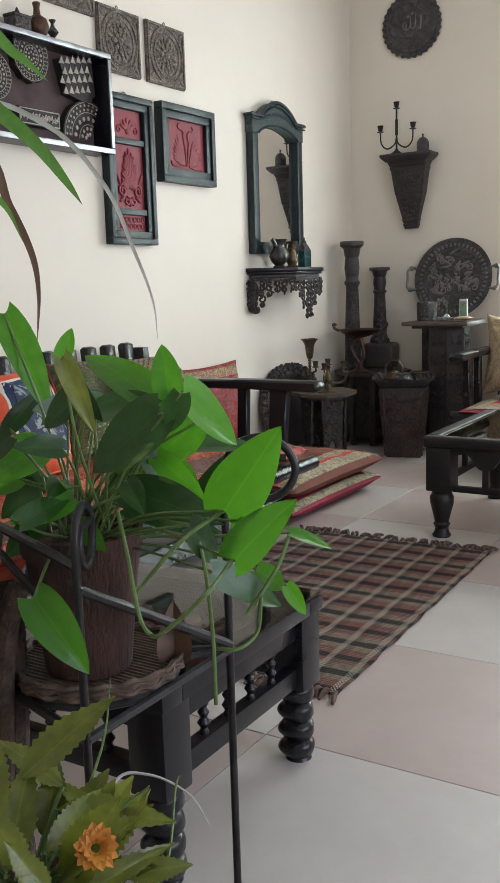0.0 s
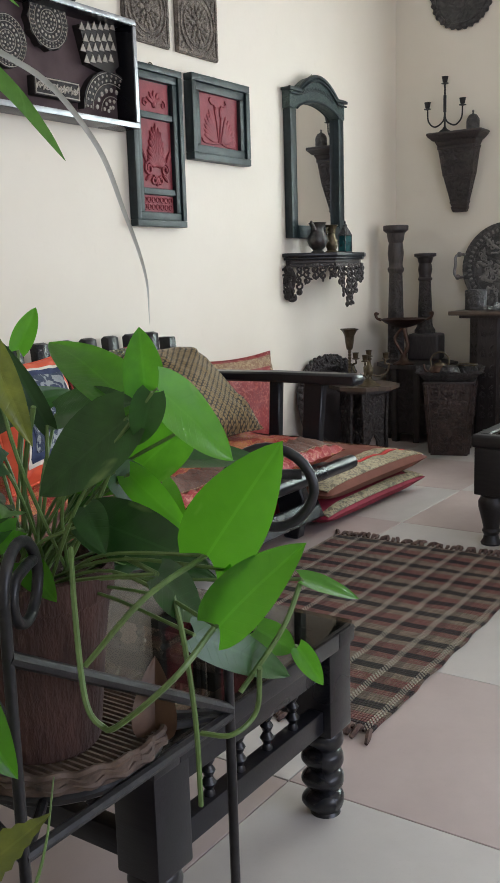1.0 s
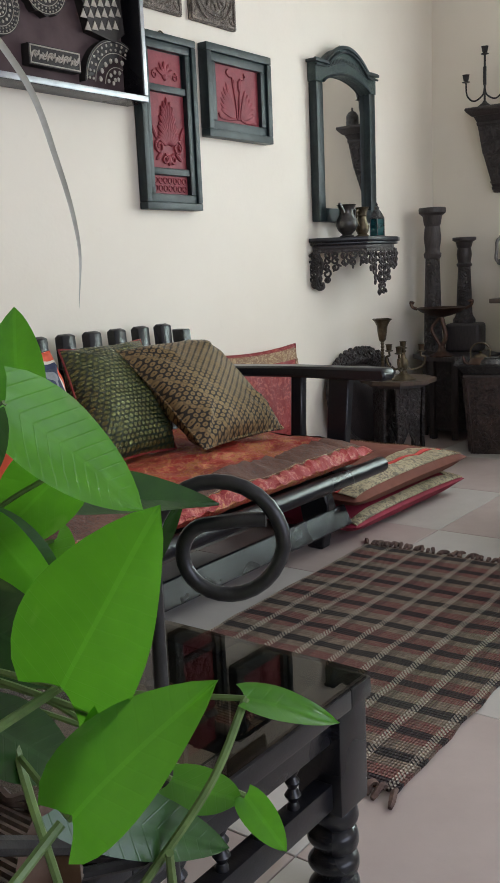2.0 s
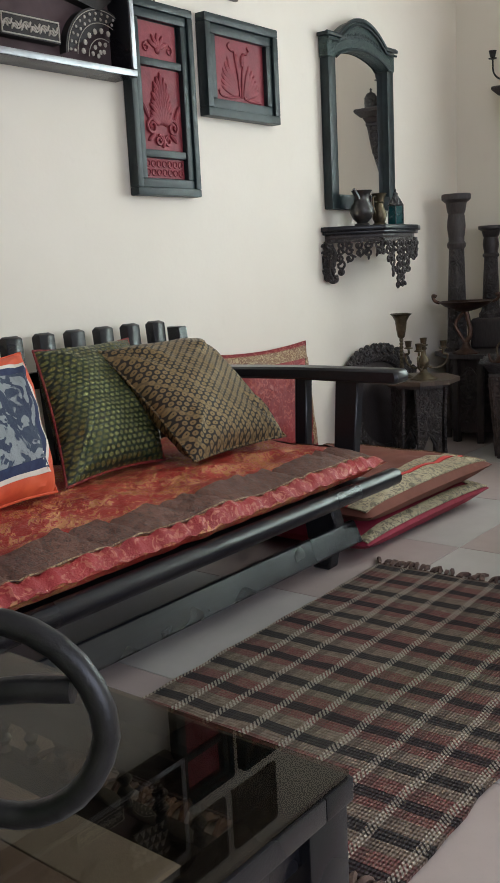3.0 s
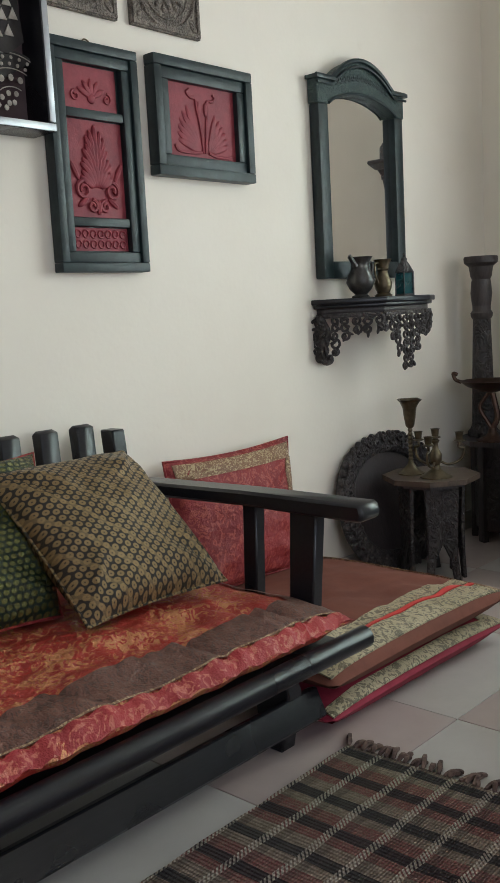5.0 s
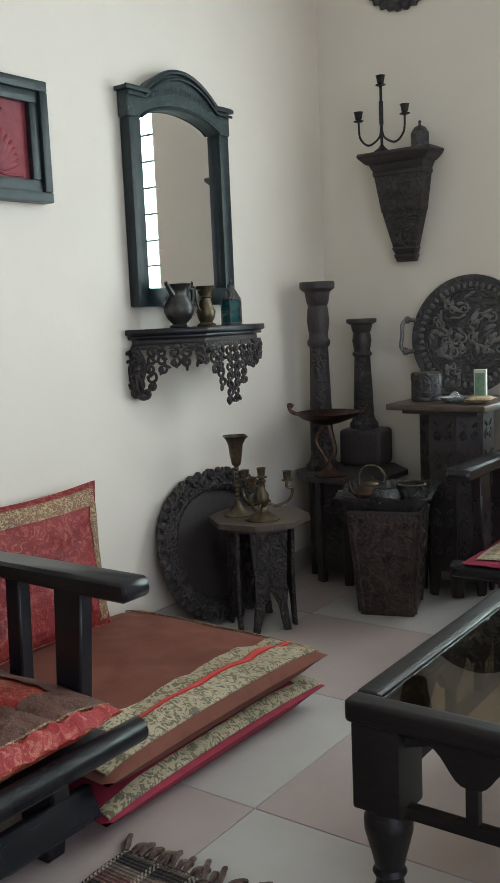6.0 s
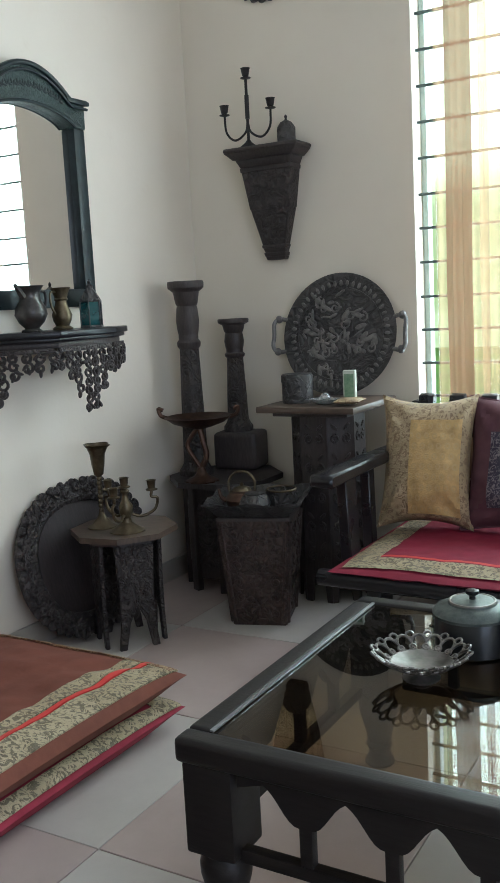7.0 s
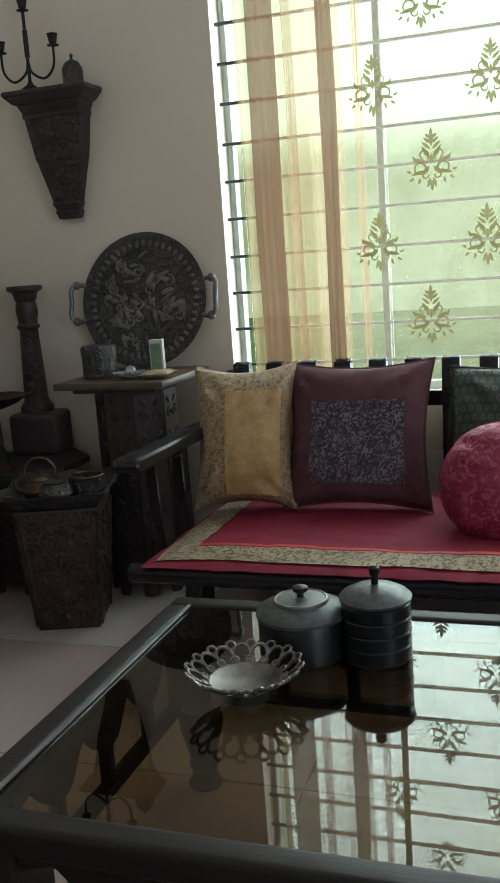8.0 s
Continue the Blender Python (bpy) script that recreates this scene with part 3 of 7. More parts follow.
BAR = [z - WIN_B for z in (0.735, 0.861, 0.988, 1.113, 1.242, 1.368, 1.492, 1.624, 1.753, 1.881, 2.008, 2.136, 2.264, 2.392)]
window("window_1", pose(WIN_L, NY, WIN_B), WIN_R - WIN_L, WIN_T - WIN_B, BAR, [0.54, 1.08, 1.62, 2.16], "tall window with teal steel bars over a garden")
window("window_2", pose(EX, EW1, EWB, 0, 0, -90), EW1 - EW0, EWT - EWB, [0.4, 0.8, 1.2], [0.8, 1.6], "wide unseen side window, added for fill light")


def wavy_cloth(x0, x1, z0, z1, folds, depth, seed):
    """Hanging cloth, gathered into uneven folds."""
    bm = bmesh.new()
    n = max(24, int(folds * 12))
    rows = []
    for j in range(13):
        z = z0 + (z1 - z0) * j / 12
        row = []
        for i in range(n + 1):
            s = i / n
            a = 2 * math.pi * folds * (s + 0.06 * noise.noise(Vector((s * 5, j * 0.12, seed))))
            y = depth * math.sin(a) * (0.6 + 0.5 * noise.noise(Vector((s * 3, seed, 1)))) + 0.012 * noise.noise(Vector((s * 4, j * 0.3, seed)))
            row.append(bm.verts.new((x0 + (x1 - x0) * s + 0.006 * noise.noise(Vector((s * 9, j * 0.4, seed))), y, z)))
        rows.append(row)
    for p, q in zip(rows, rows[1:]):
        for i in range(n):
            bm.faces.new((p[i], p[i + 1], q[i + 1], q[i]))
    return bm


def motif():
    """An embroidered flame of leaves."""
    bm = bmesh.new()

    def petal(cx, cz, a, l, w):
        d, s = Vector((math.sin(a), 0, math.cos(a))), Vector((math.cos(a), 0, -math.sin(a)))
        c = Vector((cx, 0, cz))
        w *= 0.62
        pts = [c, c + d * l * 0.35 + s * w, c + d * l * 0.8 + s * w * 0.6, c + d * l, c + d * l * 0.8 - s * w * 0.6, c + d * l * 0.35 - s * w]
        bm.faces.new([bm.verts.new(p) for p in pts])

    def curl(cx, cz, r, a0, a1, w, flip):
        """A scroll of even width."""
        rows = []
        for k in range(11):
            a, q = a0 + (a1 - a0) * k / 10, r * (1 - 0.055 * k)
            d = Vector((flip * math.sin(a), 0, math.cos(a)))
            half = w * (1 - 0.05 * k)
            c = Vector((flip * cx, 0, cz))
            rows.append((bm.verts.new(c + d * (q - half)), bm.verts.new(c + d * (q + half))))
        for p, q in zip(rows, rows[1:]):
            bm.faces.new((p[0], p[1], q[1], q[0]))

    # a pointed sprig on top, widening downwards in scrolls, with a drop below
    petal(0, 0.026, 0, 0.040, 0.009)
    for k, z in enumerate((0.022, 0.034, 0.044)):
        for sgn in (-1, 1):
            petal(sgn * 0.002, z, sgn * 0.9, 0.024 - 0.005 * k, 0.006)
    for sgn in (-1, 1):
        curl(0.018, 0.010, 0.013, -2.4, 3.0, 0.0026, sgn)
        curl(0.028, -0.018, 0.016, -1.6, 3.6, 0.0028, sgn)
        curl(0.012, -0.030, 0.011, 0.0, 5.0, 0.0024, sgn)
        petal(sgn * 0.006, 0.004, sgn * 0.55, 0.030, 0.007)
        petal(sgn * 0.010, -0.006, sgn * 1.25, 0.034, 0.008)
        petal(sgn * 0.012, -0.022, sgn * 1.75, 0.036, 0.007)
        petal(sgn * 0.004, -0.012, sgn * 2.4, 0.026, 0.008)
        petal(sgn * 0.036, -0.004, sgn * 0.4, 0.016, 0.005)
        petal(sgn * 0.046, -0.024, sgn * 1.2, 0.012, 0.005)
        petal(sgn * 0.040, -0.034, sgn * 2.2, 0.013, 0.005)
        petal(sgn * 0.026, -0.036, sgn * 2.8, 0.014, 0.005)
        petal(sgn * 0.003, -0.036, sgn * 2.8, 0.022, 0.006)
    petal(0, -0.040, 3.14, 0.024, 0.008)
    petal(0, -0.008, 0, 0.022, 0.008)
    return bm


curtain = thing("curtain", "sheer cream curtain with gold embroidered motifs", "curtain", pose(0, NY - 0.075, 0))
part("sheer_panel", wavy_cloth(-0.80, 1.50, 0.45, 2.62, 6, 0.010, 3.0), M_SHEER, curtain)
part("gold_panel", wavy_cloth(-1.045, -0.70, 0.45, 2.62, 9, 0.020, 5.0), M_GOLD_SHEER, curtain, "gathered gold voile edge")
bm = wavy_cloth(-0.995, -0.905, 0.45, 2.62, 1.2, 0.012, 7.0)
bm.transform(Matrix.Translation((0, -0.028, 0)))
part("rust_fold", bm, M_RUST_SHEER, curtain, "folded rust voile")
bm = wavy_cloth(-0.765, -0.715, 0.45, 2.62, 1.0, 0.008, 9.0)
bm.transform(Matrix.Translation((0, -0.03, 0)))
part("gold_fold", bm, M_RUST_SHEER, curtain, "folded rust voile")
first = None
for j in range(8):
    for i in range(1, 7):
        x, z = (-0.435 if j % 2 else -0.60) + 0.345 * (i - 1), 0.655 + 0.235 * j
        if x > 1.42 or x < -0.70:
            continue
        if first is None:
            first = part("motif", motif(), M_EMBROIDERY, curtain, "gold embroidered leaf figure")
            ob = first
        else:
            ob = new("motif", first.data)
            ob.parent = curtain
        ob["kind"] = "stuff"
        ob.matrix_basis = pose(x + 0.012 * math.sin(5 * i + j), -0.030 - 0.012 * (x < -0.7), z) @ Matrix.Diagonal((1.35, 1, 1.45, 1))
for x0, x1, sd in ((-0.872, -0.842, 11.0), (-0.655, -0.628, 13.0)):
    bm = wavy_cloth(x0, x1, 0.45, 2.62, 1.0, 0.006, sd)
    bm.transform(Matrix.Translation((0, -0.034, 0)))
    part("gold_fold", bm, M_GOLD_SHEER, curtain, "folded gold voile")
rod = thing("curtain_rod", "black iron curtain rod above the window", "curtain rod")
part("rod", tube([(-1.35, NY - 0.075, 2.64), (1.65, NY - 0.075, 2.64)], 0.011, 10), M_IRON, rod)
for x in (-1.3, 1.6):
    part("bracket", box(x - 0.01, x + 0.01, NY - 0.08, NY, 2.615, 2.63, 0.002), M_IRON, rod)

# ---- sofas ----


def sofa(m, length, slats, label):
    """A low black wooden diwan: x along its length, front at y = 0."""
    so = thing("sofa", label, "sofa", m, "low wooden sofas")
    part("front_rail", tube([(-0.02, 0.0, 0.288), (length + 0.015, 0.0, 0.288)], 0.026, 14), M_BLACK, so)
    part("seat_frame", box(0.02, length - 0.02, 0.03, 0.80, 0.245, 0.285, 0.006), M_BLACK, so)
    part("stretcher", plate([(0.106, 0.074), (0.138, 0.140), (0.169, 0.128), (0.137, 0.062)], length - 0.03, m=pose(length + 0.004, 0, 0, 0, 0, 90), bevel=0.005), M_BLACK, so)
    part("stretcher", box(0.05, length - 0.05, 0.74, 0.77, 0.09, 0.16, 0.006), M_BLACK, so)
    for x in (0.07, length - 0.10):
        leg = plate([(0.165, 0.0), (0.225, 0.0), (0.270, 0.25), (0.170, 0.25), (0.135, 0.15)], 0.05, m=pose(x + 0.045, 0, 0, 0, 0, 90), bevel=0.005)
        part("leg", leg, M_BLACK, so)
        part("leg", box(x - 0.02, x + 0.03, 0.74, 0.80, 0, 0.26, 0.006), M_BLACK, so)
    for x in (0.02, length - 0.02):
        arm = plate([(-0.050, 0.572), (-0.056, 0.590), (-0.050, 0.613), (0.30, 0.613), (0.80, 0.602), (0.80, 0.566), (0.30, 0.576)], 0.075, m=pose(x + 0.037, 0, 0, 0, 0, 90), bevel=0.007)
        part("armrest", arm, M_BLACK, so)
        post = plate([(0.115, 0.25), (0.185, 0.25), (0.165, 0.58), (0.085, 0.58)], 0.036, m=pose(x + 0.018, 0, 0, 0, 0, 90), bevel=0.004)
        part("arm_post", post, M_BLACK, so)
        post = plate([(0.285, 0.25), (0.33, 0.25), (0.315, 0.585), (0.27, 0.585)], 0.034, m=pose(x + 0.017, 0, 0, 0, 0, 90), bevel=0.004)
        part("arm_post", post, M_BLACK, so)
        post = plate([(0.73, 0.25), (0.79, 0.25), (0.84, 0.735), (0.785, 0.735)], 0.045, m=pose(x + 0.022, 0, 0, 0, 0, 90), bevel=0.004)
        part("back_post", post, M_BLACK, so)
    for x in slats:
        s = plate([(0.745, 0.25), (0.775, 0.25), (0.822, 0.752), (0.806, 0.762), (0.782, 0.756)], 0.056, m=pose(x + 0.028, 0, 0, 0, 0, 90), bevel=0.003)
        part("back_slat", s, M_BLACK, so)
    part("back_rail", box(0.03, length - 0.03, 0.812, 0.835, 0.60, 0.65, 0.005), M_BLACK, so)
    return so


CREASES = [(0.62, 0.42, 1.02, 0.05), (0.60, 0.36, 0.86, 0.03), (0.50, 0.34, 0.74, 0.04), (0.72, 0.47, 1.16, 0.02), (0.95, 0.50, 1.30, 0.10),
           (1.20, 0.40, 1.44, 0.02), (1.35, 0.55, 1.60, 0.12), (0.30, 0.30, 0.52, 0.02), (1.50, 0.30, 1.68, 0.02)]


def seat_swell(x, y, seed):
    """Soft swellings and pulled creases of a seat pad."""
    d = noise.noise(Vector((x * 5, y * 5, seed))) * 0.016 + noise.noise(Vector((x * 9 + 6 * y, y * 15, seed + 4))) * 0.010
    d += 0.006 * math.sin(y * 40 + 3 * math.sin(x * 3)) * noise.noise(Vector((x * 2, seed, 3)))
    d += 0.004 * noise.noise(Vector((x * 30 - 16 * y, y * 22, seed + 7)))
    if seed == 2.0:
        d *= 0.45
    if seed == 1.0:
        for x0, y0, x1, y1 in CREASES:
            lx, ly = x1 - x0, y1 - y0
            s = ((x - x0) * lx + (y - y0) * ly) / (lx * lx + ly * ly)
            if -0.15 < s < 1.2:
                off = ((x - x0) * ly - (y - y0) * lx) / math.hypot(lx, ly) + 0.03 * math.sin(3.0 * s)
                fade = max(0.0, 1 - abs(s - 0.55) / 0.65)
                d += fade * (-0.022 * math.exp(-(off / 0.010) ** 2) + 0.012 * math.exp(-((off - 0.024) / 0.016) ** 2))
    return d


def mattress(length, depth, z0, z1, seed, sag=0.0, front_roll=0.03):
    """A soft seat pad: x along, front at y = 0."""
    bm = bmesh.new()
    nx, ny = 170, 56
    top, bot = [], []
    for i in range(nx + 1):
        ra, rb = [], []
        for j in range(ny + 1):
            u, v = i / nx, j / ny
            e = min(1, 14 * min(u, 1 - u)) ** 0.5 * min(1, 7 * min(v, 1 - v)) ** 0.5
            x, y = length * u, depth * v
            d = seat_swell(x, y, seed)
            mid = z0 + (z1 - z0) * 0.45
            wob = 0.010 * noise.noise(Vector((x * 16, seed, 8))) * (v < 0.08)
            ra.append(bm.verts.new((x, y + wob, mid + (z1 - mid) * e + d * e)))
            rb.append(bm.verts.new((x, y + wob, mid + (z0 - mid) * e)))
        top.append(ra)
        bot.append(rb)
    for g, flip in ((top, False), (bot, True)):
        for i in range(nx):
            for j in range(ny):
                q = (g[i][j], g[i + 1][j], g[i + 1][j + 1], g[i][j + 1])
                bm.faces.new(q[::-1] if flip else q)
    bmesh.ops.remove_doubles(bm, verts=bm.verts, dist=0.0005)
    return bm, top


def mattress_band(length, depth, z0, z1, seed, v0, v1, lift, u0=0.0, u1=1.0, ruched=0.0):
    """A border sewn on the seat pad, from part v0 to v1 of its depth."""
    bm = bmesh.new()
    nx, ny = 170, 14
    if v1 - v0 > 0.02:
        u0, u1, v0, v1 = round(u0 * 170) / 170, round(u1 * 170) / 170, round(v0 * 56) / 56, round(v1 * 56) / 56
        nx, ny = round((u1 - u0) * 170), round((v1 - v0) * 56)
    g = []
    for i in range(nx + 1):
        row = []
        for j in range(ny + 1):
            u, v = u0 + (u1 - u0) * i / nx, v0 + (v1 - v0) * j / ny
            e = min(1, 14 * min(u, 1 - u)) ** 0.5 * min(1, 7 * min(v, 1 - v)) ** 0.5
            x, y = length * u, depth * v
            d = seat_swell(x, y, seed)
            mid = z0 + (z1 - z0) * 0.45
            ruche = 0.0045 * math.sin(x * 95 + 5 * noise.noise(Vector((x * 6, seed, 1)))) * ruched
            row.append(bm.verts.new((x, y - 0.002 * (v < 0.05) - abs(ruche), mid + (z1 - mid) * e + d * e + lift + ruche)))
        g.append(row)
    for i in range(nx):
        for j in range(ny):
            bm.faces.new((g[i][j], g[i + 1][j], g[i + 1][j + 1], g[i][j + 1]))
    return bm


S1 = pose(-1.238, 1.72, 0, 0, 0, 90)
sofa(S1, 1.88, [1.745 - 0.1165 * k for k in range(15)], "low black wooden sofa with a slatted back by the wall")
seat_m = S1 @ pose(0.03, 0.005, 0)
bm, _ = mattress(1.83, 0.78, 0.290, 0.392, 1.0)
pad = thing("seat_cushion", "orange gold brocade seat pad with a crimson ruched edge", "seat cushion", seat_m)
part("pad", bm, M_SEAT, pad)
part("brown_border", mattress_band(1.83, 0.78, 0.290, 0.392, 1.0, 0.036, 0.143, 0.0045), M_SEATBAND, pad, "brown gold-figured border")
part("side_border", mattress_band(1.83, 0.78, 0.290, 0.392, 1.0, 0.05, 0.98, 0.0050, 0.955, 0.99), M_SEATBAND, pad, "brown gold-figured border")
part("ruched_edge", mattress_band(1.83, 0.78, 0.290, 0.392, 1.0, 0.0, 0.036, 0.005, ruched=1.0), M_SEATRUCHE, pad, "crimson ruched edge")
part("braid", mattress_band(1.83, 0.78, 0.290, 0.392, 1.0, 0.034, 0.039, 0.0075), M_GOLDBAND, pad, "thin gold braid")

S2 = pose(-1.13, 4.975, 0)
sofa(S2, 2.05, [0.055 + 0.116 * k for k in range(17)], "low black wooden sofa with a slatted back under the window")
pad2 = thing("seat_cushion", "crimson seat mat with a cream gold lace border", "seat cushion", S2 @ pose(0.02, -0.03, 0))
bm, _ = mattress(2.0, 0.80, 0.292, 0.345, 2.0)
part("pad", bm, M_MATRED, pad2)
part("lace_border", mattress_band(2.0, 0.80, 0.292, 0.345, 2.0, 0.036, 0.125, 0.004, 0.02, 0.98), M_LACE, pad2, "cream and gold lace border")
part("lace_border", mattress_band(2.0, 0.80, 0.292, 0.345, 2.0, 0.125, 0.96, 0.004, 0.02, 0.065), M_LACE, pad2, "cream and gold lace border")
part("red_ribbon", mattress_band(2.0, 0.80, 0.292, 0.345, 2.0, 0.128, 0.143, 0.0055, 0.065, 0.98), M_REDPIPE, pad2)

# ---- cushions on the sofas ----


def cushion(label, m, w, h, t, material, seed, piping=None, strips=(), pinch=0.07, group="cushions on the sofas"):
    c = thing("cushion", label, "cushion", m, group)
    part("cover", pillow(w, h, t, pinch=pinch, seed=seed), material, c)
    if piping:
        part("piping", edge_cord(w, h, pinch), piping, c)
    for name, mat, u0, u1, v0, v1, lift in strips:
        part(name, cloth_strip(w, h, t, u0, u1, v0, v1, pinch, lift=lift, seed=seed), mat, c)
    return c


def propped(label, corner, ex, ey, t, material, seed, piping=None, strips=(), pinch=0.07):
    """A cushion from one lower corner and its two edges, pushed out of square as it leans."""
    ex, ey = Vector(ex), Vector(ey)
    x = ex.normalized()
    z = ex.cross(ey).normalized()
    y = z.cross(x)
    w, h, k = ex.length, ey.dot(y), ey.dot(x) / ey.dot(y)
    c = cushion(label, basis(Vector(corner) + (ex + ey) / 2, x, y, z), w, h, t, material, seed, piping, strips, pinch)
    lean = Matrix.Identity(4)
    lean[0][1] = k
    for ob in c.children:
        ob.data.transform(lean)
    return c


propped("bronze and gold brocade cushion, tilted on its corner", (-1.53, 3.06, 0.415), (0.01, 0.40, 0.0), (-0.315, -0.025, 0.292), 0.17, M_GOLDCUSH, 1, M_GOLDCUSH, pinch=0.05)
propped("dark green cushion with gold dots and a maroon edge", (-1.68, 2.74, 0.395), (-0.01, 0.37, 0.0), (-0.25, 0.13, 0.33), 0.16, M_GREENCUSH, 2, M_REDCUSH)
propped("orange cushion with a navy printed patch", (-1.576, 2.317, 0.40), (-0.08, 0.37, 0.0), (-0.21, 0.09, 0.33), 0.15, M_ORANGE, 3, M_ORANGE,
        [("white_border", M_WHITECLOTH, -0.76, 0.76, -0.78, 0.78, 0.003), ("navy_border", M_NAVY, -0.70, 0.70, -0.72, 0.72, 0.005), ("printed_patch", M_NAVYPRINT, -0.58, 0.58, -0.60, 0.60, 0.007)])
propped("red brocade cushion with gold borders", (-1.96, 3.70, 0.19), (0.0, 0.57, 0.0), (-0.08, 0.05, 0.425), 0.12, M_REDCUSH, 4, M_REDCUSH,
        [("gold_border", M_GOLDBAND, -0.93, 0.93, 0.70, 0.94, 0.003), ("gold_border", M_GOLDBAND, 0.80, 0.95, -0.9, 0.70, 0.003)])
propped("cream and gold quilted silk cushion", (-1.12, 5.36, 0.35), (0.32, 0.05, 0.0), (-0.01, 0.12, 0.44), 0.18, M_CREAMCUSH, 5, None,
        [("gold_panel", M_YELLOWCUSH, -0.28, 0.78, -0.86, 0.60, 0.004)], 0.14)
propped("plum cushion with a silvery patchwork panel", (-0.85, 5.42, 0.35), (0.45, 0.0, 0.0), (0.0, 0.14, 0.43), 0.16, M_PURPLECUSH, 6, M_PURPLECUSH,
        [("patchwork_panel", M_PATCHWORK, -0.58, 0.70, -0.70, 0.42, 0.004)], 0.12)
rc = cushion("round plump magenta figured velvet cushion", basis((-0.190, 5.290, 0.468), (1, 0.05, 0), (0, 0.42, 0.91), (0.05, -0.91, 0.42)), 0.34, 0.34, 0.22, M_MAGENTA, 7, M_MAGENTA, pinch=0.0)
for ob in rc.children:
    for v in ob.data.vertices:
        a, b = v.co.x / 0.17, v.co.y / 0.17
        v.co.x, v.co.y = 0.17 * a * math.sqrt(max(0.0, 1 - b * b / 2)), 0.17 * b * math.sqrt(max(0.0, 1 - a * a / 2))
propped("dark green silk cushion", (-0.36, 5.45, 0.35), (0.42, 0.0, 0.0), (0.0, 0.14, 0.40), 0.13, M_DARKGREEN, 8, M_DARKGREEN)

# floor cushions
for z, dx, mat, band, lab, sd in ((0.058, 0.0, M_CRIMSONCLOTH, M_LACE, "crimson floor cushion with a cream woven border", 9), (0.150, 0.012, M_BROWNCLOTH, M_LACE, "brown floor cushion with cream lace and red ribbon bands", 10)):
    strips = [("lace_band", band, 0.90, 0.99, -0.97, 0.97, 0.003), ("lace_band", band, 0.70, 0.90, 0.80, 0.97, 0.003)]
    if sd == 10:
        strips = [("lace_band", band, 0.76, 0.95, -0.97, 0.97, 0.003), ("red_ribbon", M_REDPIPE, 0.715, 0.75, -0.97, 0.97, 0.004), ("lace_band", band, 0.58, 0.70, -0.97, 0.97, 0.003), ("gold_edge", M_GOLDBAND, -0.95, 0.94, 0.90, 0.965, 0.0035)]
    c = thing("floor_cushion", lab, "floor cushion", pose(-1.70 + dx, 4.03, z, 0, 0.0, -1.0), "stacked floor cushions")
    part("cover", pillow(0.76, 0.86, 0.115, n=40, pinch=0.03, rough=0.010, seed=sd, puff=0.36), mat, c)
    for name, mt, u0, u1, v0, v1, lift in strips:
        part(name, cloth_strip(0.76, 0.86, 0.115, u0, u1, v0, v1, 0.03, 0.36, lift + 0.002, n=40, rough=0.010, seed=sd), mt, c)

# ---- rug ----
rug = thing("rug", "plaid woven rug in brown, red, black and cream", "rug", pose(-0.90, 2.965, 0, 0, 0, 1.2))
bm = bmesh.new()
grid = [[bm.verts.new((-0.385 + 0.77 * i / 24 + 0.006 * noise.noise(Vector((j * 0.35, i // 24, 2.0))), -0.66 + 1.32 * j / 44, 0.007 + 0.003 * noise.noise(Vector((i * 0.3, j * 0.3, 5.0))))) for j in range(45)] for i in range(25)]
for i in range(24):
    for j in range(44):
        bm.faces.new((grid[i][j], grid[i + 1][j], grid[i + 1][j + 1], grid[i][j + 1]))
r = bmesh.ops.extrude_face_region(bm, geom=bm.faces[:])
bmesh.ops.translate(bm, vec=(0, 0, -0.0055), verts=[v for v in r["geom"] if isinstance(v, bmesh.types.BMVert)])
part("weave", bm, M_RUG, rug)
for side in (-1, 1):
    bm = bmesh.new()
    for k in range(46):
        x = -0.38 + 0.76 * k / 45 + random.uniform(-0.005, 0.005)
        l, a = random.uniform(0.035, 0.065), random.uniform(-0.6, 0.6)
        y0 = side * 0.655
        pts = [(x, y0, 0.008), (x + a * l * 0.3, y0 + side * l * 0.35, random.uniform(0.008, 0.018)), (x + a * l * 0.8, y0 + side * l * 0.75, 0.008), (x + a * l, y0 + side * l, 0.004)]
        tube(smooth_line(pts, 3), 0.0058, 5, bm, taper=lambda s: 0.8 + 0.4 * math.sin(math.pi * s))
    tagged(part("fringe", bm, M_FRINGE, rug, "knotted dark fringe"), kind="stuff")

# ---- glass-topped tables ----


def turned_leg(h, r0, name_bm=None, m=None):
    return lathe([(r0 * 0.75, 0), (r0 * 0.8, 0.006), (r0 * 0.62, 0.02), (r0 * 0.55, 0.035), (r0 * 0.72, 0.05), (r0 * 0.60, 0.06), (r0 * 0.72, 0.085),
                  (r0 * 1.0, h * 0.72), (r0 * 1.02, h * 0.84), (r0 * 0.82, h * 0.93), (r0 * 0.9, h * 0.96), (r0 * 0.9, h)], 20, m=m)


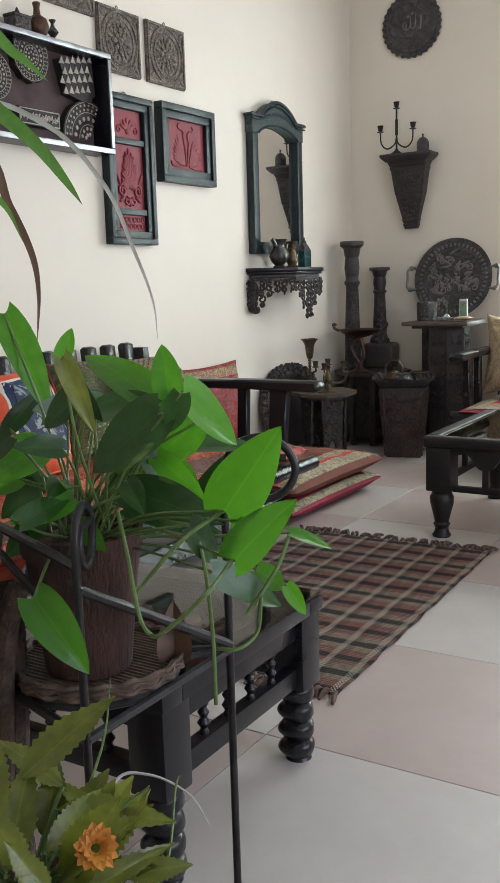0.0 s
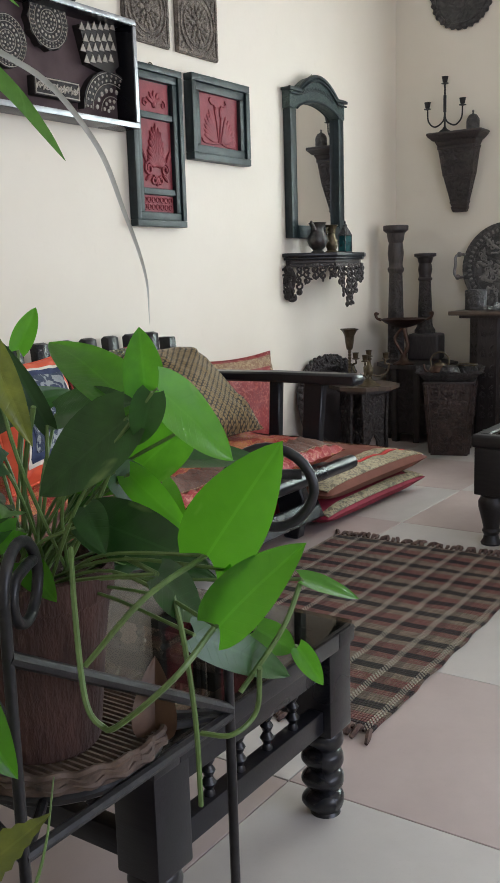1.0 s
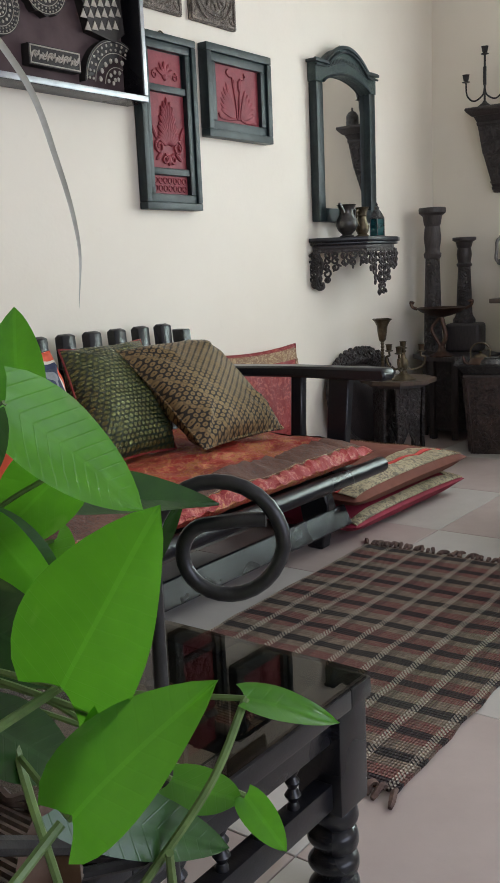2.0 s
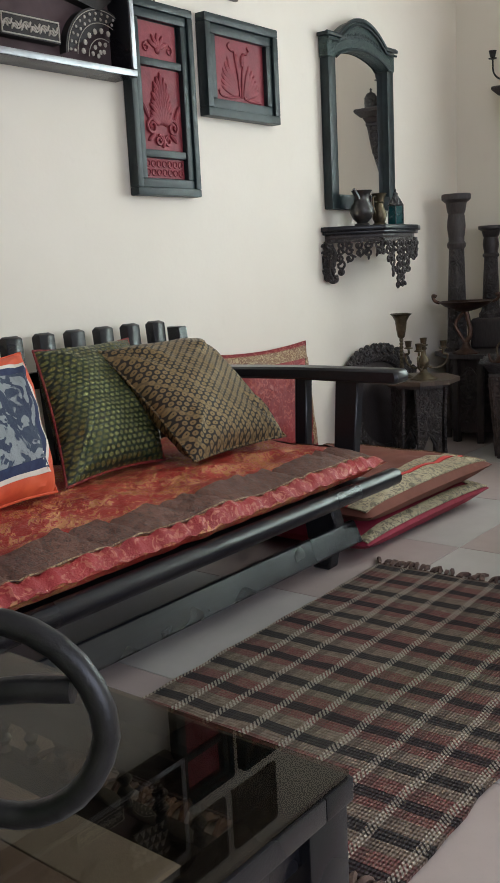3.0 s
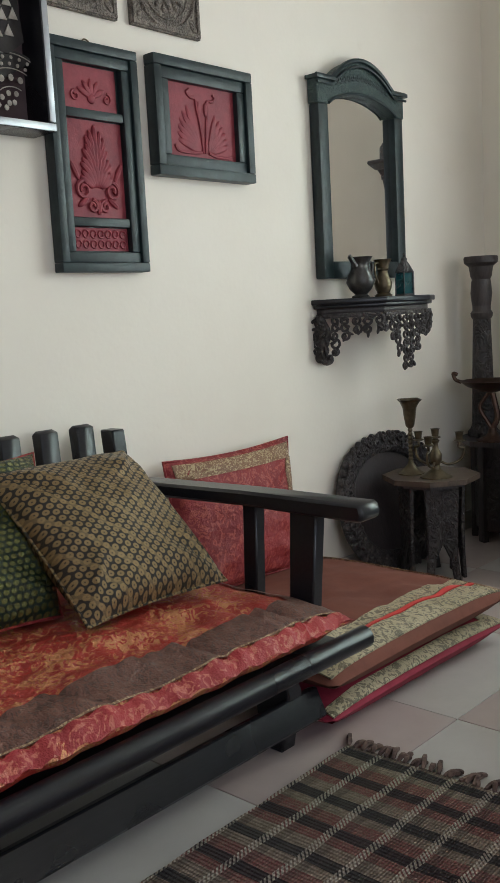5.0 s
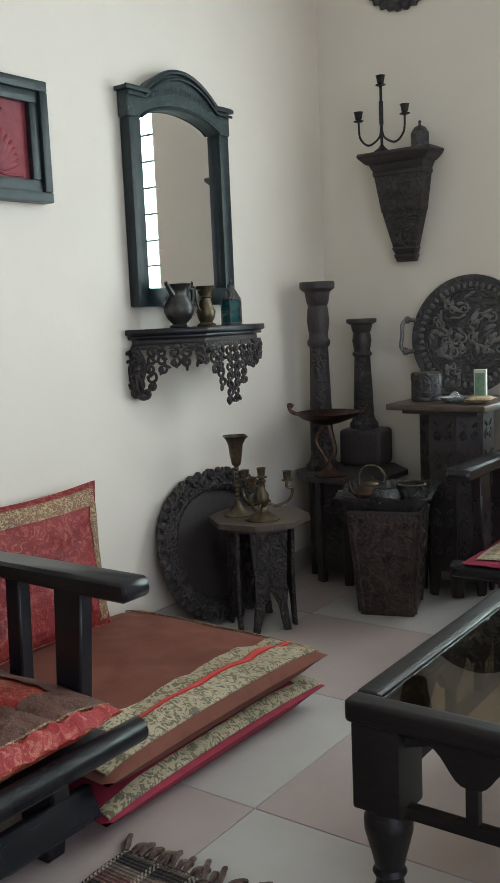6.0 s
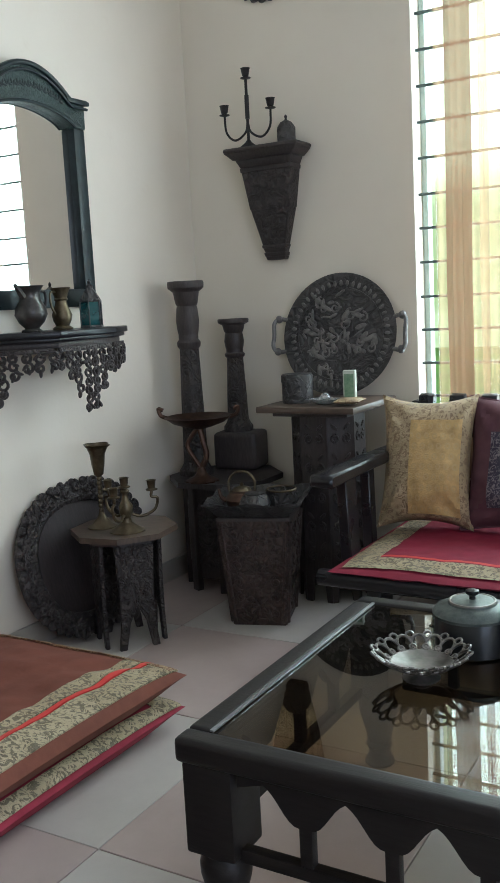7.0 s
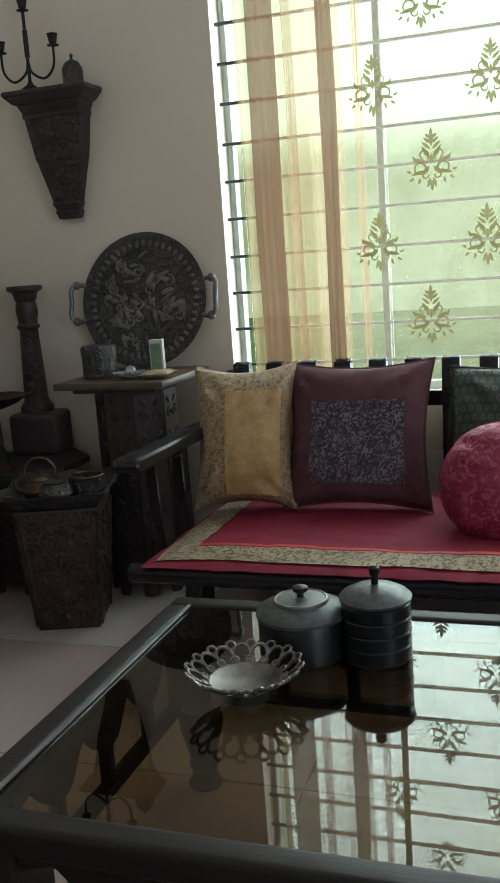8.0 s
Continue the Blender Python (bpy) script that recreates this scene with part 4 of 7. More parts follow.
def coffee_table(m, L, W, H, label):
    """Low table: glass in a rounded frame, scalloped aprons with struts down to stretchers, turned feet."""
    ta = thing("coffee_table", label, "coffee table", m)
    fw = 0.048
    for x0, x1, y0, y1 in ((0, L, 0, fw), (0, L, W - fw, W), (0, fw, fw, W - fw), (L - fw, L, fw, W - fw)):
        part("top_rail", box(x0, x1, y0, y1, H - 0.046, H, 0.012 if x1 - x0 > 0.2 else 0.010, seg=3), M_BLACKWORN, ta)
    part("glass_top", box(fw - 0.004, L - fw + 0.004, fw - 0.004, W - fw + 0.004, H - 0.014, H - 0.005), M_TABLEGLASS, ta, "smoked glass top", smooth=False)
    for x in (fw - 0.002, L - fw - 0.006):
        part("metal_strip", box(x, x + 0.008, fw, W - fw, H - 0.003, H + 0.001, 0.001), M_STEEL, ta, "bright metal strip")
    leg = 0.098
    spots = [(0.009, 0.009), (L - 0.009 - leg, 0.009), (0.009, W - 0.009 - leg), (L - 0.009 - leg, W - 0.009 - leg)]
    for x, y in spots:
        lg = part("leg", box(x, x + leg, y, y + leg, 0.185, H - 0.046, 0.006), M_BLACKWORN, ta)
        part("foot", turned_leg(0.188, 0.046, m=pose(x + leg / 2, y + leg / 2, 0)), M_BLACKWORN, lg)

    def apron(x0, x1, count, base):
        n = 16
        out = [(leg + 0.016, H - 0.047), (leg + 0.016, H - 0.075)]
        span = (x1 - x0) / count
        for c in range(count):
            for k in range(n + (c == count - 1)):
                s = k / n
                u = abs(2 * s - 1)
                v = min(1.0, max(0.0, (0.95 - u) / 0.72))
                out.append((x0 + span * (c + s), H - 0.060 - 0.018 * (1 - u) ** 0.6 - 0.044 * v * v * (3 - 2 * v)))
        far = x0 + x1 - leg - 0.016
        out += [(far, H - 0.075), (far, H - 0.047)]
        part("apron", plate(out[::-1], 0.022, m=base), M_BLACKWORN, ta)
        part("stretcher", box(leg + 0.016, far, 0, 0.024, 0.188, 0.212, 0.003, m=base), M_BLACKWORN, ta)
        for c in range(count):
            xc = x0 + span * (c + 0.5)
            part("strut", box(xc - 0.012, xc + 0.012, 0.002, 0.022, 0.21, H - 0.118, 0.003, m=base), M_BLACKWORN, ta)

    for y in (0.018, W - 0.042):
        apron(0.164, L - 0.164, 6, pose(0, y, 0))
    for x in (0.018, L - 0.042):
        apron(0.164, W - 0.164, 3, pose(x + 0.024, 0, 0, 0, 0, 90))
    return ta


CT = pose(-0.826, 3.722, 0)
coffee_table(CT, 1.22, 0.825, 0.400, "black wooden coffee table with a smoked glass top")


def side_bench(m, L, W, H, label):
    """Low glass-topped table with spindle galleries and twisted legs."""
    ta = thing("side_table", label, "low table", m)
    fw = 0.055
    for x0, x1, y0, y1 in ((0, L, 0, fw), (0, L, W - fw, W), (0, fw, fw, W - fw), (L - fw, L, fw, W - fw)):
        part("top_rail", box(x0, x1, y0, y1, H - 0.038, H - 0.008, 0.004), M_BLACK, ta)
    part("glass_top", box(0.004, L - 0.004, 0.004, W - 0.004, H - 0.0065, H - 0.0005), M_BENCHGLASS, ta, "smoked glass top", smooth=False)
    b = 0.075
    for x in (0.006, L - b - 0.006):
        for y in (0.006, W - b - 0.006):
            post = part("corner_post", box(x, x + b, y, y + b, 0.165, H - 0.03, 0.004), M_BLACK, ta)
            prof = []
            for k in range(37):
                s = k / 36
                prof.append((0.026 + 0.013 * abs(math.sin(s * math.pi * 4)) ** 0.8, 0.006 + 0.162 * s))
            leg = lathe([(0.028, 0)] + prof, 24, m=pose(x + b / 2, y + b / 2, 0), wave=lambda a, r, z: r + 0.0025 * math.cos(a - z * 150))
            part("twisted_leg", leg, M_BLACK, post)

    def gallery(x0, x1, base, n):
        part("upper_rail", box(x0, x1, 0, 0.03, H - 0.085, H - 0.03, 0.003, m=base), M_BLACK, ta)
        part("lower_rail", box(x0, x1, 0, 0.03, 0.175, 0.215, 0.003, m=base), M_BLACK, ta)
        z0, z1 = 0.213, H - 0.083
        for k in range(n):
            x = x0 + (x1 - x0) * (k + 1) / (n + 1)
            p = [(0.009, z0), (0.009, z0 + 0.006), (0.006, z0 + 0.012), (0.012, z0 + 0.022), (0.006, z0 + 0.032), (0.011, z0 + 0.042), (0.006, z1 - 0.016), (0.010, z1 - 0.008), (0.009, z1)]
            part("spindle", lathe(p, 12, m=base @ pose(x, 0.015, 0)), M_BLACK, ta)

    for y in (0.02, W - 0.05):
        gallery(b + 0.006, L - b - 0.006, pose(0, y, 0), 8)
    for x in (0.02, L - 0.05):
        gallery(b + 0.006, W - b - 0.006, pose(x + 0.03, 0, 0, 0, 0, 90), 4)
    return ta


side_bench(pose(-1.16, 1.505, 0), 0.755, 0.555, 0.362, "black low table with twisted legs and a glass top")

# ---- things on the west wall ----


def on_west(y, z, out=0.0):
    """The pose of a thing on the west wall: x along the wall, y into it, z up."""
    return pose(WX + out, y, z, 0, 0, 90)


def on_north(x, z, out=0.0):
    return pose(x, NY - out, z)


def frame_bars(x0, x1, z0, z1, w, y0, y1, bevel=0.004):
    """Four mitred-looking bars of a picture frame, one mesh."""
    bm = box(x0, x1, y0, y1, z1 - w, z1, bevel)
    box(x0, x1, y0, y1, z0, z0 + w, bevel, bm)
    box(x0, x0 + w, y0, y1, z0 + w, z1 - w, bevel, bm)
    box(x1 - w, x1, y0, y1, z0 + w, z1 - w, bevel, bm)
    return bm


def petal_relief(bm, cx, cz, angle, length, width, height=0.006, y=0.0):
    """A raised leaf on a panel, its root at (cx, cz)."""
    m = Matrix.Translation((cx, y, cz)) @ Matrix.Rotation(angle, 4, 'Y') @ Matrix.Translation((0, 0, length / 2))
    return ball(0, 0, 0, width / 2, height, length / 2, bm, 8, 6, m)


def scroll_relief(bm, cx, cz, r, turns, flip=1, y=0.0, thick=0.004):
    pts = []
    for k in range(int(14 * turns) + 1):
        a = k / 14 * 2 * math.pi
        q = r * (1 - 0.75 * k / (14 * turns))
        pts.append((cx + flip * q * math.sin(a), y, cz + q * math.cos(a)))
    return tube(pts, thick, 6, bm)


fr = thing("framed_relief", "tall green-black frame holding dark red carved panels", "framed carving", on_west(3.49, 1.17), "framed carvings")
part("outer_frame", frame_bars(0, 0.312, 0, 0.615, 0.026, -0.042, -0.002), M_GREENBLACK, fr)
part("inner_frame", frame_bars(0.026, 0.286, 0.026, 0.589, 0.030, -0.034, -0.004, 0.005), M_GREENBLACK, fr)
part("backing", box(0.02, 0.29, -0.012, -0.002, 0.02, 0.595), M_GREENBLACK, fr)
part("cross_bar", box(0.056, 0.256, -0.030, -0.010, 0.415, 0.440, 0.004), M_GREENBLACK, fr)
part("cross_bar", box(0.056, 0.256, -0.030, -0.010, 0.125, 0.150, 0.004), M_GREENBLACK, fr)
part("plume_panel", box(0.058, 0.254, -0.016, -0.011, 0.152, 0.413), M_RED_RELIEF, fr, "dark red panel")
bm = bmesh.new()
for n_leaf, spread, length, wide, base_z in ((9, 1.00, 0.085, 0.022, 0.232), (9, 0.85, 0.086, 0.021, 0.262), (7, 0.62, 0.084, 0.020, 0.292), (5, 0.40, 0.082, 0.018, 0.322)):
    for k in range(n_leaf):
        s = 2 * k / (n_leaf - 1) - 1
        petal_relief(bm, 0.156 + 0.012 * s, base_z, spread * s, length * (1 - 0.35 * abs(s)), wide, 0.009, -0.017)
for sg in (-1, 1):
    scroll_relief(bm, 0.156 + sg * 0.050, 0.225, 0.026, 1.4, sg, -0.019, 0.0055)
    scroll_relief(bm, 0.156 + sg * 0.022, 0.182, 0.018, 1.3, -sg, -0.019, 0.005)
    petal_relief(bm, 0.156 + sg * 0.035, 0.205, sg * 2.2, 0.045, 0.018, 0.008, -0.017)
    petal_relief(bm, 0.156 + sg * 0.062, 0.250, sg * 0.5, 0.060, 0.018, 0.008, -0.017)
petal_relief(bm, 0.156, 0.200, math.pi, 0.042, 0.020, 0.009, -0.017)
part("carved_relief", bm, M_RED_RELIEF, fr, "raised plume of leaves and scrolls")
bm = box(0.066, 0.246, -0.016, -0.011, 0.442, 0.556)
for k in range(5):
    petal_relief(bm, 0.156, 0.475, (k - 2) * 0.55, 0.052, 0.017, 0.006, -0.017)
ball(0.156, -0.017, 0.472, 0.014, 0.007, 0.014, bm, 10, 6)
for sg in (-1, 1):
    scroll_relief(bm, 0.156 + sg * 0.055, 0.475, 0.016, 1.2, sg, -0.018, 0.003)
part("lotus_panel", bm, M_RED_RELIEF, fr, "red panel carved with a lotus")
bm = box(0.058, 0.254, -0.016, -0.011, 0.060, 0.123)
for k in range(7):
    for j in range(2):
        x, z = 0.076 + 0.0265 * k, 0.078 + 0.028 * j
        tube(ring_pts(x, z, 0.010, 10, y=-0.017), 0.003, 5, bm)
part("chain_panel", bm, M_RED_RELIEF, fr, "red panel carved with linked rings")
part("hook", tube(smooth_line([(0.140, -0.006, 0.612), (0.152, -0.008, 0.630), (0.168, -0.008, 0.626), (0.162, -0.006, 0.612)], 5), 0.0025, 6), M_BRASS, fr)

fr = thing("framed_relief", "square green-black frame holding a dark red carved vase", "framed carving", on_west(3.862, 1.452), "framed carvings")
part("outer_frame", frame_bars(0, 0.423, 0, 0.344, 0.030, -0.046, -0.002), M_GREENBLACK, fr)
part("inner_frame", frame_bars(0.030, 0.393, 0.030, 0.314, 0.034, -0.036, -0.004, 0.005), M_GREENBLACK, fr)
part("carved_panel", box(0.06, 0.363, -0.018, -0.003, 0.06, 0.284), M_RED_RELIEF, fr, "dark red panel")
bm = bmesh.new()
for k in range(6):
    petal_relief(bm, 0.205, 0.085, -0.42 - 0.17 * k, 0.150 - 0.009 * k, 0.027, 0.007, -0.017)
    petal_relief(bm, 0.235, 0.082, 0.30 + 0.19 * k, 0.128 - 0.006 * k, 0.025, 0.007, -0.017)
for pts in ([(0.212, 0.08), (0.205, 0.15), (0.190, 0.215), (0.186, 0.240), (0.165, 0.243), (0.150, 0.256), (0.162, 0.266)],
            [(0.222, 0.08), (0.228, 0.15), (0.236, 0.205), (0.236, 0.236), (0.258, 0.240), (0.272, 0.250), (0.262, 0.262)],
            [(0.205, 0.082), (0.150, 0.078), (0.105, 0.082), (0.092, 0.098)], [(0.235, 0.082), (0.275, 0.074), (0.335, 0.074)]):
    tube(smooth_line([(x, -0.019, z) for x, z in pts], 5), 0.0048, 6, bm)
for x in (0.199, 0.229):
    petal_relief(bm, x, 0.19, 0.0, 0.045, 0.018, 0.006, -0.019)
part("carved_relief", bm, M_RED_RELIEF, fr, "raised fans of leaves on stems")
part("hook", tube(smooth_line([(0.20, -0.006, 0.342), (0.206, -0.008, 0.354), (0.216, -0.008, 0.352), (0.214, -0.006, 0.342)], 5), 0.0025, 6), M_BRASS, fr)


def plaque(y0, z0, w, h):
    p = thing("plaque", "grey carved square plaque with a round flower boss", "wall plaque", on_west(y0, z0), "carved wall plaques")
    part("slab", box(0, w, -0.016, -0.002, 0, h, 0.003), M_GREYCARVE, p)
    part("rim", frame_bars(0.004, w - 0.004, 0.004, h - 0.004, 0.012, -0.022, -0.014, 0.002), M_GREYCARVE, p)
    cx, cz = w / 2, h / 2
    bm = tube(ring_pts(cx, cz, w * 0.42, 32, y=-0.017), 0.006, 6)
    tube(ring_pts(cx, cz, w * 0.33, 32, y=-0.017), 0.004, 6, bm)
    part("ring", bm, M_GREYCARVE, p)
    bm = ball(cx, -0.018, cz, 0.018, 0.012, 0.018, None, 12, 8)
    for k in range(8):
        a = k * math.pi / 4
        petal_relief(bm, cx + 0.016 * math.sin(a), cz + 0.016 * math.cos(a), a, 0.040, 0.026, 0.010, -0.017)
    for k in range(16):
        a = (k + 0.5) * math.pi / 8
        petal_relief(bm, cx + 0.05 * math.sin(a), cz + 0.05 * math.cos(a), a, 0.028, 0.015, 0.007, -0.016)
    for sx in (-1, 1):
        for sz in (-1, 1):
            petal_relief(bm, cx + sx * w * 0.44, cz + sz * h * 0.43, math.atan2(sx, sz) + math.pi, 0.04, 0.022, 0.006, -0.016)
    part("flower_boss", bm, M_GREYCARVE, p)
    part("hook", tube(ring_pts(cx, h + 0.006, 0.006, 10, y=-0.008), 0.002, 5), M_BRASS, p)


plaque(3.815, 1.870, 0.278, 0.258)
plaque(3.492, 1.868, 0.272, 0.258)
plaque(3.19, 2.062, 0.29, 0.26)

# shadow box with printing blocks
SB0, SB1, SBZ0, SBZ1 = 2.42, 3.458, 1.520, 1.905
sb = thing("shadow_box", "black shadow box with steel edging, hung on the wall", "display box", on_west(SB0, SBZ0))
L, H, D = SB1 - SB0, SBZ1 - SBZ0, 0.100
part("back_board", box(0.02, L - 0.02, -0.012, -0.002, 0.02, H - 0.02), M_BOXBACK, sb, "brown velvet back")
for x0, x1, z0, z1 in ((0, L, H - 0.022, H), (0, L, 0, 0.022), (0, 0.022, 0.022, H - 0.022), (L - 0.022, L, 0.022, H - 0.022)):
    part("side_board", box(x0, x1, -D, -0.001, z0, z1, 0.002), M_BLACK, sb)
    i = 0.002
    part("steel_edging", box(x0 + i, x1 - i, -D - 0.005, -D + 0.002, z0 + i, z1 - i, 0.001), M_STEEL, sb, "dull steel strip")
M_BLOCKWOOD = carved("block_wood", (0.012, 0.010, 0.009), (0.34, 0.30, 0.24), 70, 0.7, depth=0.005)
M_BLOCKDARK = plain("block_dark", (0.012, 0.010, 0.010), (0.03, 0.025, 0.022), 30, 0.7)
M_BLOCKPALE = plain("block_pale", (0.26, 0.23, 0.19), (0.46, 0.42, 0.36), 60, 0.7)


def round_block(y, z, r, a0=0.0, a1=2 * math.pi, scallop=0, label="round carved printing block"):
    m = on_west(y, z, 0.012)
    bl = thing("printing_block", label, "printing block", m, "printing blocks in the box")
    n = 40
    outline = [(r * (1 + (0.05 * math.cos(scallop * (a0 + (a1 - a0) * k / n)) if scallop else 0)) * math.cos(a0 + (a1 - a0) * k / n),
                r * (1 + (0.05 * math.cos(scallop * (a0 + (a1 - a0) * k / n)) if scallop else 0)) * math.sin(a0 + (a1 - a0) * k / n)) for k in range(n if a1 - a0 > 6 else n + 1)]
    part("block", plate(outline, 0.03, m=pose(0, -0.03, 0)), M_BLOCKDARK, bl)
    bm = bmesh.new()
    for f in (0.95, 0.70, 0.40):
        tube([(p[0], -0.031, p[2]) for p in ring_pts(0, 0, r * f, 36, a0 + 0.03, a1 - 0.03)], 0.0014, 5, bm)
    for f, full, size in ((0.88, 34, 0.07), (0.77, 30, 0.07), (0.55, 18, 0.12), (0.30, 12, 0.10), (0.15, 6, 0.10)):
        cnt = max(3, round(full * (a1 - a0) / 6.283))
        for k in range(cnt):
            a = a0 + (a1 - a0) * (k + 0.5) / cnt
            ball(r * f * math.cos(a), -0.031, r * f * math.sin(a), r * size * 0.5, 0.003, r * size * 0.5, bm, 6, 4)
    part("carved_relief", bm, M_BLOCKPALE, bl, "pale worn carved lines")


round_block(3.075, 1.838, 0.092, scallop=12)
round_block(2.885, 1.742, 0.085, label="small round carved printing block")
round_block(3.375, 1.572, 0.150, radians(62), radians(180), label="fan-shaped carved printing block")
round_block(2.66, 1.70, 0.11, scallop=10)
bl = thing("printing_block", "long carved printing block with a scroll border", "printing block", on_west(3.095, 1.622, 0.012), "printing blocks in the box")
part("block", box(-0.108, 0.108, -0.035, 0, -0.032, 0.032, 0.003), M_BLOCKDARK, bl)
bm = frame_bars(-0.104, 0.104, -0.028, 0.028, 0.004, -0.038, -0.034, 0.001)
tube([(-0.098 + 0.196 * k / 60, -0.036, 0.011 * math.sin(k / 60 * 6 * math.pi)) for k in range(61)], 0.0022, 6, bm)
for k in range(12):
    x, up = -0.092 + 0.0165 * k, 1 if k % 2 else -1
    petal_relief(bm, x, -0.004 * up, 0.5 + (0 if up > 0 else math.pi), 0.022, 0.008, 0.003, -0.036)
    petal_relief(bm, x, -0.004 * up, -0.7 + (0 if up > 0 else math.pi), 0.018, 0.007, 0.003, -0.036)
part("carved_relief", bm, M_BLOCKPALE, bl, "pale worn carved lines")
bl = thing("printing_block", "six-sided printing block carved with pale triangles", "printing block", on_west(3.318, 1.795, 0.012), "printing blocks in the box")
part("block", plate([(-0.10, 0.06), (0.085, 0.09), (0.10, -0.05), (0.05, -0.085), (-0.06, -0.065)], 0.035, m=pose(0, -0.035, 0)), M_BLOCKDARK, bl)
bm = bmesh.new()
for j in range(4):
    for i in range(6):
        x, z = -0.088 + 0.032 * i + (0.016 if j % 2 else 0), 0.055 - 0.036 * j + 0.006 * i
        if -0.095 < x < 0.085 and z > -0.075:
            plate([(x - 0.014, z - 0.012), (x + 0.014, z - 0.012), (x, z + 0.016)], 0.004, bm, pose(0, -0.038, 0))
part("carved_relief", bm, M_BLOCKPALE, bl, "pale worn triangles")

# small things on the shadow box
it = thing("trinket_box", "small dark carved box with a knob", "trinket box", pose(WX + 0.06, 3.0, SBZ1))
part("body", box(-0.028, 0.028, -0.04, 0.04, 0, 0.045, 0.004), M_CARVED_FINE, it)
part("lid", box(-0.03, 0.03, -0.043, 0.043, 0.045, 0.055, 0.003), M_CARVED_FINE, it)
part("knob", lathe([(0.005, 0.055), (0.010, 0.065), (0.004, 0.078), (0.001, 0.082)], 12), M_CARVED_FINE, it)
solid("flask", lathe([(0.022, 0), (0.034, 0.012), (0.042, 0.035), (0.034, 0.062), (0.014, 0.076), (0.011, 0.10), (0.015, 0.115), (0.013, 0.12)], 20), M_COPPER, "round dark copper flask with a short neck", "flask", pose(WX + 0.06, 3.10, SBZ1))
solid("bud_vase", lathe([(0.012, 0), (0.014, 0.004), (0.006, 0.012), (0.022, 0.032), (0.008, 0.052), (0.006, 0.062), (0.014, 0.075), (0.013, 0.076)], 16), M_DARKMETAL, "tiny dark metal bud vase", "vase", pose(WX + 0.06, 3.18, SBZ1))

# ---- mirror ----
mi = thing("mirror", "arched mirror in a dark green carved wooden frame", "mirror", on_west(4.632, 1.142))
part("stile", box(0, 0.056, -0.045, -0.002, 0, 0.61, 0.006), M_GREENBLACK, mi)
part("stile", box(0.478, 0.534, -0.045, -0.002, 0, 0.61, 0.006), M_GREENBLACK, mi)
part("bottom_rail", box(0.056, 0.478, -0.045, -0.002, 0, 0.062, 0.006), M_GREENBLACK, mi)
top = []
for k in range(25):
    s = k / 24
    x = 0.005 + 0.524 * s
    u = abs(s - 0.5) * 2
    z = 0.70 + 0.085 * math.cos(min(1.0, u / 0.72) * math.pi / 2) ** 0.8
    top.append((x, z))
inner = [(0.478 - 0.422 * k / 20, 0.61 + 0.052 * math.sin(math.pi * k / 20) ** 0.7) for k in range(21)]
crest = [(-0.006, 0.61), (-0.006, 0.70)] + top + [(0.54, 0.70), (0.54, 0.61)] + inner
part("crest", plate(crest, 0.045, m=pose(0, -0.047, 0), bevel=0.003), M_CREST, mi, "worn grey-green carved crest")
mold = [(-0.012, 0.700)] + [(p[0], p[1]) for p in top] + [(0.546, 0.700)]
bm = tube([(x, -0.05, z) for x, z in mold], 0.009, 8)
tube([(x, -0.054, z - 0.022) for x, z in mold], 0.005, 8, bm)
part("cornice", bm, M_GREENBLACK, mi)
for x in (0.01, 0.47):
    part("cornice_block", box(x - 0.030, x + 0.084, -0.060, -0.004, 0.690, 0.704, 0.003), M_GREENBLACK, mi)
bm = tube([(p[0], -0.049, p[1] + 0.004) for p in inner], 0.006, 8)
part("arch_moulding", bm, M_GREENBLACK, mi)
bm = bmesh.new()
for k in range(13):
    for a in (-0.9, 0.0, 0.9):
        petal_relief(bm, 0.123 + 0.024 * k, 0.687 + 0.024 * math.sin(math.pi * k / 12), a + 0.15 * (k - 6), 0.024, 0.008, 0.003, -0.047)
part("carving", bm, M_GREENBLACK, mi)
part("mirror_glass", box(0.050, 0.484, -0.016, -0.010, 0.055, 0.67), M_MIRROR, mi, "silvered glass", smooth=False)
part("back_board", box(0.02, 0.514, -0.009, -0.002, 0.02, 0.68), M_BLACK, mi)
part("hook", tube(ring_pts(0.267, 0.795, 0.007, 10, y=-0.01), 0.002, 5), M_BRASS, mi)

# ---- bracket shelf with vessels ----
sh = thing("bracket_shelf", "dark carved wooden bracket shelf on the wall", "shelf", on_west(4.597, 1.030))
poly = [(0.0, 0.0), (0.0, -0.035), (0.155, -0.225), (0.44, -0.225), (0.585, -0.16), (0.605, 0.0)]


def slab(poly, z0, z1, grow=1.0):
    cx, b = 0.30, bmesh.new()
    f = b.faces.new([b.verts.new((cx + (x - cx) * grow, y * grow - 0.001, z0)) for x, y in poly])
    r = bmesh.ops.extrude_face_region(b, geom=[f])
    bmesh.ops.translate(b, vec=(0, 0, z1 - z0), verts=[v for v in r["geom"] if isinstance(v, bmesh.types.BMVert)])
    bmesh.ops.bevel(b, geom=b.edges[:], offset=0.003, segments=1, affect='EDGES')
    return b


part("top", slab(poly, 0.018, 0.038, 1.0), M_BLACK, sh)
part("moulding", slab(poly, 0.004, 0.019, 0.96), M_BLACK, sh)
part("under_board", slab(poly, -0.016, 0.005, 0.90), M_DARKWOOD, sh)


